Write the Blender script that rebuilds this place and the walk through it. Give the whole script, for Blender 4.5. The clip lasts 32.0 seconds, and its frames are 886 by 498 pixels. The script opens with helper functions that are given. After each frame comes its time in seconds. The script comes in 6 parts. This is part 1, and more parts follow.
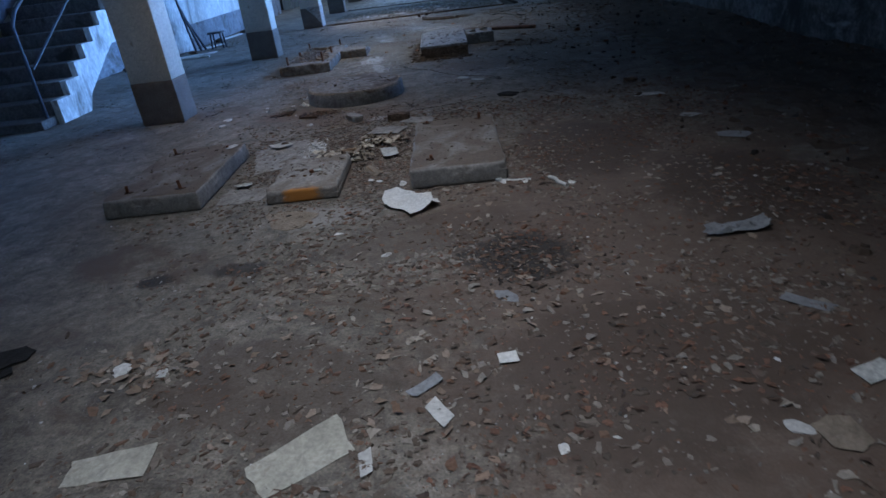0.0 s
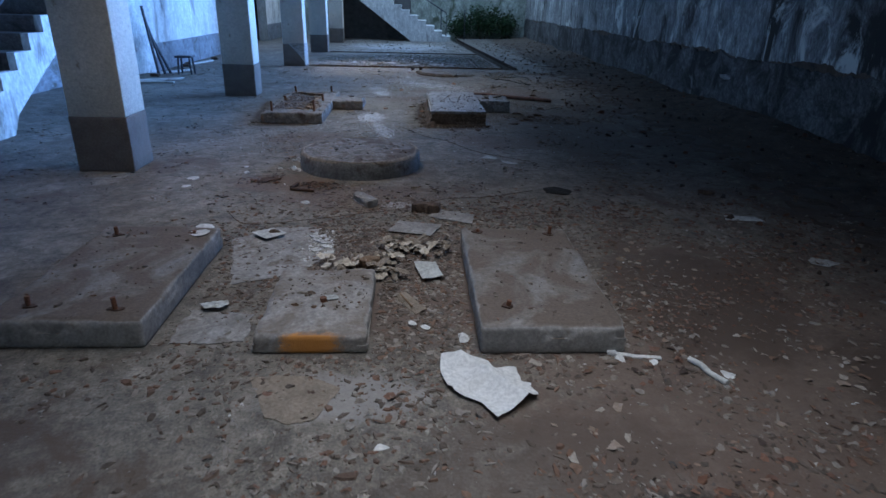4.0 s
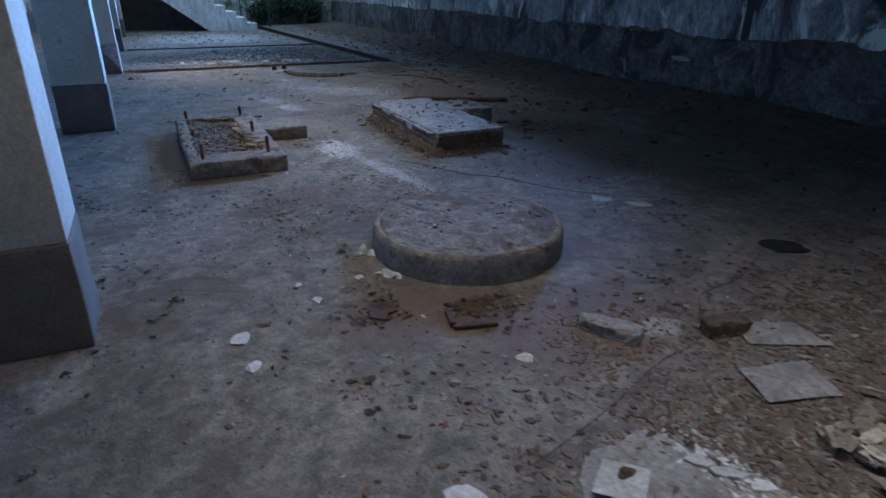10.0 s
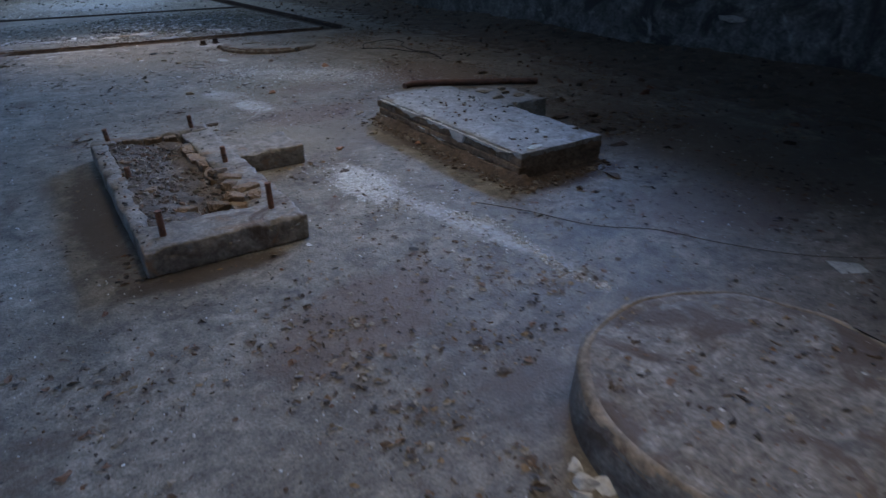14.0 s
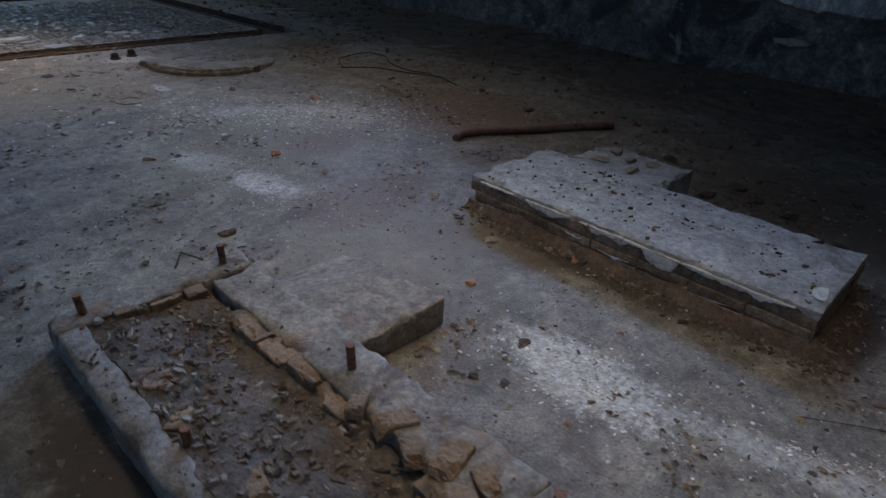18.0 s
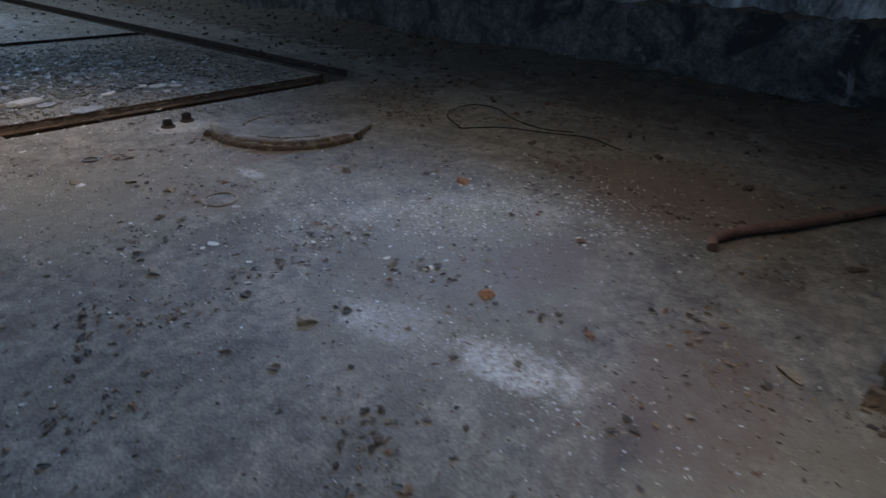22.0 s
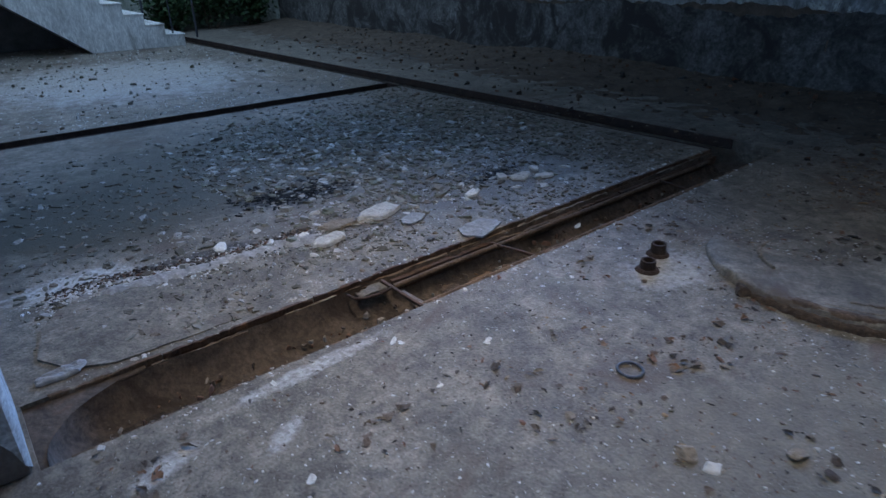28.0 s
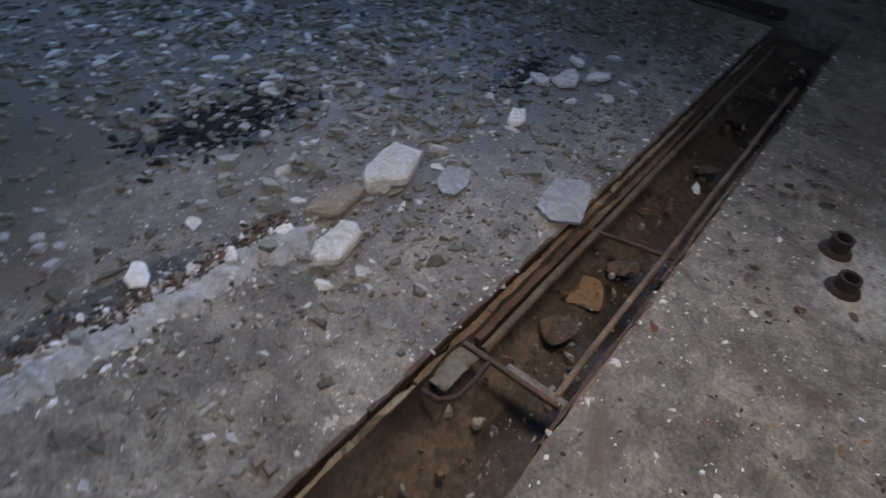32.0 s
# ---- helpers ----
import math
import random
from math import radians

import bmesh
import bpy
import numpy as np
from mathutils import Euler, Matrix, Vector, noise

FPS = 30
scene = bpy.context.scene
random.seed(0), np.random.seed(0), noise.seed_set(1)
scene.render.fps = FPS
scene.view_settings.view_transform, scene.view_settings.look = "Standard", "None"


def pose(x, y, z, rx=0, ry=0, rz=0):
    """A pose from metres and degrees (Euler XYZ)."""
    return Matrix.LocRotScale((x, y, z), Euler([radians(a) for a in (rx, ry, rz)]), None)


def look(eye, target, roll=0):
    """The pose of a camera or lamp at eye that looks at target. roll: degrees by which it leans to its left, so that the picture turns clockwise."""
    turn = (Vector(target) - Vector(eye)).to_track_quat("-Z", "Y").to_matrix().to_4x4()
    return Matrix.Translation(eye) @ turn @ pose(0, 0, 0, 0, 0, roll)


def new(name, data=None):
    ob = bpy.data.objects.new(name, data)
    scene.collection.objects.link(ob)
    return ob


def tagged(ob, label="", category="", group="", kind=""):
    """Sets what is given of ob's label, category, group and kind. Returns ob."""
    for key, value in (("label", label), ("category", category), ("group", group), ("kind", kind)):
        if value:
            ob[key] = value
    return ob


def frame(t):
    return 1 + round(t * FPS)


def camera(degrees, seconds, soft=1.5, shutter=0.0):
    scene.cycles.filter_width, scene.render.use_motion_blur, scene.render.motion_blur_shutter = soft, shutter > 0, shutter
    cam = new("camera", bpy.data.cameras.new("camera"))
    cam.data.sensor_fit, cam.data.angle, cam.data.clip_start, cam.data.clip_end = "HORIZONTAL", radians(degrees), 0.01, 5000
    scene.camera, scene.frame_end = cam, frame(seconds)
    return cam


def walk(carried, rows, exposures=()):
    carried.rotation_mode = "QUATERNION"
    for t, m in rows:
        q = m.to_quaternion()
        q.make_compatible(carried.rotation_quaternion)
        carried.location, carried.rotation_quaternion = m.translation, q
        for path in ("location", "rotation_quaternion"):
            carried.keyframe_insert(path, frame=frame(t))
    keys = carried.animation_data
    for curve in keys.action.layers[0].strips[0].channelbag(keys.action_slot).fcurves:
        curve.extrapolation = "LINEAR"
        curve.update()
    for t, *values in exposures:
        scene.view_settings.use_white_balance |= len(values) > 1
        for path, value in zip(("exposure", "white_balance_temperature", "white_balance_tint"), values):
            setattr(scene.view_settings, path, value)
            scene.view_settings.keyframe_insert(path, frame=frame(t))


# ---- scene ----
cam = camera(72.3, 32.0, soft=1.5, shutter=0.5)
PATH = [
    (0, (3.015, -0.649, 1.398), (2.922, 1.142, 0.512), -7.3),
    (0.5, (2.873, -0.525, 1.394), (2.767, 1.27, 0.517), -3.7),
    (1, (2.828, -0.322, 1.398), (2.641, 1.469, 0.527), -3.2),
    (1.5, (2.831, -0.152, 1.427), (2.623, 1.657, 0.599), -3.3),
    (2, (2.689, 0.082, 1.439), (2.606, 1.94, 0.702), -1.1),
    (2.5, (2.621, 0.272, 1.45), (2.537, 2.143, 0.747), -1.4),
    (4.5, (2.251, 1.117, 1.371), (2.408, 2.952, 0.589), 1.4),
    (5, (2.136, 1.42, 1.326), (2.284, 3.23, 0.489), -0.3),
    (5.5, (1.997, 1.666, 1.314), (2.274, 3.394, 0.347), 2.3),
    (6, (1.748, 1.844, 1.33), (2.219, 3.518, 0.343), 1.5),
    (6.5, (1.597, 1.999, 1.304), (2.074, 3.681, 0.334), 2.3),
    (7, (1.446, 2.231, 1.284), (1.939, 3.86, 0.233), 0.5),
    (7.5, (1.3, 2.393, 1.273), (1.87, 3.966, 0.177), 2.8),
    (8, (1.059, 2.565, 1.312), (1.843, 4.052, 0.227), 2.8),
    (8.5, (0.91, 2.745, 1.318), (1.679, 4.328, 0.369), 2.4),
    (9, (0.759, 2.997, 1.35), (1.509, 4.616, 0.447), 1.4),
    (9.5, (0.586, 3.236, 1.36), (1.338, 4.888, 0.519), 1.8),
    (10, (0.396, 3.466, 1.376), (1.179, 5.124, 0.575), 0.4),
    (10.5, (0.339, 3.703, 1.357), (1.092, 5.385, 0.579), 0.7),
    (11, (0.291, 4.002, 1.372), (1.046, 5.684, 0.598), -0.0),
    (11.5, (0.21, 4.265, 1.374), (1.04, 5.92, 0.618), -0.1),
    (12, (0.193, 4.536, 1.358), (1.099, 6.146, 0.591), -0.1),
    (12.5, (0.25, 4.825, 1.349), (1.166, 6.418, 0.561), 0.2),
    (13, (0.293, 5.099, 1.329), (1.217, 6.647, 0.463), -1.4),
    (13.5, (0.299, 5.4, 1.328), (1.339, 6.858, 0.438), -1.2),
    (14, (0.366, 5.701, 1.301), (1.347, 7.181, 0.381), -0.1),
    (14.5, (0.459, 6.019, 1.295), (1.387, 7.536, 0.379), -0.0),
    (15, (0.508, 6.342, 1.293), (1.432, 7.863, 0.379), -0.4),
    (15.5, (0.513, 6.621, 1.275), (1.436, 8.114, 0.315), 1.2),
    (17.5, (0.328, 7.712, 1.342), (1.501, 9.023, 0.390), 0.4),
    (18, (0.275, 7.986, 1.398), (1.546, 9.188, 0.431), 3.1),
    (18.5, (0.165, 8.216, 1.39), (1.554, 9.3, 0.443), 2.3),
    (19, (0.084, 8.391, 1.401), (1.57, 9.365, 0.482), 4.0),
    (19.5, (0.061, 8.58, 1.395), (1.529, 9.595, 0.492), 2.2),
    (20, (0.11, 8.858, 1.404), (1.575, 9.927, 0.562), -0.2),
    (20.5, (0.132, 9.124, 1.392), (1.605, 10.164, 0.527), 1.5),
    (21, (0.194, 9.402, 1.379), (1.668, 10.419, 0.489), 2.4),
    (21.5, (0.328, 9.687, 1.358), (1.728, 10.793, 0.455), 2.1),
    (22, (0.411, 10.009, 1.344), (1.748, 11.179, 0.425), 2.0),
    (22.5, (0.474, 10.324, 1.331), (1.812, 11.497, 0.418), 0.1),
    (23, (0.535, 10.604, 1.322), (1.836, 11.797, 0.381), 1.5),
    (23.5, (0.591, 10.899, 1.323), (1.842, 12.149, 0.389), 2.3),
    (24, (0.517, 11.22, 1.338), (1.756, 12.511, 0.443), 2.3),
    (24.5, (0.419, 11.486, 1.308), (1.484, 12.908, 0.389), 3.5),
    (25, (0.359, 11.762, 1.341), (1.272, 13.302, 0.449), 0.6),
    (25.5, (0.335, 11.926, 1.318), (1.297, 13.413, 0.388), -0.2),
    (27.5, (0.104, 12.925, 1.304), (1.215, 14.358, 0.46), 1.0),
    (28, (0.08, 13.218, 1.296), (1.235, 14.604, 0.433), -0.7),
    (28.5, (0.081, 13.427, 1.254), (1.154, 14.827, 0.311), 1.0),
    (29, (0.121, 13.697, 1.229), (1.126, 15.097, 0.213), 1.7),
    (29.5, (0.118, 13.949, 1.204), (1.078, 15.346, 0.143), 1.2),
    (30, (0.138, 14.187, 1.201), (1.154, 15.458, 0.038), 1.1),
    (30.5, (0.209, 14.391, 1.193), (1.155, 15.664, -0.025), 4.5),
    (31, (0.326, 14.53, 1.175), (1.185, 15.733, -0.172), 4.7),
    (31.5, (0.445, 14.648, 1.193), (1.51, 15.656, -0.168), 7.4),
    (32, (0.522, 14.788, 1.243), (1.752, 15.583, -0.119), 7.8),
]
# the camera's brightness and white balance drift a little on the way: seconds, stops, kelvin, tint
EXPOSURES = [(0, -0.25, 5700, 9), (2, 0.1, 5700, 9), (5, 0.1, 5750, 9), (7, -0.12, 6400, 11), (8, -0.22, 6450, 11), (10, 0.0, 5900, 10), (12, 0.05, 5900, 10),
             (14, -0.18, 6400, 11), (18, -0.40, 7250, 12), (21, -0.38, 7250, 11), (23, -0.34, 7050, 9), (25, -0.38, 6400, 8), (28, -0.32, 6150, 9), (29, -0.22, 6400, 9), (32, -0.30, 6900, 12)]
walk(cam, [(t, look(eye, aim, roll)) for t, eye, aim, roll in PATH], EXPOSURES)

# ---- light ----
world = bpy.data.worlds.new("sky")
scene.world = world
world.use_nodes = True
wn, wl = world.node_tree.nodes, world.node_tree.links
sky = wn.new("ShaderNodeTexSky")
sky.sky_type, sky.sun_disc = "NISHITA", False
sky.sun_elevation, sky.sun_rotation = radians(28), radians(60)
wl.new(sky.outputs[0], wn["Background"].inputs[0])
wn["Background"].inputs[1].default_value = 0.15

WINDOWS = ((9.6, 12.4), (13.4, 16.2), (17.2, 20.0), (21.0, 23.8))
SILL, LINTEL = 2.45, 3.35


def window_light(y0, y1, watts):
    lamp = bpy.data.lights.new("window_daylight", "AREA")
    lamp.shape, lamp.size, lamp.size_y, lamp.energy = "RECTANGLE", y1 - y0, LINTEL - SILL, watts
    lamp.color, lamp.spread = (0.22, 0.46, 1.0), radians(59)
    ob = new("window_daylight", lamp)
    ob.matrix_world = look((7.47, (y0 + y1) / 2, (SILL + LINTEL) / 2), (-2.6, (y0 + y1) / 2 - 5.6, 1.9))
    return ob


for (wa, wb), watts in zip(WINDOWS, (180, 235, 200, 225)):
    window_light(wa, wb, watts)

# added fill lamps for a carried torch's glow: x and y ranges, watts, spread, colour
AISLE_FILLS = ((2.0, 3.4, -3.0, 4.4, 58, 84, (0.93, 0.92, 0.94)), (0.6, 1.5, 4.6, 7.2, 15, 84, (1.0, 0.86, 0.72)), (1.3, 2.1, 7.9, 10.5, 12.5, 60, (0.96, 0.89, 0.75)),
              (2.2, 3.3, 10.9, 13.4, 20, 92, (0.95, 0.87, 0.70)), (0.9, 1.7, 13.8, 16.1, 18, 60, (1.0, 0.85, 0.69)))
for x0, x1, y0, y1, watts, cone, tint in AISLE_FILLS:
    aisle_fill = bpy.data.lights.new("rooflight_daylight", "AREA")
    aisle_fill.shape, aisle_fill.size, aisle_fill.size_y = "RECTANGLE", x1 - x0, y1 - y0
    aisle_fill.energy, aisle_fill.spread, aisle_fill.color = watts, radians(cone), tint
    new("rooflight_daylight", aisle_fill).matrix_world = pose((x0 + x1) / 2, (y0 + y1) / 2, 3.62)

# open sky over the roofless far end
open_sky = bpy.data.lights.new("open_roof_daylight", "AREA")
open_sky.shape, open_sky.size, open_sky.size_y, open_sky.energy, open_sky.color = "RECTANGLE", 9.0, 6.4, 300, (0.48, 0.70, 1.0)
new("open_roof_daylight", open_sky).matrix_world = pose(2.2, 24.0, 4.6)

# ---- materials ----


def material(name, dark, light, scale=3.0, rough=0.8, bump=0.3, fine=60.0, stain=None, stain_scale=0.8, stain_amount=0.5, metal=0.0, spread=0.25, per_piece=0.0, gloss=0.28, stretch=1.0, blots=(), island=(), mottle=0.0, stain2=(), dust=(), grit=0.22):
    """A weathered surface: broad colour drift, fine grain, a stain colour in patches, and relief."""
    m = bpy.data.materials.new(name)
    m.use_nodes = True
    n, l = m.node_tree.nodes, m.node_tree.links
    bsdf = n["Principled BSDF"]
    co = n.new("ShaderNodeTexCoord")
    where = co.outputs["Object"]
    if stretch != 1.0:
        mp = n.new("ShaderNodeMapping")
        mp.inputs["Scale"].default_value = (1, 1, stretch)
        l.new(where, mp.inputs["Vector"])
        where = mp.outputs[0]

    def tex(s, detail=6.0, distort=0.0, roughness=0.6):
        t = n.new("ShaderNodeTexNoise")
        t.inputs["Scale"].default_value, t.inputs["Detail"].default_value = s, detail
        t.inputs["Roughness"].default_value, t.inputs["Distortion"].default_value = roughness, distort
        l.new(where, t.inputs["Vector"])
        return t.outputs["Fac"]

    def ramp(fac, a, b, lo, hi):
        r = n.new("ShaderNodeValToRGB")
        r.color_ramp.elements[0].position, r.color_ramp.elements[1].position = lo, hi
        r.color_ramp.elements[0].color, r.color_ramp.elements[1].color = (*a, 1), (*b, 1)
        l.new(fac, r.inputs[0])
        return r.outputs[0]

    def mix(fac, a, b, how="MIX"):
        x = n.new("ShaderNodeMix")
        x.data_type, x.blend_type = "RGBA", how
        for sock, v in ((x.inputs[0], fac), (x.inputs[6], a), (x.inputs[7], b)):
            if isinstance(v, (int, float)):
                sock.default_value = v
            elif isinstance(v, tuple):
                sock.default_value = (*v, 1)
            else:
                l.new(v, sock)
        return x.outputs[2]

    base = ramp(tex(scale, 8, 0.4), dark, light, 0.5 - spread, 0.5 + spread)
    grain = ramp(tex(fine, 4), (1 - grit,) * 3, (1 + grit * 0.82,) * 3, 0.3, 0.7)
    colour = mix(1.0, base, grain, "MULTIPLY")
    if mottle:
        spots = ramp(tex(scale * 5, 10, 0.6, 0.72), (1 - mottle,) * 3, (1 + mottle,) * 3, 0.36, 0.66)
        colour = mix(1.0, colour, spots, "MULTIPLY")
        spots = ramp(tex(scale * 17, 6, 0.3, 0.7), (1 - mottle * 0.7,) * 3, (1 + mottle * 0.6,) * 3, 0.38, 0.64)
        colour = mix(1.0, colour, spots, "MULTIPLY")
    if stain:
        mask = ramp(tex(stain_scale, 9, 0.8, 0.68), (0, 0, 0), (1, 1, 1), 0.62 - stain_amount * 0.25, 0.70 - stain_amount * 0.2)
        colour = mix(mask, colour, stain)
    if stain2:
        tint, size, lo, hi = stain2
        colour = mix(ramp(tex(size, 12, 1.0, 0.72), (0, 0, 0), (1, 1, 1), lo, hi), colour, tint)
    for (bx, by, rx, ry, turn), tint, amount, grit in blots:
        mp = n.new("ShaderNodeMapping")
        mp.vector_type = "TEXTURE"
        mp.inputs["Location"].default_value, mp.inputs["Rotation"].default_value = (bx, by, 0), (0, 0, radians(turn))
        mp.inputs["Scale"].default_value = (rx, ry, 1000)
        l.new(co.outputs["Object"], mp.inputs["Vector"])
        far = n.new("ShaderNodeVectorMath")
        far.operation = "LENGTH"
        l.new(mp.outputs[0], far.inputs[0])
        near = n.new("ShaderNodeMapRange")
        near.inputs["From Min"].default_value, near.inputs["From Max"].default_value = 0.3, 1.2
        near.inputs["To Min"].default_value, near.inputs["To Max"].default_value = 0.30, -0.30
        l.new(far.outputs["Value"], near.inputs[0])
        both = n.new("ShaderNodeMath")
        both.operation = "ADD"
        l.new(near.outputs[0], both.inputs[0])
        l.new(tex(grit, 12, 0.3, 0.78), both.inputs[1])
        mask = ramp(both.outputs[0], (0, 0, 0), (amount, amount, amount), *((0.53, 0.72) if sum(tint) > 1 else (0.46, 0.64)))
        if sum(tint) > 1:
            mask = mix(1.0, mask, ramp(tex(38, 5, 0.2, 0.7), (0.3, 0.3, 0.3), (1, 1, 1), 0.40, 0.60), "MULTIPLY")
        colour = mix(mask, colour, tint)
    if island:
        geo = n.new("ShaderNodeNewGeometry")
        r = n.new("ShaderNodeValToRGB")
        r.color_ramp.interpolation = "CONSTANT"
        for k, tint in enumerate(island):
            e = r.color_ramp.elements[k] if k < 2 else r.color_ramp.elements.new(k / len(island))
            e.position, e.color = k / len(island), (*tint, 1)
        l.new(geo.outputs["Random Per Island"], r.inputs[0])
        colour = mix(1.0, r.outputs[0], grain, "MULTIPLY")
    if dust:
        tint, size, lo, hi = dust
        up = n.new("ShaderNodeSeparateXYZ")
        l.new(n.new("ShaderNodeNewGeometry").outputs["Normal"], up.inputs[0])
        flat = ramp(up.outputs[2], (0, 0, 0), (1, 1, 1), 0.75, 0.95)
        patch = ramp(tex(size, 9, 0.7, 0.66), (0, 0, 0), (1, 1, 1), lo, hi)
        colour = mix(mix(1.0, flat, patch, "MULTIPLY"), colour, mix(1.0, tint, grain, "MULTIPLY"))
    if per_piece:
        info = n.new("ShaderNodeObjectInfo")
        shade = ramp(info.outputs["Random"], (1 - per_piece,) * 3, (1 + per_piece,) * 3, 0, 1)
        colour = mix(1.0, colour, shade, "MULTIPLY")
    l.new(colour, bsdf.inputs["Base Color"])
    bsdf.inputs["Roughness"].default_value, bsdf.inputs["Metallic"].default_value = rough, metal
    bsdf.inputs["Specular IOR Level"].default_value = gloss
    b1 = n.new("ShaderNodeBump")
    b1.inputs["Strength"].default_value, b1.inputs["Distance"].default_value = bump, 0.01
    both = n.new("ShaderNodeMath")
    both.operation = "ADD"
    l.new(tex(scale * 6, 8), both.inputs[0])
    l.new(tex(fine, 3), both.inputs[1])
    l.new(both.outputs[0], b1.inputs["Height"])
    l.new(b1.outputs[0], bsdf.inputs["Normal"])
    return m


M = {}
SALT, BROWN, BLACK, MOSS = (0.58, 0.58, 0.57), (0.125, 0.085, 0.062), (0.022, 0.019, 0.017), (0.09, 0.09, 0.06)
FLOOR_STAINS_AND_SHADE = (
    ((2.40, 3.95, 1.15, 1.00, 0), BROWN, 0.8, 5), ((4.0, 2.2, 1.9, 3.2, 0), BROWN, 0.75, 3), ((2.0, 5.3, 0.9, 0.5, 0), BROWN, 0.7, 5),
    ((1.88, 10.95, 0.20, 0.42, 4), SALT, 0.8, 7), ((1.76, 11.46, 0.24, 0.34, 20), SALT, 0.8, 8), ((1.83, 10.47, 0.20, 0.10, 0), (0.035, 0.033, 0.032), 0.8, 7), ((2.75, 11.95, 1.25, 0.45, -38), SALT, 0.28, 20),
    ((1.84, 8.75, 0.26, 0.55, 0), SALT, 0.72, 14), ((2.02, 7.90, 0.12, 0.9, 12), SALT, 0.5, 18), ((4.2, 8.0, 1.0, 2.2, 0), (0.10, 0.074, 0.054), 0.75, 3),
    ((2.25, 5.15, 0.20, 0.14, 0), SALT, 0.5, 9), ((2.1, 2.80, 0.42, 0.24, 0), (0.29, 0.27, 0.245), 0.7, 6), ((0.30, 14.72, 0.16, 0.07, 15), SALT, 0.7, 12), ((0.62, 14.62, 0.14, 0.06, 30), SALT, 0.6, 12), ((0.85, 14.86, 0.5, 0.06, 3), SALT, 0.6, 14), ((2.45, 14.45, 0.42, 0.27, 0), SALT, 0.45, 14), ((0.60, 15.98, 0.70, 0.16, -5), SALT, 0.85, 14), ((0.35, 16.12, 0.40, 0.18, 0), SALT, 0.8, 12),
    ((2.0, 21.6, 2.6, 2.6, 0), SALT, 0.65, 6), 
    ((1.52, 5.58, 0.20, 0.16, -14), (0.075, 0.048, 0.034), 0.7, 9), ((2.3, 11.5, 1.1, 0.9, 20), (0.15, 0.128, 0.088), 0.6, 3), ((1.9, 9.9, 0.8, 0.7, 0), (0.155, 0.13, 0.092), 0.6, 3), ((1.6, 13.4, 1.2, 0.8, 0), (0.16, 0.138, 0.10), 0.5, 3), 
    # hollow base: blots at x 0.46 and 0.80 paint its shadow over brown stain
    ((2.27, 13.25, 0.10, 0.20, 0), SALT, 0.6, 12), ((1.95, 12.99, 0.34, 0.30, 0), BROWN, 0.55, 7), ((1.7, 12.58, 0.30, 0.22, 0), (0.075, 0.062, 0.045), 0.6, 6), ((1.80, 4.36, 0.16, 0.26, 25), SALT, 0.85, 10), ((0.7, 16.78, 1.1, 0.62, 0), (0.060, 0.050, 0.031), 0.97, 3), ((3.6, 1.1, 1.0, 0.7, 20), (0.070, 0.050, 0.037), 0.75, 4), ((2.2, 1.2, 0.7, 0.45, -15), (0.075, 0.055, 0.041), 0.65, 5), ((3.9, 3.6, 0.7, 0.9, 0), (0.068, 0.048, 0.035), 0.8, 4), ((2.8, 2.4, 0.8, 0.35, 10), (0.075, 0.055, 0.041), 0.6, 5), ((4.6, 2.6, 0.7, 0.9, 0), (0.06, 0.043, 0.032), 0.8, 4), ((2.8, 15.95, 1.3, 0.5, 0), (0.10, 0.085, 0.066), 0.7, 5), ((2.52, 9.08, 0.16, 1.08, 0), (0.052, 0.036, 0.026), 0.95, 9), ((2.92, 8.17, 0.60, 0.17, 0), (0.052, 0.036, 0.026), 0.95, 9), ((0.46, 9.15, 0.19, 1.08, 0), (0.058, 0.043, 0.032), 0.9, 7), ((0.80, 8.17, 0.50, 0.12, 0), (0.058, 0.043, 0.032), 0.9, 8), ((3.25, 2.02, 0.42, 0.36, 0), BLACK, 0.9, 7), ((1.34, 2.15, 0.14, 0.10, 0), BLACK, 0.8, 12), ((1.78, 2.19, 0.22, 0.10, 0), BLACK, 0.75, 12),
    ((1.3, 5.7, 0.6, 0.35, 0), BROWN, 0.7, 7), ((2.55, 13.5, 0.35, 0.2, 0), BROWN, 0.7, 7), ((1.2, 7.5, 0.7, 0.35, 20), BROWN, 0.7, 8), ((3.3, 7.4, 0.8, 0.5, -10), BROWN, 0.7, 6), ((2.2, 10.4, 0.7, 0.4, 0), BROWN, 0.7, 7), ((3.9, 11.2, 0.9, 1.0, 0), BROWN, 0.7, 5), ((2.6, 11.3, 0.5, 0.3, 0), BROWN, 0.7, 8), ((2.0, 17.4, 2.3, 1.25, 0), (0.070, 0.064, 0.046), 0.97, 2), ((0.6, 17.0, 0.9, 0.7, 0), (0.045, 0.043, 0.031), 0.9, 4), ((2.3, 17.2, 1.5, 1.0, 0), (0.055, 0.05, 0.038), 0.8, 5),
    ((1.66, 16.50, 0.55, 0.24, -6), BLACK, 0.97, 12), ((2.80, 15.98, 0.36, 0.13, 0), BLACK, 0.9, 12), ((0.80, 16.03, 0.55, 0.07, -4), BLACK, 0.85, 14),
    # along the east wall: brown soil, with the unlit side's shade painted in
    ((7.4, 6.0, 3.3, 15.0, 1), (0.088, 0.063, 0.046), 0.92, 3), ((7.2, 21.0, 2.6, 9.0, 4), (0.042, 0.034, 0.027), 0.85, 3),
)
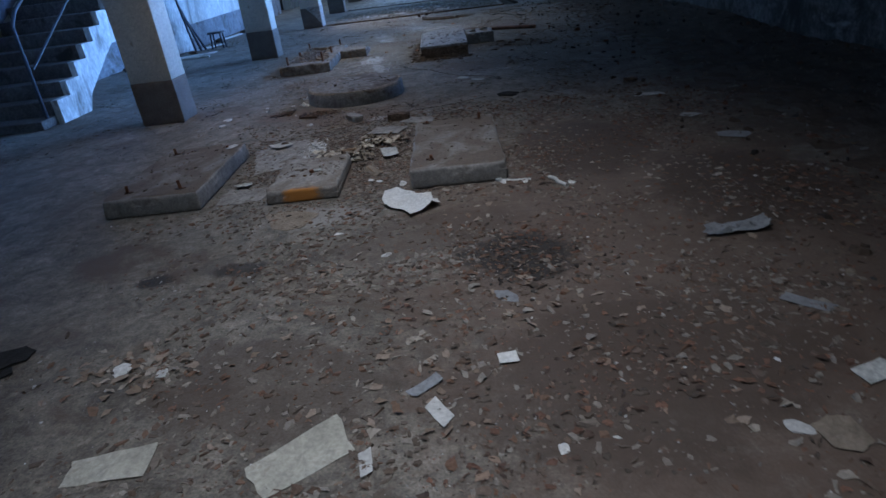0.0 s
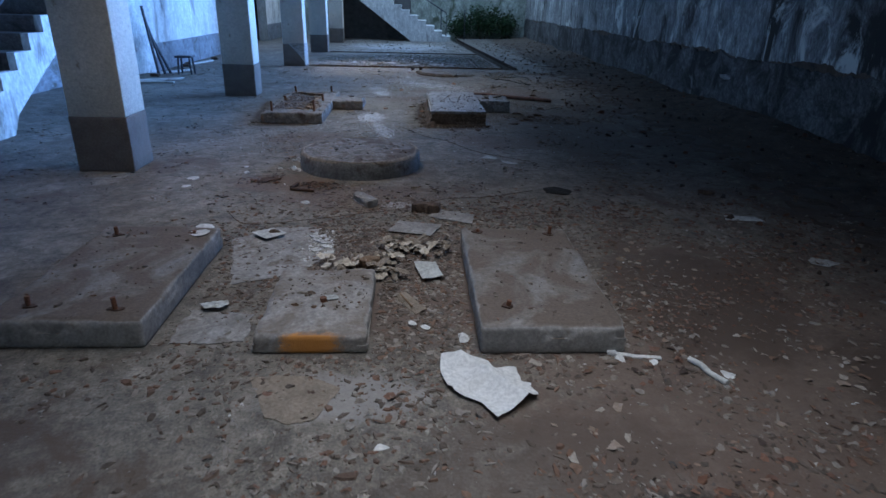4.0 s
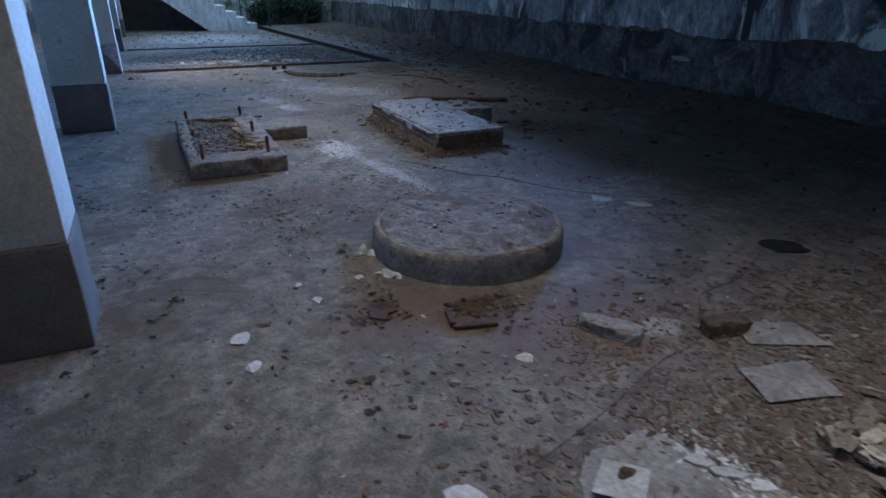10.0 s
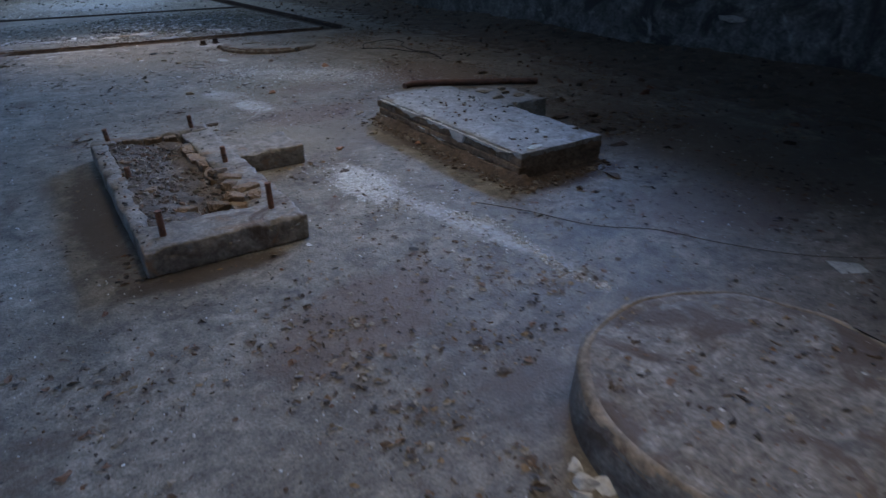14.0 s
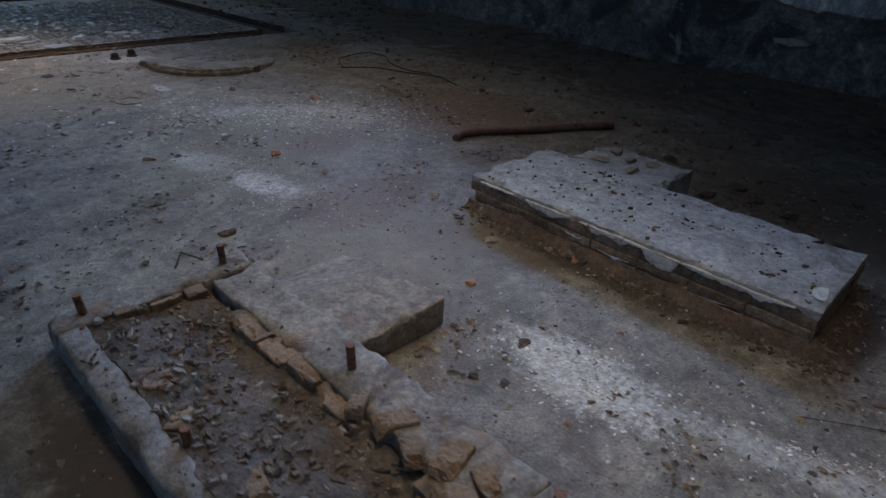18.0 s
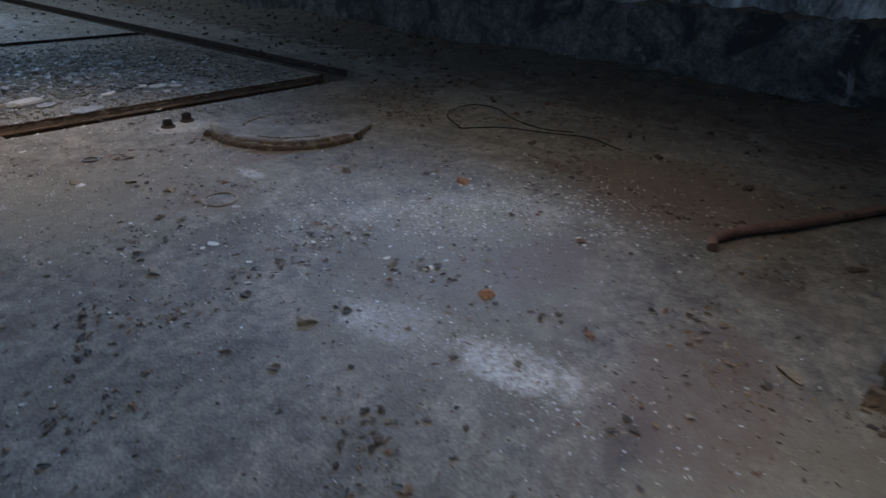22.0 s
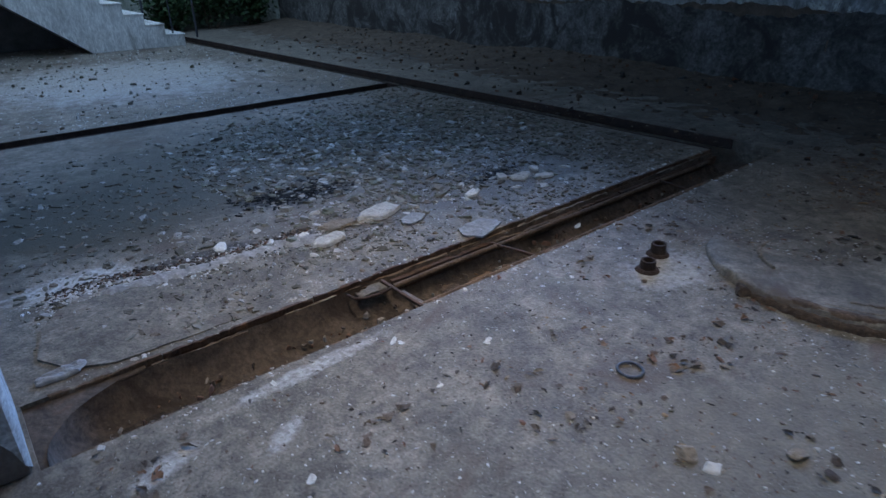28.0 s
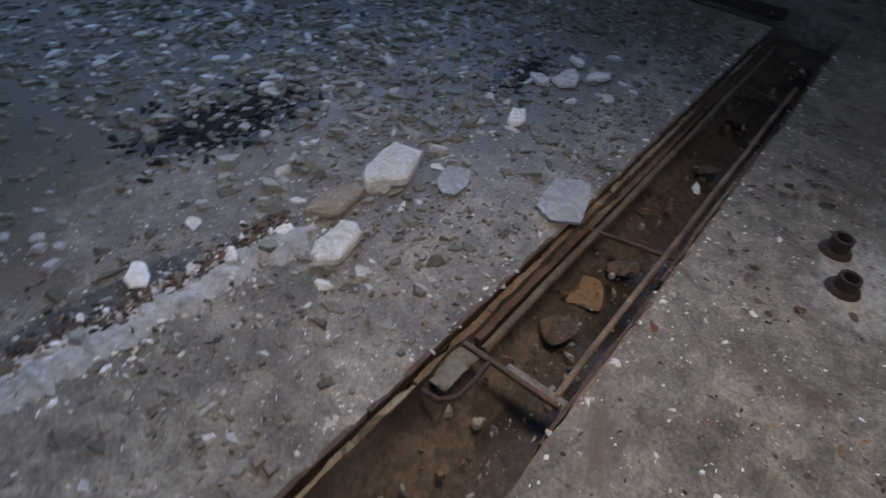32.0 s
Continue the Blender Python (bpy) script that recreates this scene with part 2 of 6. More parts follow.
M["floor"] = material("dusty_concrete_with_shade", (0.11, 0.093, 0.073), (0.225, 0.201, 0.165), 1.1, 0.65, 0.4, 88, (0.10, 0.075, 0.055), 1.3, 0.35, blots=FLOOR_STAINS_AND_SHADE, mottle=0.42, grit=0.38)
M["base"] = material("grey_cement_base", (0.175, 0.165, 0.152), (0.315, 0.295, 0.268), 1.8, 0.75, 0.22, 70, (0.15, 0.125, 0.10), 2.2, 0.25, mottle=0.22, dust=((0.125, 0.097, 0.075), 2.2, 0.36, 0.52))
M["brown_brick"] = material("brown_grimy_brick", (0.095, 0.066, 0.046), (0.225, 0.160, 0.108), 5, 0.9, 0.6, 50, (0.27, 0.235, 0.19), 5, 0.0, per_piece=0.25, mottle=0.35)
M["pale_top"] = material("pale_cement_top", (0.20, 0.19, 0.18), (0.34, 0.325, 0.305), 2.4, 0.75, 0.3, 70, (0.15, 0.125, 0.10), 3.5, 0.2, mottle=0.3)
M["mortar"] = material("pale_mortar", (0.32, 0.31, 0.29), (0.58, 0.57, 0.55), 8, 0.95, 0.8, 50, (0.13, 0.115, 0.095), 7, 0.3)
M["step"] = material("worn_grey_step", (0.075, 0.067, 0.06), (0.16, 0.146, 0.132), 3, 0.7, 0.3, 60, (0.05, 0.043, 0.038), 4, 0.3, mottle=0.3)
M["pit"] = material("wet_mud", (0.034, 0.026, 0.020), (0.095, 0.070, 0.052), 5, 0.8, 0.5, 40, (0.022, 0.017, 0.013), 4, 0.4, mottle=0.3)
M["trench_side"] = material("stained_trench_cement", (0.050, 0.038, 0.029), (0.118, 0.088, 0.066), 3, 0.8, 0.4, 50, (0.04, 0.028, 0.021), 4, 0.4, mottle=0.35, stain2=((0.11, 0.062, 0.038), 3.0, 0.6, 0.7))
M["paint"] = material("cream_paint", (0.52, 0.49, 0.42), (0.66, 0.62, 0.54), 2, 0.6, 0.15, 80, (0.30, 0.24, 0.17), 5.0, 0.05, mottle=0.08)
M["dado"] = material("brown_dado_paint", (0.12, 0.10, 0.085), (0.20, 0.17, 0.145), 5, 0.55, 0.3, 60, (0.34, 0.31, 0.28), 6, -0.1)
M["plaster"] = material("mouldy_plaster", (0.13, 0.13, 0.128), (0.42, 0.42, 0.395), 1.6, 0.9, 0.25, 40, (0.045, 0.042, 0.038), 1.5, 0.5, stretch=0.45, mottle=0.42, stain2=((0.66, 0.66, 0.59), 2.2, 0.54, 0.63))
M["mossy"] = material("greenish_mottled_plaster", (0.14, 0.165, 0.125), (0.46, 0.48, 0.42), 1.1, 0.9, 0.4, 40, (0.09, 0.105, 0.07), 1.2, 0.3, stretch=0.6, mottle=0.4)
M["wall_dado"] = material("blue_grey_dado_paint", (0.16, 0.17, 0.19), (0.30, 0.31, 0.33), 2, 0.75, 0.4, 50, (0.10, 0.09, 0.08), 2.5, 0.3, mottle=0.3)
M["lilac"] = material("lilac_grey_paint", (0.12, 0.12, 0.16), (0.20, 0.20, 0.25), 2, 0.7, 0.3, 50, (0.10, 0.09, 0.085), 2.5, 0.2, mottle=0.25)
M["base_coat"] = material("crumbling_render", (0.06, 0.056, 0.051), (0.165, 0.16, 0.148), 1.4, 0.9, 0.4, 45, (0.035, 0.031, 0.028), 1.6, 0.6, mottle=0.5, stain2=((0.25, 0.25, 0.235), 2.0, 0.6, 0.7))
M["white"] = material("flaking_whitewash", (0.52, 0.52, 0.50), (0.80, 0.80, 0.77), 2.5, 0.8, 0.4, 50, (0.22, 0.21, 0.19), 1.6, 0.3, stretch=0.35, mottle=0.22)
M["peeled"] = material("peeling_pale_coat", (0.30, 0.30, 0.29), (0.50, 0.50, 0.48), 3, 0.85, 0.4, 50, (0.20, 0.18, 0.155), 4, 0.3, mottle=0.3)
# dark colour standing in for shade under the far stair and in doorways
M["painted_shade"] = material("painted_shade_dark", (0.06, 0.058, 0.055), (0.13, 0.125, 0.12), 6, 0.8, 0.6, 60)
M["disc_side"] = material("grey_cement_side", (0.10, 0.097, 0.092), (0.20, 0.195, 0.185), 4, 0.8, 0.5, 60, (0.07, 0.055, 0.045), 4, 0.3, mottle=0.3)
M["soil"] = material("dark_brown_soil", (0.05, 0.037, 0.028), (0.15, 0.115, 0.084), 6, 0.9, 1.0, 30)
M["brick"] = material("red_brick", (0.22, 0.10, 0.06), (0.38, 0.20, 0.12), 9, 0.85, 0.6, 70, (0.30, 0.27, 0.24), 6, 0.2)
M["rust"] = material("rusty_iron", (0.035, 0.024, 0.018), (0.115, 0.065, 0.042), 9, 0.8, 0.5, 90, (0.17, 0.085, 0.045), 7, 0.0)
M["steel"] = material("dark_painted_steel", (0.03, 0.035, 0.045), (0.06, 0.065, 0.08), 8, 0.45, 0.2, 90, (0.12, 0.06, 0.035), 9, 0.1)

# ---- helpers ----


def mesh_of(name, bm, mat, smooth=False):
    me = bpy.data.meshes.new(name)
    bmesh.ops.recalc_face_normals(bm, faces=bm.faces)
    bm.to_mesh(me)
    bm.free()
    for m in mat if isinstance(mat, (list, tuple)) else [mat]:
        me.materials.append(m)
    if smooth:
        me.polygons.foreach_set("use_smooth", [True] * len(me.polygons))
        me.set_sharp_from_angle(angle=radians(48))
    return me


def part(name, bm, mat, parent=None, label="", smooth=True):
    ob = new(name, mesh_of(name, bm, mat, smooth))
    if parent is not None:
        ob.parent = parent
    if label:
        tagged(ob, label=label)
    return ob


def thing(name, at, label, category, group="", kind="", rz=0.0):
    ob = new(name)
    ob.empty_display_size = 0.1
    ob.matrix_world = pose(*at, 0, 0, rz)
    return tagged(ob, label, category, group, kind)


def solid(name, bm, mat, label, category, at=(0, 0, 0), rz=0.0, group="", kind="", smooth=True):
    ob = part(name, bm, mat, smooth=smooth)
    ob.matrix_world = pose(*at, 0, 0, rz)
    return tagged(ob, label, category, group, kind)


def add_box(bm, x0, x1, y0, y1, z0, z1):
    v = [bm.verts.new((x, y, z)) for z in (z0, z1) for y in (y0, y1) for x in (x0, x1)]
    for a in ((0, 2, 3, 1), (4, 5, 7, 6), (0, 1, 5, 4), (2, 6, 7, 3), (0, 4, 6, 2), (1, 3, 7, 5)):
        bm.faces.new([v[k] for k in a])
    return v


def box(*b):
    bm = bmesh.new()
    add_box(bm, *b)
    return bm


def prism(points, z0, z1):
    """An upright block over a ground outline."""
    bm = bmesh.new()
    lo = [bm.verts.new((x, y, z0)) for x, y in points]
    hi = [bm.verts.new((x, y, z1)) for x, y in points]
    bm.faces.new(lo[::-1])
    bm.faces.new(hi)
    k = len(points)
    for a in range(k):
        bm.faces.new((lo[a], lo[(a + 1) % k], hi[(a + 1) % k], hi[a]))
    return bm


def side_prism(points, x0, x1):
    """A block whose outline lies in the y-z plane."""
    bm = bmesh.new()
    lo = [bm.verts.new((x0, y, z)) for y, z in points]
    hi = [bm.verts.new((x1, y, z)) for y, z in points]
    bm.faces.new(lo[::-1])
    bm.faces.new(hi)
    k = len(points)
    for a in range(k):
        bm.faces.new((lo[a], lo[(a + 1) % k], hi[(a + 1) % k], hi[a]))
    return bm


def axis(lo, hi, r, step):
    """Stops along one side of a block, close together where its edges round off."""
    n = max(1, round((hi - lo - 2 * r) / step))
    return [lo, lo + 0.3 * r, lo + r] + [lo + r + (hi - lo - 2 * r) * k / n for k in range(1, n)] + [hi - r, hi - 0.3 * r, hi]


def worn(bm, bevel=0.012, cuts=6, jitter=0.006, seed=0.0):
    """Rounds the edges of a block and wears its faces uneven."""
    cos = [v.co.copy() for v in bm.verts]
    lo = Vector([min(c[k] for c in cos) for k in range(3)])
    hi = Vector([max(c[k] for c in cos) for k in range(3)])
    if len(cos) == 8:
        bm.clear()
        r = max(0.002, min([bevel or 0.003] + [(hi[k] - lo[k]) * 0.45 for k in range(3)]))
        step = max(max(hi - lo) / (cuts + 1), 0.012)
        at = [axis(lo[k], hi[k], r, step) for k in range(3)]
        found = {}

        def spot(i, j, k):
            if (i, j, k) not in found:
                p = Vector((at[0][i], at[1][j], at[2][k]))
                q = Vector([max(lo[m] + r, min(hi[m] - r, p[m])) for m in range(3)])
                d = p - q
                found[i, j, k] = bm.verts.new(q + d.normalized() * r if d.length > 1e-9 else p)
            return found[i, j, k]

        n = [len(a) - 1 for a in at]
        for u, v, w in ((0, 1, 2), (1, 2, 0), (2, 0, 1)):
            for end in (0, n[w]):
                for a in range(n[u]):
                    for b in range(n[v]):
                        ring = []
                        for da, db in ((0, 0), (1, 0), (1, 1), (0, 1)):
                            key = [0, 0, 0]
                            key[u], key[v], key[w] = a + da, b + db, end
                            ring.append(spot(*key))
                        bm.faces.new(ring)
    elif bevel:
        bmesh.ops.bevel(bm, geom=bm.edges[:], offset=bevel, segments=2, affect="EDGES")
    for v in bm.verts:
        p = v.co * 6 + Vector((seed, seed * 1.7, 0))
        v.co += noise.noise_vector(p) * jitter + noise.noise_vector(p * 3.3) * jitter * 0.4
    return bm


def chip(bm, amount=0.02, scale=7.0, seed=0.0):
    """Breaks pieces off the upper edges of a worn block."""
    cos = [v.co for v in bm.verts]
    lo = [min(c[k] for c in cos) for k in range(3)]
    hi = [max(c[k] for c in cos) for k in range(3)]
    for v in bm.verts:
        edge = max(1.0 - min(v.co[k] - lo[k], hi[k] - v.co[k]) / 0.035 for k in (0, 1))
        up = 1.0 - (hi[2] - v.co[2]) / 0.05
        if edge > 0 and up > 0:
            n = noise.fractal(v.co * scale + Vector((seed, 2, 1)), 0.7, 2, 4) + 0.12
            if n > 0:
                v.co.z -= amount * n * edge * 2.2
                for k in (0, 1):
                    mid = (lo[k] + hi[k]) / 2
                    v.co[k] += (1 if v.co[k] < mid else -1) * amount * n * max(0.0, 1.0 - min(v.co[k] - lo[k], hi[k] - v.co[k]) / 0.035)
    return bm


def rod(bm, a, b, r, sides=10, r2=None):
    a, b = Vector(a), Vector(b)
    d = b - a
    turn = d.to_track_quat("Z", "Y").to_matrix().to_4x4()
    bmesh.ops.create_cone(bm, cap_ends=True, segments=sides, radius1=r, radius2=r if r2 is None else r2, depth=d.length,
                          matrix=Matrix.Translation((a + b) / 2) @ turn)
    return bm


def eased(points, n=6):
    """Rounds off a bent line: more points, gliding through the given ones."""
    pts = [Vector(p) for p in points]
    pts = [pts[0] * 2 - pts[1]] + pts + [pts[-1] * 2 - pts[-2]]
    out = []
    for a, b, c, d in zip(pts, pts[1:], pts[2:], pts[3:]):
        for k in range(n):
            t = k / n
            out.append(0.5 * (2 * b + (c - a) * t + (2 * a - 5 * b + 4 * c - d) * t * t + (3 * b - a - 3 * c + d) * t ** 3))
    return out + [pts[-2]]


def tube(points, r, sides=8):
    """A bent bar through the given points."""
    bm = bmesh.new()
    pts = [Vector(p) for p in points]
    rings = []
    for k, p in enumerate(pts):
        d = (pts[min(k + 1, len(pts) - 1)] - pts[max(k - 1, 0)]).normalized()
        q = d.to_track_quat("Z", "Y")
        rings.append([bm.verts.new(p + q @ Vector((r * math.cos(2 * math.pi * s / sides), r * math.sin(2 * math.pi * s / sides), 0))) for s in range(sides)])
    for a, b in zip(rings, rings[1:]):
        for s in range(sides):
            bm.faces.new((a[s], a[(s + 1) % sides], b[(s + 1) % sides], b[s]))
    bm.faces.new(rings[0][::-1])
    bm.faces.new(rings[-1])
    return bm


# ---- structure ----
INNER = lambda y: 4.42 - 0.055 * (y - 15.30)
OUTER = lambda y: 4.78 - 0.055 * (y - 14.94)
FAR = 27.4
floor = thing("floor", (0, 0, 0), "dusty grey-brown concrete floor with stains, painted shade and rubble", "floor", kind="structure")
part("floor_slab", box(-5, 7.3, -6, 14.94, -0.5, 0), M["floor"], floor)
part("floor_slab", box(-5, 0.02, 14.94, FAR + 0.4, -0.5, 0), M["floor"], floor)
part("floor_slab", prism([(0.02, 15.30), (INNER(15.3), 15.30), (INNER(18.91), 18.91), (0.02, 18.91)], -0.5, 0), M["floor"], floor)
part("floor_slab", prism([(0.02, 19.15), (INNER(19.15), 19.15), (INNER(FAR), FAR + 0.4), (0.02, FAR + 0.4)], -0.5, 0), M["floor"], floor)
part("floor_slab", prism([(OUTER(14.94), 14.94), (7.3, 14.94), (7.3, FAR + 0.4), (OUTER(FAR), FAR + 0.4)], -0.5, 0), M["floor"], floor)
part("trench_bed", box(-0.1, 5.0, 14.8, FAR + 0.4, -0.6, -0.30), M["pit"], floor, "dark wet mud in the trench")


def wall_with_openings(name, x0, x1, y0, y1, z1, holes, mat, label):
    """A wall along y with rectangular openings (ya, yb, za, zb)."""
    w = thing(name, (0, 0, 0), label, "wall", kind="structure")
    y = y0
    for a, b, za, zb in sorted(holes):
        part("wall_panel", box(x0, x1, y, a, 0, z1), mat, w)
        if za > 0:
            part("wall_panel", box(x0, x1, a, b, 0, za), mat, w)
        if zb < z1:
            part("wall_panel", box(x0, x1, a, b, zb, z1), mat, w)
        y = b
    part("wall_panel", box(x0, x1, y, y1, 0, z1), mat, w)
    return w


CEIL = 3.6
wall_with_openings("wall_east", 7.0, 7.5, -5, FAR, CEIL, [(a, b, SILL, LINTEL) for a, b in WINDOWS], M["soil"], "long mouldy grey plaster wall with high windows")
wall_with_openings("wall_west", -3.5, -3.2, -5, 11.6, CEIL, [], M["white"], "whitewashed wall beside the staircase")
wall_with_openings("wall_west_2", -2.9, -2.6, 13.4, FAR, CEIL, [(17.6, 19.0, 0, 2.1), (21.6, 23.2, 0, 2.1)], M["white"], "flaking whitewashed wall with dark doorways")
w = thing("wall_west_3", (0, 0, 0), "whitewashed wall running aslant behind the pillars", "wall", kind="structure")
part("wall_panel", prism([(-3.2, 11.6), (-2.6, 13.4), (-2.9, 13.4), (-3.5, 11.6)], 0, CEIL), M["white"], w)
# added boxes that block the sky and colour the doorways dark as shade
for y0, y1 in ((17.6, 19.0), (21.6, 23.2)):
    w = thing("side_room", (0, 0, 0), "added dark box giving a doorway its shade", "room", kind="structure")
    part("back_wall", box(-4.9, -4.8, y0 - 0.4, y1 + 0.4, 0, 2.4), M["painted_shade"], w)
    part("side_wall", box(-4.8, -2.9, y0 - 0.4, y0 - 0.3, 0, 2.4), M["painted_shade"], w)
    part("side_wall", box(-4.8, -2.9, y1 + 0.3, y1 + 0.4, 0, 2.4), M["painted_shade"], w)
    part("room_ceiling", box(-4.9, -2.9, y0 - 0.4, y1 + 0.4, 2.4, 2.5), M["painted_shade"], w)
w = thing("wall_north", (0, 0, 0), "stained end wall overgrown at its foot", "wall", kind="structure")
part("wall_panel", box(-3.5, 7.35, FAR, FAR + 0.3, -0.7, CEIL), M["mossy"], w)
w = thing("wall_south", (0, 0, 0), "plain wall with a wide entrance", "wall", kind="structure")
part("wall_panel", box(-3.5, -0.4, -5.3, -5, 0, CEIL), M["plaster"], w)
part("wall_panel", box(2.8, 7.35, -5.3, -5, 0, CEIL), M["plaster"], w)
part("wall_panel", box(-0.4, 2.8, -5.3, -5, 2.9, CEIL), M["plaster"], w)
for nm, x, y0, y1 in (("wall_west", -3.2, -5.0, 11.6), ("wall_west_2", -2.6, 13.4, 17.6), ("wall_west_2", -2.6, 19.0, 21.6), ("wall_west_2", -2.6, 23.2, FAR)):
    part("wall_dado", worn(box(x - 0.01, x + 0.006, y0, y1, 0.0, 0.52), 0.003, 60, 0.003, y0), M["wall_dado"], bpy.data.objects[nm], "blue-grey painted dado")
# unseen ceiling, left open where the added fill lamps hang
bm = bmesh.new()
edge = -5.3
for x0, x1, y0, y1, watts, cone, tint in AISLE_FILLS:
    add_box(bm, -3.5, 7.5, edge, y0, CEIL, CEIL + 0.25)
    add_box(bm, -3.5, x0, y0, y1, CEIL, CEIL + 0.25)
    add_box(bm, x1, 7.5, y0, y1, CEIL, CEIL + 0.25)
    edge = y1
add_box(bm, -3.5, 7.5, edge, 20.5, CEIL, CEIL + 0.25)
solid("ceiling", bm, M["plaster"], "plain unseen concrete ceiling with slots for the added fill lamps", "ceiling", kind="structure")

# the east wall's coats: upper plaster and lower base, both with ragged broken edges
east = bpy.data.objects["wall_east"]


def coat(y0, y1, z0, z1, x, ragged, step=0.022, thick=0.022, seed=0.0):
    """A skin of plaster on a wall; its lower or upper edge is broken off unevenly."""
    ny = int((y1 - y0) / step)
    fray = lambda y, k: 0.08 * noise.noise(Vector((y * 0.7, seed, k))) + 0.05 * noise.noise(Vector((y * 2.9, seed, k))) + 0.04 * noise.noise(Vector((y * 9, seed, k))) + 0.012 * noise.noise(Vector((y * 27, seed, k)))
    bm = bmesh.new()
    cols = []
    for i in range(ny + 1):
        y = y0 + (y1 - y0) * i / ny
        a = z0 + (fray(y, 1) if ragged in ("low", "both") else 0.0)
        b = z1 + (fray(y, 2) if ragged in ("high", "both") else 0.0)
        col = []
        for k in range(9):
            z = a + (b - a) * k / 8
            bulge = 0.007 * noise.noise(Vector((y * 1.6, z * 1.6, seed))) + 0.005 * noise.noise(Vector((y * 6, z * 6, seed)))
            col.append(bm.verts.new((x + bulge, y, z)))
        back = [bm.verts.new((x + thick + 0.02, y, a)), bm.verts.new((x + thick + 0.02, y, b))]
        cols.append(col + back)
    for c, d in zip(cols, cols[1:]):
        for k in range(8):
            bm.faces.new((c[k], d[k], d[k + 1], c[k + 1]))
        bm.faces.new((c[0], c[9], d[9], d[0]))
        bm.faces.new((c[8], d[8], d[10], c[10]))
    return bm


part("upper_coat", coat(-5, FAR, 0.80, SILL - 0.05, 6.985, "low"), M["plaster"], east, "mottled grey plaster broken off along its foot")
part("lower_coat", coat(-5, FAR, -0.02, 0.77, 6.976, "high", seed=4.0), M["base_coat"], east, "crumbling grey rendered base")
part("lintel_coat", coat(-5, FAR, LINTEL + 0.02, CEIL - 0.01, 6.985, "none", 0.3), M["plaster"], east)

# ---- pillars ----
W_P, D_P = 0.47, 0.39


def pillar(y):
    p = thing("pillar", (0.015 if y == 6.0 else 0.0, y, 0), "square cream-painted pillar with a brown dado", "pillar", "pillars in a row")
    part("shaft", worn(box(-W_P + 0.004, -0.004, 0.004, D_P - 0.004, 0.46, CEIL), 0.01, 8, 0.004, y), M["paint"], p, "cream-painted shaft")
    part("dado", worn(box(-W_P, 0, 0, D_P, 0, 0.46), 0.01, 6, 0.005, y), M["dado"], p, "brown painted dado")
    return p


for y in (6.0, 10.39, 14.94, 18.75, 22.9):
    post = pillar(y)
    if y == 14.94:
        bm = bmesh.new()
        cols = []
        for k in range(49):
            u = -0.34 + 0.73 * k / 48
            on_south = u < 0.0
            foot = 0.012 + 0.04 * abs(noise.noise(Vector((u * 14, 2, 7))))
            if on_south:
                foot += 0.40 * (-u / 0.30) ** 0.7 + 0.03 * noise.noise(Vector((u * 22, 5, 1)))
            foot = min(0.46, foot)
            out = lambda f: (u, -0.003 - 0.006 * f) if on_south else (0.003 + 0.006 * f, u)
            cols.append([bm.verts.new((*out(f), z)) for f, z in ((0, foot), (1, foot + 0.004), (1.2, max(0.24, foot + 0.006)), (1, 0.476), (0, 0.48))])
        for p, q in zip(cols, cols[1:]):
            for k in range(4):
                bm.faces.new((p[k], q[k], q[k + 1], p[k + 1]))
        part("peeled_coat", bm, M["peeled"], post, "pale flaking coat over the dado")

# ---- staircase beside the west wall ----
RISE, TREAD = 0.175, 0.31
st = thing("staircase", (0, 0, 0), "concrete staircase with white stringer and steel handrail", "staircase")
N_ST = 16
for k in range(N_ST):
    z = 0.105 + RISE * k
    y = 6.43 + TREAD * k
    part("step", worn(box(-3.19, -1.86, y, y + TREAD + 0.06, max(0, z - 0.22), z), 0.01, 3, 0.004, k), M["step"], st)
zig = []
for k in range(1, N_ST):
    z, y = 0.105 + RISE * k, 6.43 + TREAD * k
    zig += [(y, z - RISE if k > 1 else 0.0), (y, z)]
top_y, top_z = 6.43 + TREAD * N_ST, 0.105 + RISE * (N_ST - 1)
zig += [(top_y, top_z), (top_y, top_z - 0.42), (7.56, 0.26), (7.38, 0.0)]
part("stringer", side_prism(zig, -1.86, -1.78), M["white"], st, "white zigzag stringer")
part("soffit", side_prism([(7.40, 0.02), (top_y, top_z - 0.42), (top_y, top_z - 0.25), (7.40, 0.19)], -3.19, -1.87), M["white"], st)
part("painted_band", side_prism([(6.0, 0.0), (6.43, 0.10), (top_y, top_z), (top_y, top_z + 1.05), (6.43, 1.25), (6.0, 1.15)], -3.21, -3.19), M["lilac"], st, "lilac-grey painted band along the wall")
part("handrail", tube([(-1.9, 6.62, 0.0), (-1.9, 6.66, 1.15), (-1.9, 6.80, 1.30), (-1.9, 8.4, 2.2), (-1.9, 11.3, 3.9)], 0.022), M["steel"], st, "dark steel handrail")
part("lower_rail", tube([(-1.9, 6.72, 0.66), (-1.9, 8.28, 1.54), (-1.9, 11.3, 3.25)], 0.016), M["steel"], st)

# ---- far staircase ----
st2 = thing("far_staircase", (0, 0, 0), "white concrete staircase with thin handrail", "staircase")
Y2 = 24.5
X2 = 3.75
steps = []
for k in range(14):
    steps += [(X2 - 0.30 * k, RISE * k), (X2 - 0.30 * k, RISE * (k + 1))]
left = X2 - 0.30 * 14
outline = steps + [(left, RISE * 14), (left, RISE * 14 - 0.42), (2.3, 0.0)]
bm = bmesh.new()
lo = [bm.verts.new((x, Y2, z)) for x, z in outline]
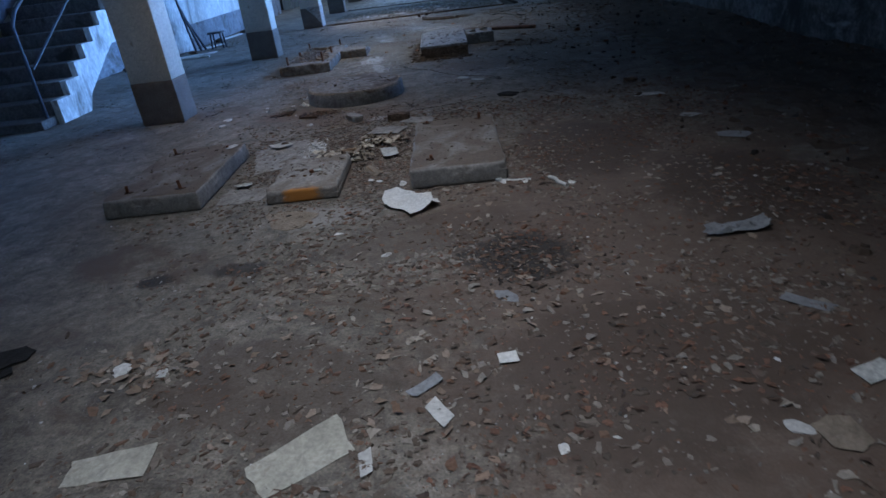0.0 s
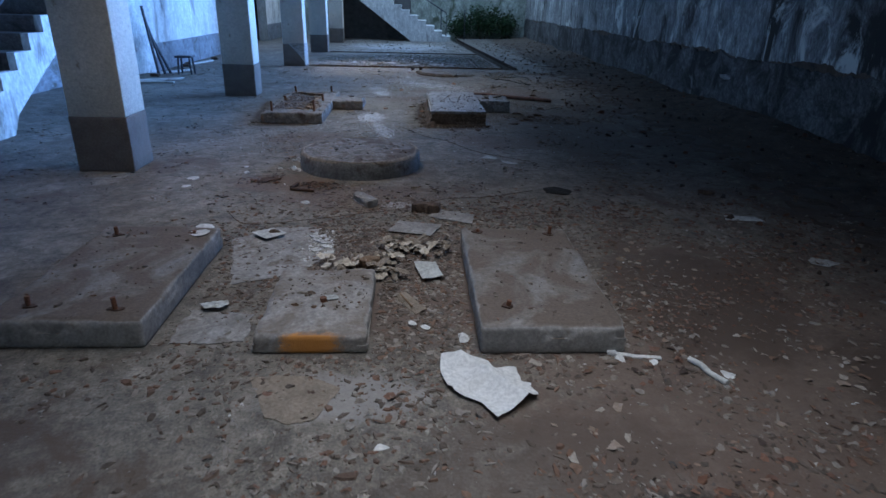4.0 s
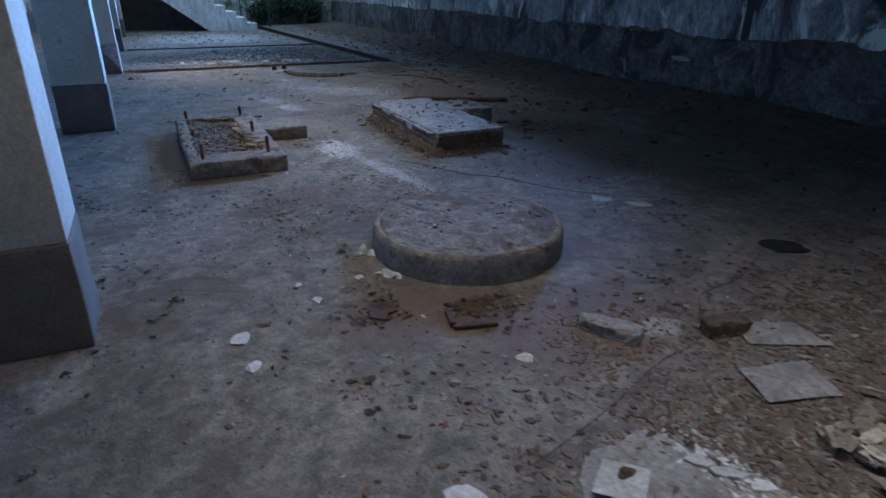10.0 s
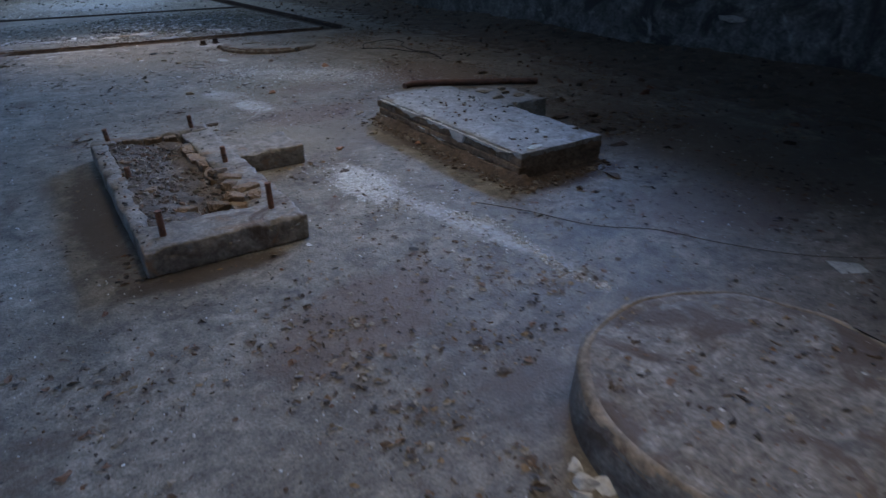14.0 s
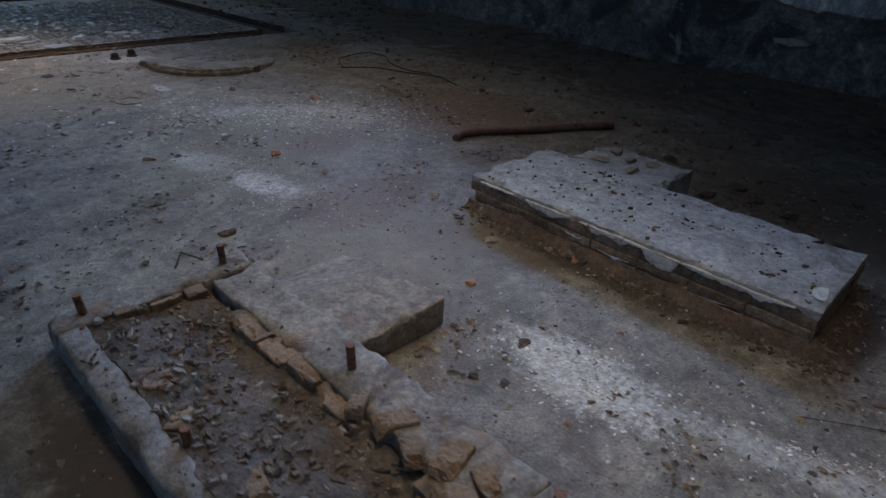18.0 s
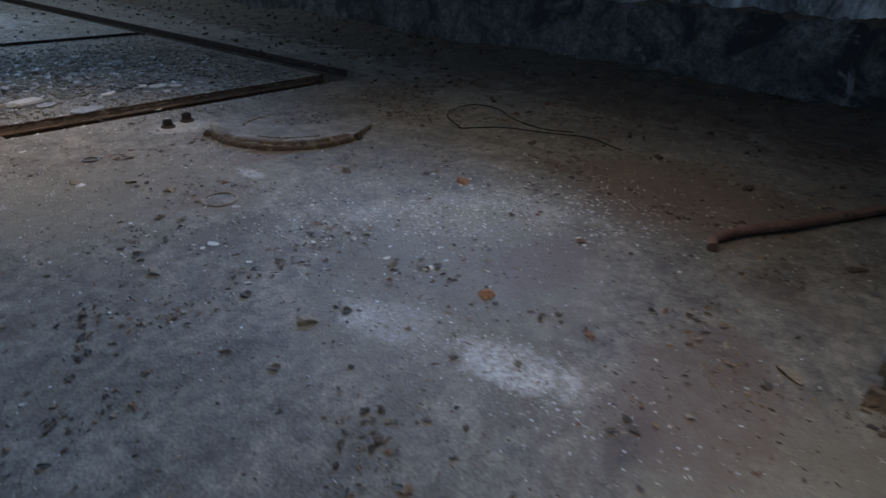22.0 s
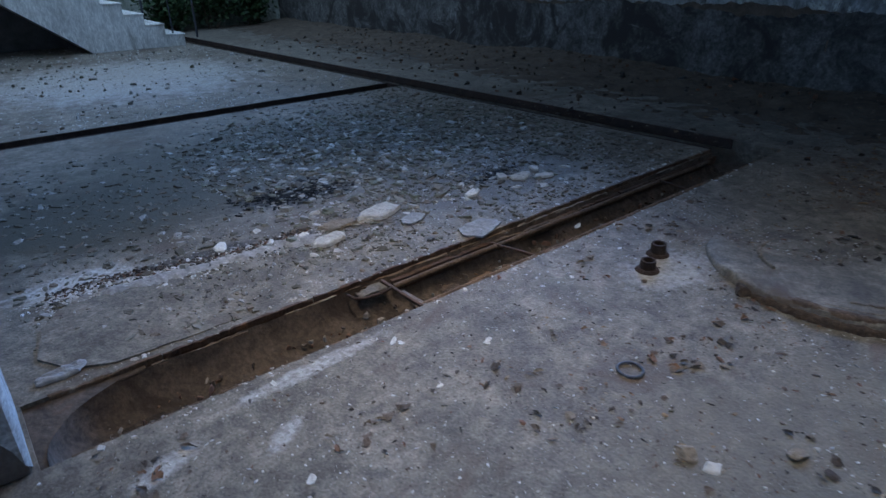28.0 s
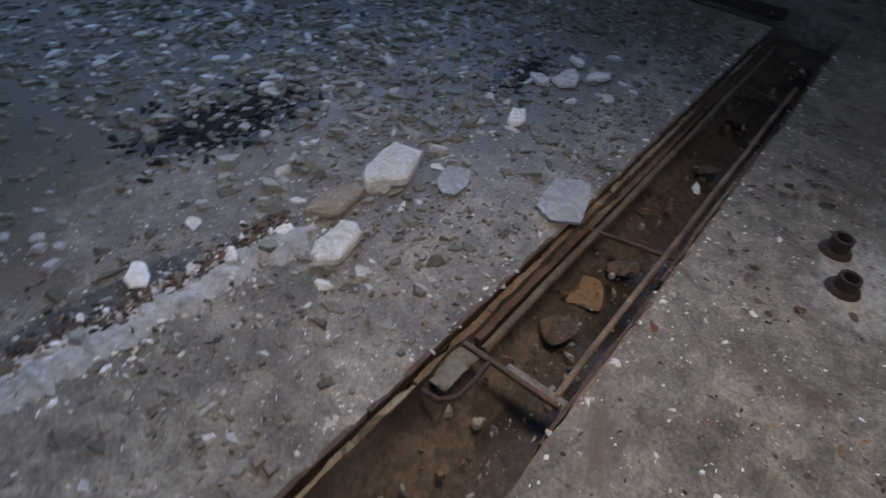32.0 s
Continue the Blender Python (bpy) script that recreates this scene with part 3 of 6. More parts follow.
hi = [bm.verts.new((x, Y2 + 1.3, z)) for x, z in outline]
bm.faces.new(lo)
bm.faces.new(hi[::-1])
for a in range(len(lo)):
    bm.faces.new((lo[a], hi[a], hi[(a + 1) % len(lo)], lo[(a + 1) % len(lo)]))
part("flight", bm, M["white"], st2)
part("handrail", tube([(3.6, Y2 + 0.1, 0.0), (3.6, Y2 + 0.1, 1.0), (left, Y2 + 0.1, RISE * 14 + 0.9)], 0.02), M["steel"], st2)

# added panels, coloured dark to give the shade beneath the flight
part("understair_wall", box(left + 0.02, 2.3, Y2 + 1.20, Y2 + 1.28, 0, 1.9), M["painted_shade"], st2, "added dark panel for the shade under the flight")
part("understair_side", box(left - 0.1, left + 0.02, Y2 + 0.02, Y2 + 1.28, 0, RISE * 14 - 0.42), M["painted_shade"], st2)

for k in range(14):
    part("step", worn(box(X2 - 0.30 * (k + 1), X2 - 0.30 * k + 0.015, Y2 - 0.012, Y2 + 1.29, RISE * (k + 1) - 0.002, RISE * (k + 1) + 0.022), 0.005, 4, 0.003, k), M["white"], st2)

M["disc_top"] = material("worn_cement_fill", (0.135, 0.122, 0.108), (0.28, 0.258, 0.228), 3.0, 0.8, 0.5, 60, (0.105, 0.08, 0.062), 3.4, 0.5, mottle=0.45, stain2=((0.10, 0.075, 0.056), 2.4, 0.55, 0.66))
M["red_pipe"] = material("red_brown_rust", (0.095, 0.052, 0.039), (0.215, 0.115, 0.082), 9, 0.8, 0.5, 90, (0.045, 0.032, 0.027), 8, 0.2)
M["ochre"] = material("pigment_stained_concrete", (0.22, 0.20, 0.18), (0.36, 0.335, 0.30), 2.0, 0.75, 0.22, 70, (0.16, 0.13, 0.105), 2.6, 0.3, mottle=0.22, dust=((0.17, 0.138, 0.11), 3.4, 0.44, 0.6), blots=(((0.0, -0.36, 0.19, 0.075, 4), (0.42, 0.20, 0.06), 0.6, 26), ((-0.01, -0.36, 0.17, 0.05, 3), (0.58, 0.24, 0.045), 0.85, 34)))
M["paper"] = material("dirty_paper", (0.34, 0.34, 0.31), (0.58, 0.58, 0.54), 4, 0.9, 0.3, 60, (0.22, 0.19, 0.15), 5, 0.25, per_piece=0.2, mottle=0.15)
M["white_paper"] = material("crumpled_white_paper", (0.54, 0.53, 0.50), (0.62, 0.61, 0.575), 3, 0.9, 0.04, 60, (0.45, 0.43, 0.38), 3, 0.1)
M["chalk"] = material("broken_plaster", (0.46, 0.45, 0.42), (0.68, 0.67, 0.64), 7, 0.95, 0.35, 60, (0.30, 0.26, 0.21), 5, 0.1, per_piece=0.2)
M["board"] = material("cream_torn_board", (0.34, 0.32, 0.26), (0.46, 0.44, 0.37), 3, 0.9, 0.2, 60, (0.26, 0.225, 0.175), 6, 0.15, mottle=0.12)
M["slate"] = material("grey_cement_piece", (0.19, 0.195, 0.20), (0.30, 0.305, 0.315), 9, 0.8, 0.5, 60, per_piece=0.1)
M["rind"] = material("brown_cement_rind", (0.17, 0.135, 0.10), (0.30, 0.25, 0.19), 9, 0.9, 0.7, 60)
M["masonry"] = material("grimy_masonry", (0.045, 0.034, 0.026), (0.14, 0.095, 0.065), 7, 0.9, 0.9, 50, (0.30, 0.25, 0.20), 5, 0.02, per_piece=0.3, mottle=0.35)
M["clinker"] = material("orange_brick", (0.13, 0.082, 0.05), (0.27, 0.18, 0.11), 9, 0.9, 0.7, 60, (0.13, 0.10, 0.075), 8, 0.45, per_piece=0.25)
M["muddy_plate"] = material("muddy_iron_plate", (0.085, 0.075, 0.066), (0.19, 0.172, 0.155), 9, 0.85, 0.4, 70, (0.10, 0.06, 0.04), 8, 0.2)
M["rotten"] = material("rotten_brown_edging", (0.06, 0.041, 0.029), (0.19, 0.13, 0.088), 9, 0.9, 0.7, 70, (0.30, 0.26, 0.21), 9, 0.0, per_piece=0.25)
M["rim"] = material("brown_cement_rim", (0.14, 0.115, 0.09), (0.28, 0.235, 0.185), 4, 0.9, 0.4, 60, (0.075, 0.058, 0.045), 5, 0.25, mottle=0.35, stain2=((0.31, 0.245, 0.18), 3.5, 0.57, 0.68))
M["pale_pad"] = material("pale_cement", (0.19, 0.175, 0.158), (0.36, 0.34, 0.315), 3, 0.8, 0.3, 60, (0.13, 0.105, 0.085), 4, 0.35, mottle=0.25)
M["hollow_rim"] = material("brown_cracked_cement", (0.12, 0.10, 0.082), (0.26, 0.23, 0.195), 2.6, 0.8, 0.5, 60, (0.085, 0.062, 0.046), 3.5, 0.35, mottle=0.35, stain2=((0.20, 0.115, 0.062), 3.0, 0.56, 0.66))
M["hollow_fill"] = material("dusty_rubble_fill", (0.055, 0.04, 0.03), (0.15, 0.115, 0.088), 6, 0.85, 0.9, 40, (0.06, 0.045, 0.036), 5, 0.3, mottle=0.4)
M["bolt"] = material("red_rust", (0.09, 0.042, 0.025), (0.22, 0.10, 0.055), 14, 0.85, 0.6, 90, (0.04, 0.028, 0.022), 12, 0.3)
M["tar"] = material("wet_black_tar", (0.008, 0.008, 0.009), (0.025, 0.024, 0.024), 9, 0.85, 0.8, 40, gloss=0.06)
M["stub"] = material("dark_rusted_pipe", (0.02, 0.015, 0.013), (0.07, 0.042, 0.032), 12, 0.85, 0.6, 90)
M["rag"] = material("black_rag", (0.012, 0.012, 0.012), (0.03, 0.028, 0.026), 9, 0.95, 0.5, 90)
M["wood"] = material("weathered_wood", (0.16, 0.10, 0.06), (0.30, 0.21, 0.13), 12, 0.85, 0.4, 90)
M["leaf"] = material("shaded_leaves", (0.02, 0.05, 0.012), (0.06, 0.13, 0.03), 5, 0.6, 0.1, 60, island=((0.016, 0.036, 0.012), (0.03, 0.062, 0.02), (0.022, 0.046, 0.02), (0.045, 0.075, 0.03)))
M["bark"] = material("brown_bark", (0.06, 0.045, 0.03), (0.12, 0.09, 0.06), 12, 0.9, 0.8, 60)
M["rubble"] = material("mixed_rubble", (0.2, 0.1, 0.1), (0.3, 0.2, 0.2), 9, 0.9, 0.5, 60, island=(
    (0.15, 0.09, 0.06), (0.14, 0.105, 0.08), (0.24, 0.21, 0.18), (0.11, 0.075, 0.055), (0.17, 0.10, 0.070), (0.25, 0.225, 0.19), (0.14, 0.112, 0.088), (0.09, 0.07, 0.055)))
M["litter"] = material("dark_leaf_litter", (0.2, 0.1, 0.1), (0.3, 0.2, 0.2), 9, 0.9, 0.5, 60, island=(
    (0.05, 0.038, 0.03), (0.08, 0.058, 0.042), (0.035, 0.028, 0.024), (0.11, 0.08, 0.058), (0.13, 0.065, 0.04), (0.065, 0.058, 0.052)))
M["chips"] = material("pale_chips", (0.2, 0.1, 0.1), (0.3, 0.2, 0.2), 9, 0.9, 0.5, 60, island=(
    (0.55, 0.54, 0.51), (0.42, 0.40, 0.37), (0.62, 0.61, 0.60), (0.34, 0.31, 0.27)))
M["gravel"] = material("grey_gravel", (0.2, 0.1, 0.1), (0.3, 0.2, 0.2), 9, 0.9, 0.5, 60, island=(
    (0.14, 0.13, 0.115), (0.19, 0.18, 0.16), (0.10, 0.09, 0.08), (0.26, 0.25, 0.23), (0.07, 0.066, 0.06), (0.17, 0.135, 0.105), (0.40, 0.39, 0.37), (0.12, 0.115, 0.085)))

# ---- machine bases ----


def base_thing(x0, x1, y0, y1, label):
    return thing("machine_base", ((x0 + x1) / 2, (y0 + y1) / 2, 0), label, "machine base", "concrete machine bases"), (x1 - x0) / 2, (y1 - y0) / 2


def bolt(parent, x, y, z, h, r=0.011, lean=0.0):
    bm = rod(bmesh.new(), (x, y, z - 0.04), (x + lean, y, z + h), r, 8)
    stub = part("anchor_bolt", bm, M["bolt"], parent, "rusty anchor bolt")
    return stub


def cement_base(x0, x1, y0, y1, h, label, seed, bolts=()):
    ob, a, b = base_thing(x0, x1, y0, y1, label)
    part("block", chip(worn(box(-a, a, -b, b, 0, h), 0.018, 60, 0.004, seed), 0.012, 5, seed), M["base"], ob)
    for bx, by, bh in bolts:
        stub = bolt(ob, bx, by, h, bh, lean=random.uniform(-0.012, 0.012))
        flake = random.Random(bx * 9 + by)
        rim = [(bx + 0.032 * flake.uniform(0.5, 1.4) * math.cos(q * 0.7), by + 0.026 * flake.uniform(0.5, 1.4) * math.sin(q * 0.7)) for q in range(9)]
        part("rust_flake", prism(rim, h - 0.004, h + 0.006), M["rust"], stub)
    return ob


cement_base(2.665, 3.30, 3.09, 4.32, 0.133, "grey concrete machine base with short rusty bolts", 1, ((-0.18, -0.42, 0.03), (0.20, 0.50, 0.05), (-0.22, 0.53, 0.02)))
orange = cement_base(1.69, 2.18, 3.10, 3.80, 0.09, "small concrete machine base with an orange pigment stain", 2)
orange.children[0].data.materials[0] = M["ochre"]
bolt(orange, 0.02, -0.03, 0.09, 0.02, 0.016)
cement_base(0.56, 1.23, 3.15, 4.32, 0.133, "long grey concrete machine base with rusty bolts", 3, ((0.19, -0.48, 0.06), (0.22, 0.45, 0.02), (-0.2, 0.42, 0.05), (-0.2, -0.45, 0.05)))


def pad(points, h, label, seed, mat="pale_pad", ragged=0.018):
    cx, cy = sum(p[0] for p in points) / len(points), sum(p[1] for p in points) / len(points)
    edge = []
    for a, b in zip(points, points[1:] + points[:1]):
        run = math.hypot(b[0] - a[0], b[1] - a[1])
        steps = max(4, int(run / 0.02))
        for k in range(steps):
            x, y = a[0] + (b[0] - a[0]) * k / steps, a[1] + (b[1] - a[1]) * k / steps
            out = ragged * (1.4 * noise.noise(Vector((x * 9, y * 9, seed))) + 0.8 * noise.noise(Vector((x * 31, y * 31, seed))))
            edge.append((x + out * (b[1] - a[1]) / run, y - out * (b[0] - a[0]) / run))
    points = edge
    bm = worn(prism([(x - cx, y - cy) for x, y in points], 0, h * 0.6), 0, 8, 0.0, seed)
    return solid("cement_pad", bm, M[mat], label, "cement pad", (cx, cy, 0.0), group="thin cement pads")


pad([(1.26, 4.40), (1.45, 4.62), (1.72, 4.66), (1.90, 4.25), (1.76, 3.92), (1.42, 3.78)], 0.009, "thin pale cement pad flush with the rubble", 4)
pad([(1.30, 3.50), (1.62, 3.45), (1.63, 3.20), (1.30, 3.18)], 0.008, "thin pale cement pad between the bases", 5)

# long masonry base: brick courses under a cement top
long_base, a, b = base_thing(2.59, 3.26, 8.24, 9.98, "long brick machine base with a flat pale cement top")
long_base.matrix_world = pose(2.928, 9.12, 0, 0, 0, 0.4)
part("core", box(-a + 0.006, a - 0.03, -b + 0.006, b - 0.03, 0, 0.157), M["brown_brick"], long_base)
part("top_slab", chip(worn(box(-a + 0.002, a, -b + 0.002, b, 0.146, 0.178), 0.004, 110, 0.003, 7), 0.012, 6, 2), M["pale_top"], long_base, "worn pale cement top")
rng = random.Random(5)
for row in range(3):
    y = -b + 0.004 - 0.12 * (row % 2)
    while y < b - 0.05:
        ln = 0.24 if y > -b else 0.13
        y1 = min(y + ln, b)
        dx = rng.uniform(-0.004, 0.006) - 0.009 * (2 - row)
        part("brick", worn(box(-a + dx, -a + 0.06 + dx, max(y, -b) + 0.003, y1 - 0.003, 0.049 * row, 0.049 * row + 0.046), 0.005, 6, 0.006, y + row), M["brown_brick"], long_base)
        y = y1
    x = -a + 0.07
    while x < a - 0.04:
        x1 = min(x + 0.23, a)
        dy = rng.uniform(-0.004, 0.008)
        part("brick", worn(box(x + 0.003, x1 - 0.003, -b + dy, -b + 0.06 + dy, 0.049 * row, 0.049 * row + 0.046), 0.005, 6, 0.006, x + row), M["brown_brick"], long_base)
        x = x1


def plaster_scab(y0, y1, z0, z1, seed):
    """What is left of a render coat on the brick face: a thin plate with a torn outline."""
    r = random.Random(seed)
    n = max(10, int((y1 - y0) / 0.012))
    bm = bmesh.new()
    cols = []
    for k in range(n + 1):
        y = y0 + (y1 - y0) * k / n
        taper = min(1.0, 5.0 * k / n, 5.0 * (n - k) / n)
        lo = z1 - (z1 - z0) * max(0.12, taper) * (0.62 + 0.55 * noise.noise(Vector((y * 16, seed, 1))) + r.uniform(-0.12, 0.12))
        hi = z1 + 0.006 * noise.noise(Vector((y * 20, seed, 5)))
        x = -a - 0.010 - 0.006 * abs(noise.noise(Vector((y * 11, seed, 9))))
        cols.append([bm.verts.new(p) for p in ((-a + 0.02, y, lo), (x, y, lo + 0.003), (x - 0.002, y, (lo + hi) / 2), (x, y, hi), (-a + 0.02, y, hi))])
    for p, q in zip(cols, cols[1:]):
        for k in range(4):
            bm.faces.new((p[k], q[k], q[k + 1], p[k + 1]))
    return part("plaster_remnant", bm, M["mortar"], long_base, "pale torn remnant of plaster")


for k, (y0, y1, z0, z1) in enumerate(((-0.78, -0.30, 0.128, 0.160), (-0.33, -0.14, 0.06, 0.160), (-0.16, 0.18, 0.122, 0.160), (0.24, 0.50, 0.112, 0.162), (0.58, 0.80, 0.140, 0.162), (-0.55, -0.36, 0.038, 0.056), (-0.10, 0.06, 0.040, 0.062), (0.15, 0.24, 0.060, 0.085), (0.62, 0.74, 0.03, 0.05))):
    plaster_scab(y0, y1, z0, z1, 3 + k)

skirt = bmesh.new()
edge_pts = [(-a - 0.003, b)] + [(-a - 0.003, b - 2 * b * k / 90) for k in range(1, 91)] + [(-a + 2 * a * k / 36, -b - 0.003) for k in range(1, 37)]
rows = []
for k, (x, y) in enumerate(edge_pts):
    out = 0.062 + 0.020 * noise.noise(Vector((x * 5, y * 5, 0))) + 0.015 * noise.noise(Vector((x * 17, y * 17, 5)))
    up = 0.042 + 0.024 * noise.noise(Vector((x * 5, y * 5, 9))) + 0.012 * noise.noise(Vector((x * 16, y * 16, 9)))
    if k > 92:
        out, up = out * 0.4, up * 0.4
    dx, dy = (-1, 0) if k < 90 else ((-0.7, -0.7) if k == 90 else (0, -1))
    rows.append([skirt.verts.new((x + dx * out * f, y + dy * out * f, up * g)) for f, g in ((-0.4, 1.05), (0.1, 1.0), (0.55, 0.5), (1.0, -0.05))])
for p, q in zip(rows, rows[1:]):
    for k in range(3):
        skirt.faces.new((p[k], q[k], q[k + 1], p[k + 1]))
part("mortar_skirt", skirt, M["masonry"], long_base, "brown crumbled mortar at the foot")

low, a, b = base_thing(3.275, 3.71, 9.25, 9.84, "broken masonry block with loose stones on top")
part("block", chip(worn(box(-a, a, -b, b, 0, 0.155), 0.008, 30, 0.008, 8), 0.04, 7, 3), M["pale_top"], low)
small, a, b = base_thing(1.21, 1.69, 9.295, 9.96, "small low concrete block sloping into the floor")
bm = chip(worn(box(-a, a, -b, b, 0, 0.122), 0.010, 34, 0.006, 9), 0.022, 7, 5)
for v in bm.verts:
    v.co.z *= 1.0 - 0.85 * max(0.0, (v.co.y - 0.02) / b)
part("block", bm, M["hollow_rim"], small)

# hollow base: rim of cement over broken bricks, mud inside, six bolts
hollow = thing("hollow_machine_base", (0.915, 9.18, 0), "hollow concrete base with anchor bolts and broken bricks", "machine base")
for k, q in enumerate(((-0.36, 0.37, -0.935, -0.67), (-0.36, 0.37, 0.80, 0.935), (-0.36, -0.265, -0.675, 0.805), (0.17, 0.37, -0.675, 0.805))):
    part("rim", chip(worn(box(*q, 0, 0.13), 0.012, 44, 0.009, k * 3.1), 0.016, 8, k), M["hollow_rim"], hollow)
y = -0.65
while y < 0.74:
    ln = rng.uniform(0.14, 0.24)
    w = rng.uniform(0.045, 0.085)
    if rng.random() < 0.92:
        part("brick", chip(worn(box(0.17 - w, 0.19, y, min(y + ln, 0.79) - 0.006, 0.02, rng.uniform(0.108, 0.136)), 0.006, 14, 0.008, y * 7), 0.022, 12, y), M["clinker"], hollow, "broken orange brick", smooth=False)
    y += ln
x = -0.18
while x < 0.10:
    ln = rng.uniform(0.12, 0.2)
    part("brick", chip(worn(box(x, min(x + ln, 0.15) - 0.008, rng.uniform(0.745, 0.775), 0.81, 0.02, rng.uniform(0.120, 0.140)), 0.006, 14, 0.005, x * 7), 0.014, 12, x), M["clinker"], hollow, "broken orange brick", smooth=False)
    x += ln
for x, y, lx, ly, rz in ((0.17, -0.12, 0.11, 0.06, 35), (0.20, -0.25, 0.13, 0.07, -20), (0.16, -0.36, 0.10, 0.07, 60), (0.22, -0.45, 0.14, 0.08, 15), (0.14, -0.53, 0.12, 0.06, -35), (0.24, -0.57, 0.10, 0.06, 70), (0.05, -0.56, 0.11, 0.06, 10), (-0.20, 0.36, 0.12, 0.06, -25), (-0.22, 0.18, 0.10, 0.06, 40), (-0.19, -0.16, 0.11, 0.06, 75), (-0.10, -0.52, 0.10, 0.06, 20)):
    piece = part("brick", chip(worn(box(-lx / 2, lx / 2, -ly / 2, ly / 2, 0, 0.035), 0.006, 8, 0.009, x * 30 + y * 17), 0.02, 12, y), M["clinker"], hollow, "broken brown brick", smooth=False)
    piece.matrix_basis = pose(x, y, 0.112 if x > 0.1 else 0.092, rng.uniform(-10, 10), rng.uniform(-10, 10), rz)
bm = worn(box(-0.28, 0.17, -0.69, 0.805, 0, 0.080), 0, 50, 0.018)
for v in bm.verts:
    if v.co.z > 0.05:
        v.co.z += 0.042 * max(0.0, min(1.0, (0.0 - v.co.x) / 0.2)) + 0.012 * noise.noise(Vector((v.co.x * 14, v.co.y * 14, 2)))
part("fill", bm, M["hollow_fill"], hollow, "grey-brown mud and rubble inside")
for bx, by, bh in ((-0.25, -0.80, 0.12), (0.255, -0.76, 0.13), (-0.25, 0.07, 0.06), (0.258, 0.02, 0.10), (-0.25, 0.87, 0.08), (0.27, 0.87, 0.09)):
    bolt(hollow, bx, by, 0.125, bh, 0.015, rng.uniform(-0.01, 0.01))


def lathe(profile, sides, wobble=0.0, seed=0.0):
    bm = bmesh.new()
    rings = []
    for r, z in profile:
        if r == 0:
            rings.append([bm.verts.new((0, 0, z))])
            continue
        ring = []
        for s in range(sides):
            a = 2 * math.pi * s / sides
            p = Vector((r * math.cos(a), r * math.sin(a), z))
            q = noise.noise_vector(p * 6 + Vector((seed, 0, 0)))
            ring.append(bm.verts.new(p + q * wobble))
        rings.append(ring)
    for r1, r2 in zip(rings, rings[1:]):
        for s in range(sides):
            t = (s + 1) % sides
            if len(r1) == 1:
                bm.faces.new((r1[0], r2[s], r2[t]))
            elif len(r2) == 1:
                bm.faces.new((r1[s], r1[t], r2[0]))
            else:
                bm.faces.new((r1[s], r1[t], r2[t], r2[s]))
    return bm


def stone_mesh(lx, ly, lz, seed, detail=3):
    bm = bmesh.new()
    bmesh.ops.create_icosphere(bm, subdivisions=detail, radius=0.5)
    r = random.Random(seed)
    cuts = [(Vector((r.gauss(0, 1), r.gauss(0, 1), r.gauss(0, 0.8))).normalized(), r.uniform(0.17, 0.36)) for k in range(14)]
    for v in bm.verts:
        p = v.co.copy()
        for n, d in cuts:
            p -= n * max(0.0, p.dot(n) - d)
        p *= 1.6
        p += noise.noise_vector(v.co * 2.4 + Vector((seed, seed, 0))) * 0.08 + noise.noise_vector(v.co * 9 + Vector((seed, 0, 0))) * 0.035
        v.co = Vector((p.x * lx, p.y * ly, max(0.0, (p.z + 0.30)) * lz * 0.58))
    return bm


disc = thing("round_base", (1.90, 6.33, 0), "round concrete base with a raised chipped rim", "machine base")
part("side", lathe([(0.545, 0.0), (0.541, 0.06), (0.536, 0.125), (0.522, 0.144)], 72, 0.006), M["disc_side"], disc, "dark cement side")
part("rim", chip(lathe([(0.537, 0.115), (0.533, 0.128), (0.529, 0.138), (0.520, 0.148), (0.515, 0.150), (0.509, 0.151), (0.500, 0.150), (0.490, 0.138)], 220, 0.008), 0.03, 9, 4), M["rim"], disc, "chipped brown rim")
part("top_fill", lathe([(0.512, 0.138), (0.502, 0.147), (0.47, 0.148), (0.455, 0.143), (0.44, 0.148), (0.40, 0.149), (0.35, 0.149), (0.30, 0.150), (0.25, 0.148), (0.2, 0.147), (0.15, 0.148), (0.1, 0.149), (0, 0.147)], 100, 0.012), M["disc_top"], disc)

low_disc = thing("low_round_base", (3.08, 13.93, 0), "low round cement base with a rusty front lip", "machine base")
bm = lathe([(0.60, -0.02), (0.598, 0.030), (0.585, 0.042), (0.48, 0.034), (0.40, 0.028), (0.3, 0.024), (0.2, 0.020), (0.1, 0.016), (0, 0.012)], 110, 0.008)
for v in bm.verts:
    v.co.z -= 0.048 * max(0.0, (v.co.y * 0.75 + v.co.x * 0.66) / 0.6 + 0.25)
part("block", bm, M["floor"], low_disc, "dusty top level with the floor")
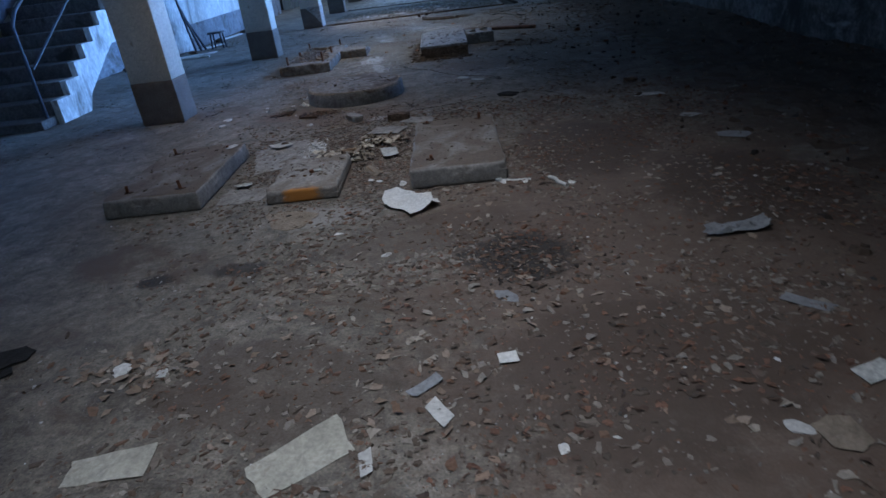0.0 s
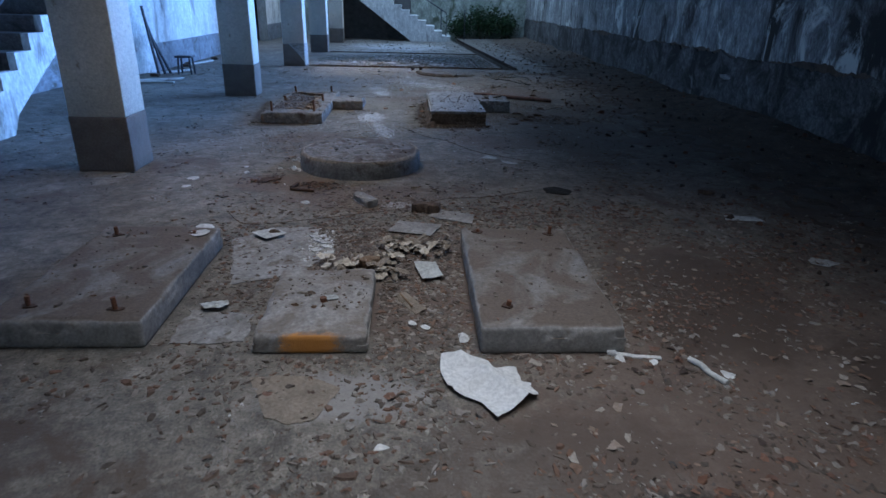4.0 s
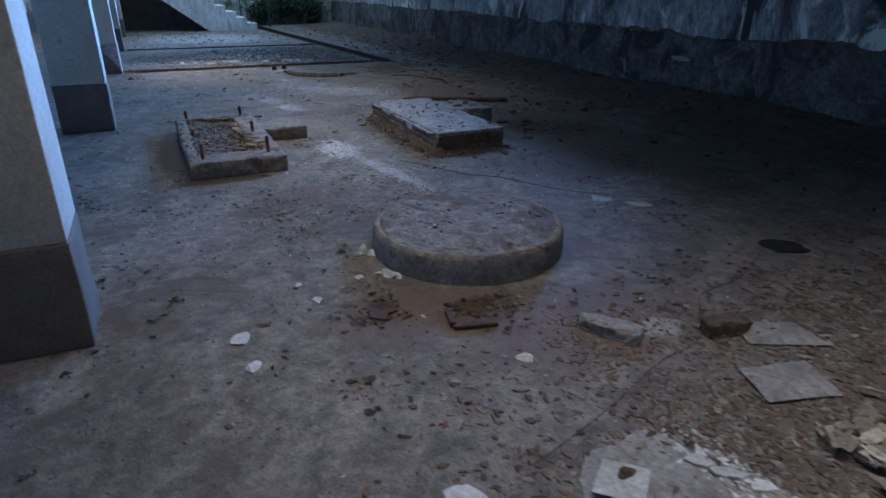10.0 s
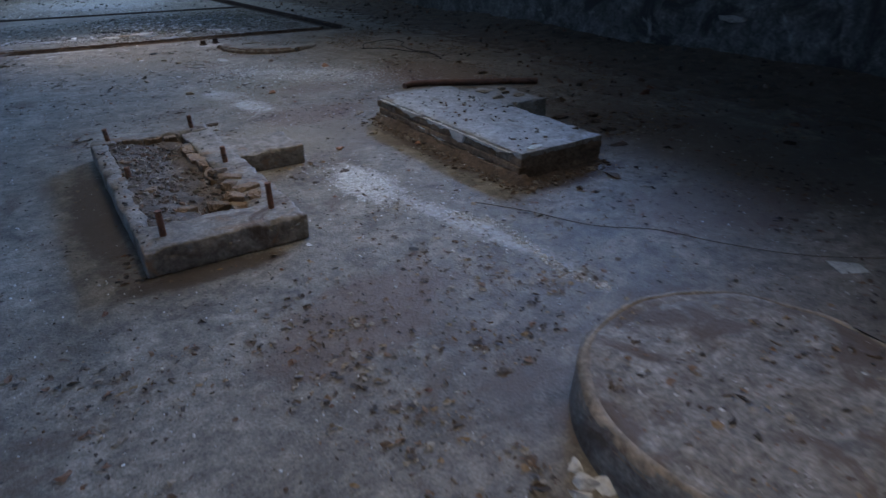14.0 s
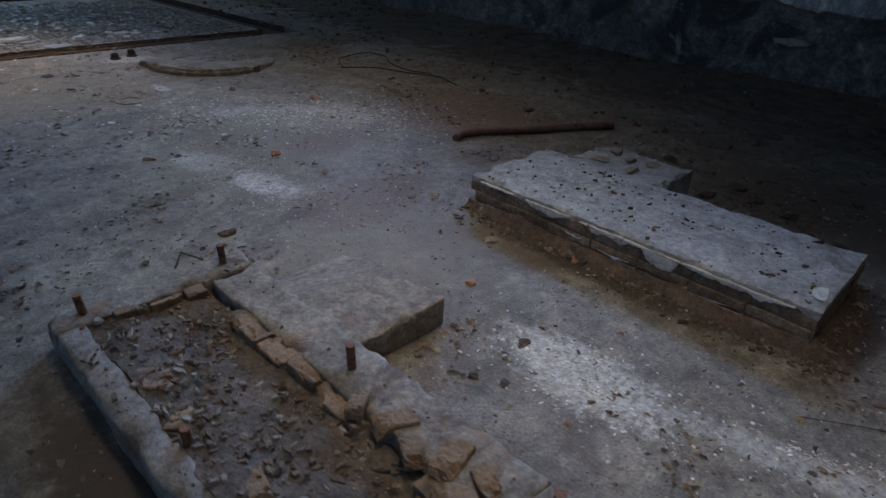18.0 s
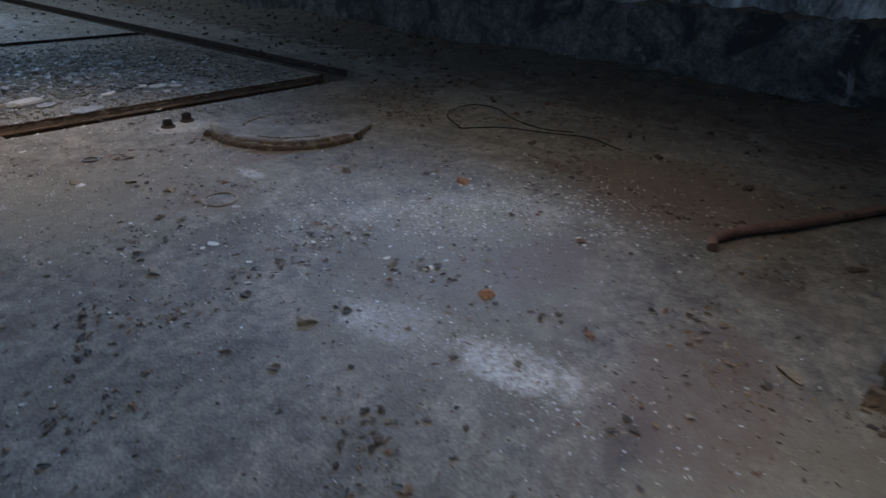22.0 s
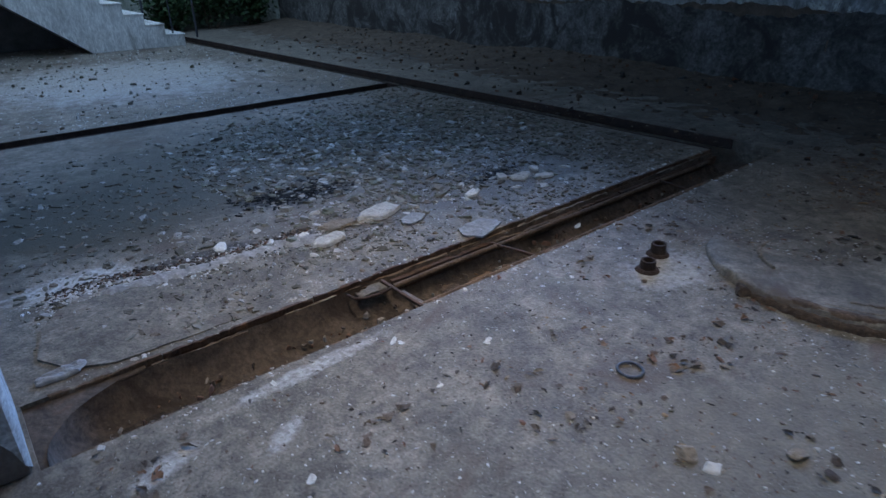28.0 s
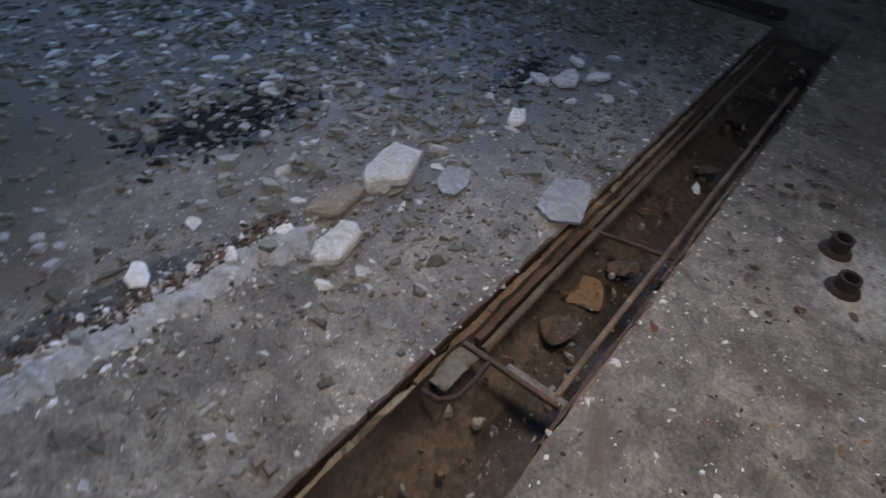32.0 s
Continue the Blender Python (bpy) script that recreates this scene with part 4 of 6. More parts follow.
for k, (r0, r1, z0, z1, a0, a1) in enumerate(((0.575, 0.635, -0.01, 0.034, 162, 284), (0.545, 0.600, 0.02, 0.058, 172, 280))):
    bm = bmesh.new()
    rows = []
    for q in range(111):
        ang = radians(a0 + (a1 - a0) * q / 110)
        p = Vector((math.cos(ang), math.sin(ang), 0))
        bite = 0.5 + 0.5 * noise.fractal(p * 9 + Vector((0, 0, k * 5)), 0.7, 2, 4)
        out, top = r0 + (r1 - r0) * (0.55 + 0.45 * bite), z0 + (z1 - z0) * (0.6 + 0.4 * bite) * min(1.0, 0.3 + q / 12, 0.5 + (110 - q) / 6)
        rows.append([bm.verts.new((p.x * rr, p.y * rr, zz)) for rr, zz in ((r0, z0), (r0, top - 0.004), (r0 + 0.008, top), (out - 0.008, top), (out, top - 0.008), (out + 0.004, z0))])
    for p, q in zip(rows, rows[1:]):
        for m in range(5):
            bm.faces.new((p[m], q[m], q[m + 1], p[m + 1]))
    bm.faces.new(rows[0][::-1])
    bm.faces.new(rows[-1])
    part("lip_band", bm, M["masonry"], low_disc, "brown crumbling lip")
for k, (x, y, sz) in enumerate(((0.15, -0.59, 0.10), (0.24, -0.50, 0.07), (0.29, -0.42, 0.06), (0.20, -0.44, 0.05), (-0.58, 0.20, 0.08))):
    part("lip_knob", stone_mesh(sz, sz * 0.8, sz * 0.85, 77 + k), M["masonry"], low_disc, "broken end of the lip").matrix_basis = pose(x, y, 0, 0, 0, 20 + 50 * k)
for k, (r0, a0, a1) in enumerate(((0.50, 190, 268), (0.43, 200, 262), (0.36, 60, 150))):
    groove = [((r0 + 0.02 * noise.noise(Vector((q * 0.4, k, 1)))) * math.cos(radians(q)), (r0 + 0.02 * noise.noise(Vector((q * 0.4, k, 1)))) * math.sin(radians(q)), 0.030 - 0.048 * max(0.0, (r0 * math.sin(radians(q)) * 0.75 + r0 * math.cos(radians(q)) * 0.66) / 0.6 + 0.25)) for q in range(a0, a1, 3)]
    part("ring_ridge", tube(groove, 0.009, 6), M["rim"], low_disc, "worn ring on the top")

# ---- trench: iron edges, pipes and mud ----


def broken_strip(parent, x0, x1, y0, y1, z0, z1, mats, seed, gap=0.05):
    """A rotten edging of short uneven lengths."""
    r = random.Random(seed)
    x = x0
    while x < x1 - 0.05:
        ln = min(r.uniform(0.2, 0.9), x1 - x)
        dy, dz, w = r.uniform(-0.002, 0.002), r.uniform(-0.004, 0.003), r.uniform(0.9, 1.05)
        bm = chip(worn(box(x, x + ln - 0.002, y0 + dy, y0 + dy + (y1 - y0) * w, z0, z1 + dz), 0.003, 26, 0.004, seed + x), 0.006, 12, x)
        part("edge_strip", bm, M[r.choice(mats)], parent, smooth=False)
        x += ln + (r.uniform(0.01, 0.08) if r.random() < gap else 0.0)


frame_far = thing("trench_edge", (0, 15.30, 0), "rotten rusty double edging along the trench", "angle iron", "iron trench edges")
broken_strip(frame_far, 0.10, 4.40, -0.010, 0.006, -0.05, 0.005, ("rust", "rotten", "rotten"), 3, 0.12)
broken_strip(frame_far, 0.42, 4.40, -0.034, -0.012, -0.06, -0.014, ("rotten", "rim", "rotten"), 4, 0.05)
broken_strip(frame_far, 1.46, 4.40, -0.064, -0.038, -0.09, -0.030, ("rust", "rotten"), 5, 0.1)
frame_near = thing("trench_edge", (0, 14.94, 0), "thin crumbling edging along the trench", "angle iron", "iron trench edges")
broken_strip(frame_near, 0.1, 4.74, -0.006, 0.005, -0.08, 0.003, ("rotten", "rotten", "rust"), 6, 0.3)
broken_strip(frame_near, 1.3, 4.74, 0.007, 0.022, -0.10, -0.018, ("rust", "rotten"), 7, 0.3)
solid("drain_pipe", tube([(1.45 + 0.4 * k, 15.215 + 0.004 * (k % 2), -0.045) for k in range(8)], 0.014, 8), M["rotten"], "thin dull brown steel pipe lying in the trench", "pipe", group="pipes in the trench")
solid("drain_pipe", tube([(1.40 + 0.4 * k, 14.992 + 0.003 * (k % 2), -0.035) for k in range(7)], 0.010, 8), M["rotten"], "thin dull brown steel pipe lying in the trench", "pipe", group="pipes in the trench")
SWEEP = [(0.04 + 0.36 * (1 - math.cos(radians(90 * k / 12))), 14.955 + 0.31 * math.sin(radians(90 * k / 12))) for k in range(13)]
part("trench_corner", prism([(0.02, 15.30), (0.02, 14.955)] + SWEEP + [(0.40, 15.30)], -0.3, -0.016), M["trench_side"], floor, "rounded brown cement end of the trench")
bm = bmesh.new()
rows = []
run = SWEEP + [(0.40 + 0.02 * k, 15.265) for k in range(1, 200)]
for k, (x, y) in enumerate(run):
    (ax, ay), (bx, by) = run[max(0, k - 1)], run[min(len(run) - 1, k + 1)]
    d = math.hypot(bx - ax, by - ay)
    nx, ny = (by - ay) / d, -(bx - ax) / d
    lump = lambda f: 0.010 * noise.fractal(Vector((x * 7, y * 7, f * 3)), 0.8, 2, 4)
    rows.append([bm.verts.new((x + nx * (f * 0.16 + lump(f)), y + ny * (f * 0.16 + lump(f)), z + 0.6 * lump(f + 5))) for f, z in ((0, -0.012), (0.06, -0.05), (0.16, -0.09), (0.34, -0.125), (0.60, -0.15), (1.0, -0.165))])
for p, q in zip(rows, rows[1:]):
    for k in range(5):
        bm.faces.new((p[k], q[k], q[k + 1], p[k + 1]))
part("trench_wall", bm, M["trench_side"], floor, "stained brown cement side of the trench")
for x, skew in ((2.13, 14), (3.6, -5)):
    solid("trench_crossbar", worn(box(-0.007, 0.007, -0.15, 0.15, -0.010, 0.004), 0.003, 8, 0.005, x), M["rust"], "rusty iron bar across the trench", "bar", (x, 15.115, -0.035), skew, "crossbars in the trench")
cross = thing("trench_bracket", (1.42, 15.12, -0.02), "rusty cross bar and plate over the trench", "bracket")
part("cross_bar", worn(box(-0.006, 0.034, -0.165, 0.02, -0.016, -0.008), 0.003, 8, 0.004), M["muddy_plate"], cross, "flat grey iron bar")
part("cross_rod", worn(box(-0.010, 0.006, -0.155, 0.14, -0.008, 0.006), 0.003, 8, 0.004), M["rust"], cross)
part("plate", chip(worn(box(-0.15, -0.01, 0.085, 0.155, -0.014, -0.006), 0.003, 14, 0.005), 0.02, 12, 1), M["muddy_plate"], cross, "muddy grey iron plate")
part("hook", tube([(-0.01, 0.055, 0.0), (-0.08, 0.05, -0.002), (-0.15, 0.055, 0.0), (-0.185, 0.085, 0.0), (-0.19, 0.13, 0.0)], 0.007, 8), M["stub"], cross, "bent rusty hook")
for fx in (INNER, OUTER):
    e = thing("trench_edge", (0, 0, 0), "rusty angle iron along the long trench", "angle iron", "iron trench edges")
    pts = [(fx(15.3) - 0.010, 15.3), (fx(15.3) + 0.010, 15.3), (fx(26.5) + 0.010, 26.5), (fx(26.5) - 0.010, 26.5)]
    part("flange", prism(pts, -0.07, 0.005), M["stub"], e)
for y0 in (18.915, 19.145):
    e = thing("trench_edge", (0, y0, 0), "rusty iron strip along the narrow trench", "angle iron", "iron trench edges")
    part("flange", worn(box(0.06, 4.2, -0.007, 0.007, -0.06, 0.005), 0.002, 30, 0.004, y0), M["stub"], e)


def bed(x0, x1, y0, y1, z, amp, nx, ny):
    bm = bmesh.new()
    g = [[bm.verts.new((x0 + (x1 - x0) * i / nx, y0 + (y1 - y0) * j / ny, z + amp * noise.fractal(Vector((x0 + (x1 - x0) * i / nx, y0 + (y1 - y0) * j / ny, 0)) * 4, 0.8, 2, 5))) for j in range(ny + 1)] for i in range(nx + 1)]
    for i in range(nx):
        for j in range(ny):
            bm.faces.new((g[i][j], g[i + 1][j], g[i + 1][j + 1], g[i][j + 1]))
    return bm


part("mud", bed(0.0, 4.8, 14.93, 15.31, -0.165, 0.025, 200, 16), M["pit"], floor, "brown mud in the trench", smooth=True)
part("mud", bed(3.6, 4.9, 15.3, 27, -0.2, 0.05, 16, 120), M["pit"], floor, smooth=True)
part("mud", bed(0.0, 4.3, 18.9, 19.2, -0.12, 0.04, 60, 6), M["pit"], floor, smooth=True)


def bank(x, y):
    """Height of the soil heaped against the east wall."""
    up = max(0.0, (x - 5.45 - 0.35 * noise.noise(Vector((y * 0.5, 3, 1)))) / 1.5)
    return 0.002 + 0.10 * up ** 1.4 * (1 + 0.7 * noise.noise(Vector((x * 0.9, y * 0.7, 2))))


bm = bed(5.2, 6.99, -4.9, 27.2, 0.0, 0.0, 40, 420)
for v in bm.verts:
    edge = min(1.0, max(0.0, (v.co.x - 5.2) / 0.3))
    v.co.z = bank(v.co.x, v.co.y) - 0.004 + 0.028 * edge * noise.fractal(Vector((v.co.x * 5, v.co.y * 5, 0)), 0.7, 2, 5)
solid("soil_bank", bm, M["soil"], "dark soil and rubble heaped along the wall foot", "soil", kind="stuff", smooth=True)

# ---- single finds on the floor ----


def outline(lx, ly, n, rough, seed):
    r = random.Random(seed)
    pts = []
    for k in range(n):
        a = 2 * math.pi * (k + (0.5 if n == 4 else 0.0) + r.uniform(-0.3, 0.3) * (0.4 if n == 4 else 1.0)) / n
        m = max(abs(math.cos(a)), abs(math.sin(a)))
        f = (0.5 / m * (1 - rough) + 0.5 * rough) * r.uniform(1 - rough * 0.6, 1.05)
        pts.append((lx * f * math.cos(a), ly * f * math.sin(a)))
    return pts


def sheet_mesh(lx, ly, seed, thick=0.004, curl=0.02, n=9, rough=0.35, crease=0.0, rim=None):
    """A torn sheet: an irregular outline, filled in rings, curled by noise, with thickness."""
    bm = bmesh.new()
    rim = rim or outline(lx, ly, n, rough, seed)
    rim = [(a[0] + (b[0] - a[0]) * f, a[1] + (b[1] - a[1]) * f) for a, b in zip(rim, rim[1:] + rim[:1]) for f in (0, 0.27, 0.52, 0.78)]
    tear = random.Random(seed + 0.5)
    rim = [(x * tear.uniform(0.95, 1.03), y * tear.uniform(0.95, 1.03)) for x, y in rim]
    lift = lambda x, y: curl * (0.6 + noise.noise(Vector((x * 7 + seed, y * 7, seed * 0.3)))) * (0.35 + (x * x + y * y) / (lx * ly)) + crease * abs(noise.noise(Vector((x * 26 + seed, y * 26, 4))))
    faces = []
    for z in (thick, 0.0):
        worn_rim = thick > 0.01 and z > 0
        rings = [[bm.verts.new((x * f * (0.93 if worn_rim else 1.0), y * f * (0.93 if worn_rim else 1.0), z * (0.72 if worn_rim and f == 1.0 else 1.0) + max(0.0, lift(x * f, y * f)))) for x, y in rim] for f in (1.0, 0.84, 0.68, 0.52, 0.36, 0.18)]
        mid = bm.verts.new((0, 0, z + max(0.0, lift(0, 0))))
        faces.append(rings[0])
        for a, b in zip(rings, rings[1:]):
            for s in range(len(rim)):
                t = (s + 1) % len(rim)
                bm.faces.new((a[s], a[t], b[t], b[s]))
        for s in range(len(rim)):
            bm.faces.new((rings[-1][s], rings[-1][(s + 1) % len(rim)], mid))
    for s in range(len(rim)):
        t = (s + 1) % len(rim)
        bm.faces.new((faces[0][s], faces[0][t], faces[1][t], faces[1][s]))
    return bm


SEED = [10]


def torn_sheet(points, label, mat="paper", z=0.0, curl=0.02, crease=0.01, thick=0.0015, name="paper_sheet", category="paper"):
    """A torn sheet with its own outline on the floor."""
    SEED[0] += 1
    cx, cy = sum(p[0] for p in points) / len(points), sum(p[1] for p in points) / len(points)
    rim = [(x - cx, y - cy) for x, y in points]
    lx, ly = max(p[0] for p in rim) - min(p[0] for p in rim), max(p[1] for p in rim) - min(p[1] for p in rim)
    return solid(name, sheet_mesh(lx, ly, SEED[0], thick, curl, 9, 0.3, crease, rim), M[mat], label, category, (cx, cy, z))


def sheet(x, y, lx, ly, rz, label, mat="paper", z=0.0, thick=0.0018, curl=0.014, name="paper_sheet", category="paper", n=9, rough=0.3, crease=0.004):
    SEED[0] += 1
    return solid(name, sheet_mesh(lx, ly, SEED[0], thick, curl, n, rough, crease if thick < 0.005 else 0.012), M[mat], label, category, (x, y, z), rz, smooth=thick < 0.008)


def stone(x, y, lx, ly, lz, rz, label, mat="chalk", z=0.0, name="plaster_lump", category="rubble", group=""):
    SEED[0] += 1
    return solid(name, stone_mesh(lx, ly, lz, SEED[0]), M[mat], label, category, (x, y, z - 0.004), rz, group, smooth=False)


# start of the walk
sheet(2.41, 0.80, 0.36, 0.20, 35, "cream torn board lying on the rubble", "board", curl=0.012, name="torn_board", category="board", n=4, rough=0.12, crease=0.0)
sheet(1.76, 0.82, 0.30, 0.15, 8, "pale torn board lying on the dusty floor", "board", curl=0.012, name="torn_board", category="board", n=4, rough=0.12, crease=0.0)
sheet(4.03, 0.69, 0.17, 0.16, -20, "beige broken board among chips", "rind", name="torn_board", category="board", n=6)
sheet(2.80, 1.08, 0.15, 0.07, 40, "small grey glass shard on the floor", "slate", name="glass_shard", category="shard", n=4)
sheet(2.85, 0.94, 0.18, 0.08, -60, "long pale plaster shard on the floor", "chalk", name="plaster_shard", category="shard", n=4)
sheet(3.11, 1.20, 0.09, 0.08, 10, "small triangular plaster shard", "chalk", name="plaster_shard", category="shard", n=4)
sheet(2.62, 0.74, 0.05, 0.14, 10, "narrow pale plaster shard", "chalk", name="plaster_shard", category="shard", n=4)
sheet(4.28, 0.94, 0.16, 0.10, 20, "pale torn board near the dark floor edge", "paper", name="torn_board", category="board", n=4)
sheet(4.30, 1.36, 0.22, 0.07, -40, "long strip of grey board", "slate", name="torn_board", category="board", n=4)
sheet(4.32, 2.05, 0.36, 0.12, 5, "crumpled sheet of greyish plastic film", "slate", name="plastic_film", category="film", curl=0.03, crease=0.05)
sheet(3.15, 1.64, 0.15, 0.07, -45, "clear crushed plastic wrapper", "slate", name="plastic_wrapper", category="wrapper", curl=0.04, n=6)
sheet(4.75, 4.88, 0.33, 0.12, -8, "pale board strip on dark floor", "paper", name="torn_board", category="board", n=4)
sheet(4.84, 4.09, 0.18, 0.14, -30, "pale torn paper on dark floor", "paper", n=6)
sheet(4.92, 3.50, 0.22, 0.15, -30, "grey torn board on dark floor", "slate", name="torn_board", category="board", n=6)
for x, y, s in ((3.23, 0.73, 0.05), (1.56, 1.37, 0.09), (2.27, 2.51, 0.05), (2.57, 2.17, 0.06), (3.68, 2.93, 0.06), (3.93, 0.74, 0.07), (1.73, 1.32, 0.06), (0.83, 1.56, 0.06), (3.27, 3.05, 0.06), (3.40, 3.03, 0.05)):
    stone(x, y, s, s * 0.8, s * 0.5, x * 77, "small white plaster lump on the floor", group="white plaster lumps")

# among the three bases
folded = torn_sheet([(2.49, 3.05), (2.60, 3.045), (2.69, 3.02), (2.71, 2.95), (2.75, 2.965), (2.80, 2.955), (2.81, 2.88), (2.84, 2.86), (2.86, 2.77), (2.77, 2.70), (2.68, 2.64), (2.63, 2.73), (2.53, 2.80), (2.49, 2.88)], "crumpled white paper torn along its side", "white_paper", curl=0.02, crease=0.002)
for v in folded.data.vertices:
    across = 0.80 * v.co.x + 0.60 * v.co.y - 0.01
    v.co.z += 0.05 * math.exp(-abs(across) / 0.05) + 0.10 * max(0.0, abs(across) - 0.09) + 0.012 * math.exp(-(((0.5 * v.co.x - 0.86 * v.co.y) + 0.03) / 0.02) ** 2)
torn_sheet([(1.73, 2.92), (1.84, 2.94), (1.96, 2.93), (2.10, 2.85), (2.06, 2.75), (2.02, 2.66), (1.93, 2.63), (1.84, 2.67), (1.79, 2.78)], "dirty beige paper flat on the floor", "rind", curl=0.006, crease=0.004)
sheet(1.47, 4.48, 0.17, 0.16, 40, "white paper weighed down by a small stone", "paper", z=0.024, n=4, rough=0.08, curl=0.006)
stone(1.50, 4.50, 0.06, 0.04, 0.035, 20, "small dark stone on a paper", "masonry", z=0.032, name="dark_stone")
sheet(2.46, 3.93, 0.16, 0.26, 15, "pale sheet leaning on rubble", "paper", z=0.02, n=4, curl=0.02)
for x, y, lx, ly, rz in ((1.76, 4.46, 0.10, 0.06, -50), (1.80, 4.38, 0.14, 0.05, -40), (1.85, 4.30, 0.11, 0.06, -20), (1.88, 4.20, 0.09, 0.05, 60), (1.80, 4.24, 0.08, 0.05, 10)):
    sheet(x, y, lx, ly, rz, "white broken scab of plaster on the floor", "chalk", thick=0.010, curl=0.006, name="plaster_scab", category="plaster", n=8, rough=0.6)
sheet(2.38, 4.62, 0.36, 0.26, -10, "thin grey board lying on rubble", "pale_pad", z=0.012, n=4, rough=0.12, curl=0.003, name="thin_board", category="board")
sheet(2.66, 4.88, 0.34, 0.20, -25, "thin grey board beside a small brick", "pale_pad", z=0.006, n=4, rough=0.12, curl=0.003, name="thin_board", category="board")
sheet(1.42, 3.52, 0.15, 0.11, 15, "crumpled grey paper between two bases", "paper", z=0.012, n=11, rough=0.5, curl=0.02, crease=0.02)
sheet(1.15, 4.18, 0.14, 0.10, 10, "pale paper scrap on the base edge", "chalk", z=0.133, n=6, curl=0.02)
stone(1.02, 4.58, 0.17, 0.14, 0.05, -10, "rounded white plaster lump behind the base", "chalk")
solid("brick_piece", chip(worn(box(-0.10, 0.10, -0.05, 0.05, 0, 0.065), 0.006, 12, 0.008, 3), 0.03, 9, 7), M["masonry"], "small dark brick lying on a thin board", "brick", (2.47, 5.0, 0.0), -12)


def book(x, y, z, rz, seed):
    """A swollen heap of torn pages."""
    b = thing("torn_book", (x, y, z), "heap of yellowed torn book pages", "book", "heaps of torn pages", rz=rz)
    r = random.Random(seed)
    for k in range(16):
        bm = sheet_mesh(r.uniform(0.05, 0.14), r.uniform(0.03, 0.08), seed * 20 + k, 0.001, r.uniform(0.006, 0.018), 6, 0.4, 0.026)
        bmesh.ops.transform(bm, matrix=pose(r.gauss(0, 0.085), r.gauss(0, 0.065), 0.008 + 0.002 * k, r.uniform(-28, 28), r.uniform(-22, 22), r.uniform(0, 360)), verts=bm.verts)
        part("page", bm, M[r.choice(("page", "page", "rind"))], b)
    return b


M["page"] = material("yellowed_pages", (0.28, 0.235, 0.175), (0.55, 0.49, 0.40), 8, 0.95, 0.4, 60, (0.16, 0.115, 0.08), 7, 0.25, per_piece=0.35)
for k, (x, y) in enumerate(((2.33, 4.25), (2.52, 4.27), (2.24, 4.10), (2.20, 3.86), (2.05, 4.0))):
    book(x, y, 0.008, 50 * k, 3 + k)
solid("wood_stick", tube([(2.31, 3.64, 0.02), (2.37, 3.50, 0.022)], 0.005, 6), M["wood"], "thin splinter of wood on the rubble", "stick")
solid("wood_plank", chip(worn(box(-0.11, 0.11, -0.035, 0.035, 0, 0.006), 0.002, 16, 0.004), 0.012, 9, 2), M["rind"], "short flat beige plank on the rubble", "plank", (2.36, 3.55, 0.015), -60)
solid("brick_piece", chip(worn(box(-0.06, 0.06, -0.035, 0.035, 0, 0.05), 0.006, 8, 0.007, 5), 0.02, 12, 3), M["clinker"], "pinkish broken brick among torn pages", "brick", (2.13, 4.02, 0.01), 25)
for x, y, s in ((2.37, 3.35, 0.05), (2.43, 3.32, 0.04), (2.60, 3.22, 0.07), (1.89, 3.77, 0.05)):
    stone(x, y, s, s * 0.8, s * 0.4, x * 50, "small white plaster lump on the rubble", z=0.01, group="white plaster lumps")
sheet(1.99, 3.45, 0.07, 0.05, 20, "white scrap of paper on the base", "paper", z=0.09, n=6)
stone(1.88, 3.5, 0.05, 0.04, 0.02, 0, "dark clod on the small base", "masonry", z=0.09, name="dark_clod")
prof = thing("plastic_strip", (3.34, 3.07, 0), "bent strip of white plastic on the floor", "plastic strip", rz=-12)
part("strip", worn(box(-0.11, 0.11, -0.011, 0.011, 0, 0.010), 0.003, 12, 0.006), M["chalk"], prof)
part("clip", worn(box(-0.125, -0.085, -0.018, 0.022, 0, 0.02), 0.004, 6, 0.008), M["chalk"], prof)
solid("plastic_tube", tube(eased([(3.56, 3.03, 0.012), (3.59, 2.97, 0.016), (3.60, 2.93, 0.010), (3.64, 2.85, 0.013)]), 0.013, 10), M["paper"], "white plastic tube lying on the floor", "tube")
stone(3.54, 5.57, 0.28, 0.15, 0.05, -30, "crumpled black rag on the floor", "rag", name="black_rag", category="rag")
sheet(3.12, 6.66, 0.16, 0.12, -35, "white paper card on the floor", "paper", n=4, rough=0.06, curl=0.004)
sheet(3.29, 6.46, 0.22, 0.09, -40, "pale torn card on the floor", "paper", n=6, curl=0.01)
solid("floor_cable", tube(eased([(1.19, 4.57, 0.14), (1.29, 4.66, 0.02), (1.66, 4.78, 0.012), (2.02, 4.92, 0.012), (2.31, 4.98, 0.03), (2.63, 5.28, 0.01), (2.96, 5.34, 0.01), (3.34, 5.52, 0.01)]), 0.0018, 6), M["rust"], "thin black cable trailing over the rubble", "cable")
solid("floor_cable", tube(eased([(2.20, 8.15, 0.006), (2.36, 7.90, 0.006), (2.51, 7.59, 0.006), (2.74, 7.37, 0.006), (2.88, 7.10, 0.006), (3.1, 6.8, 0.006), (3.5, 6.5, 0.006)]), 0.0016, 6), M["rust"], "thin dark cable on the concrete floor", "cable")

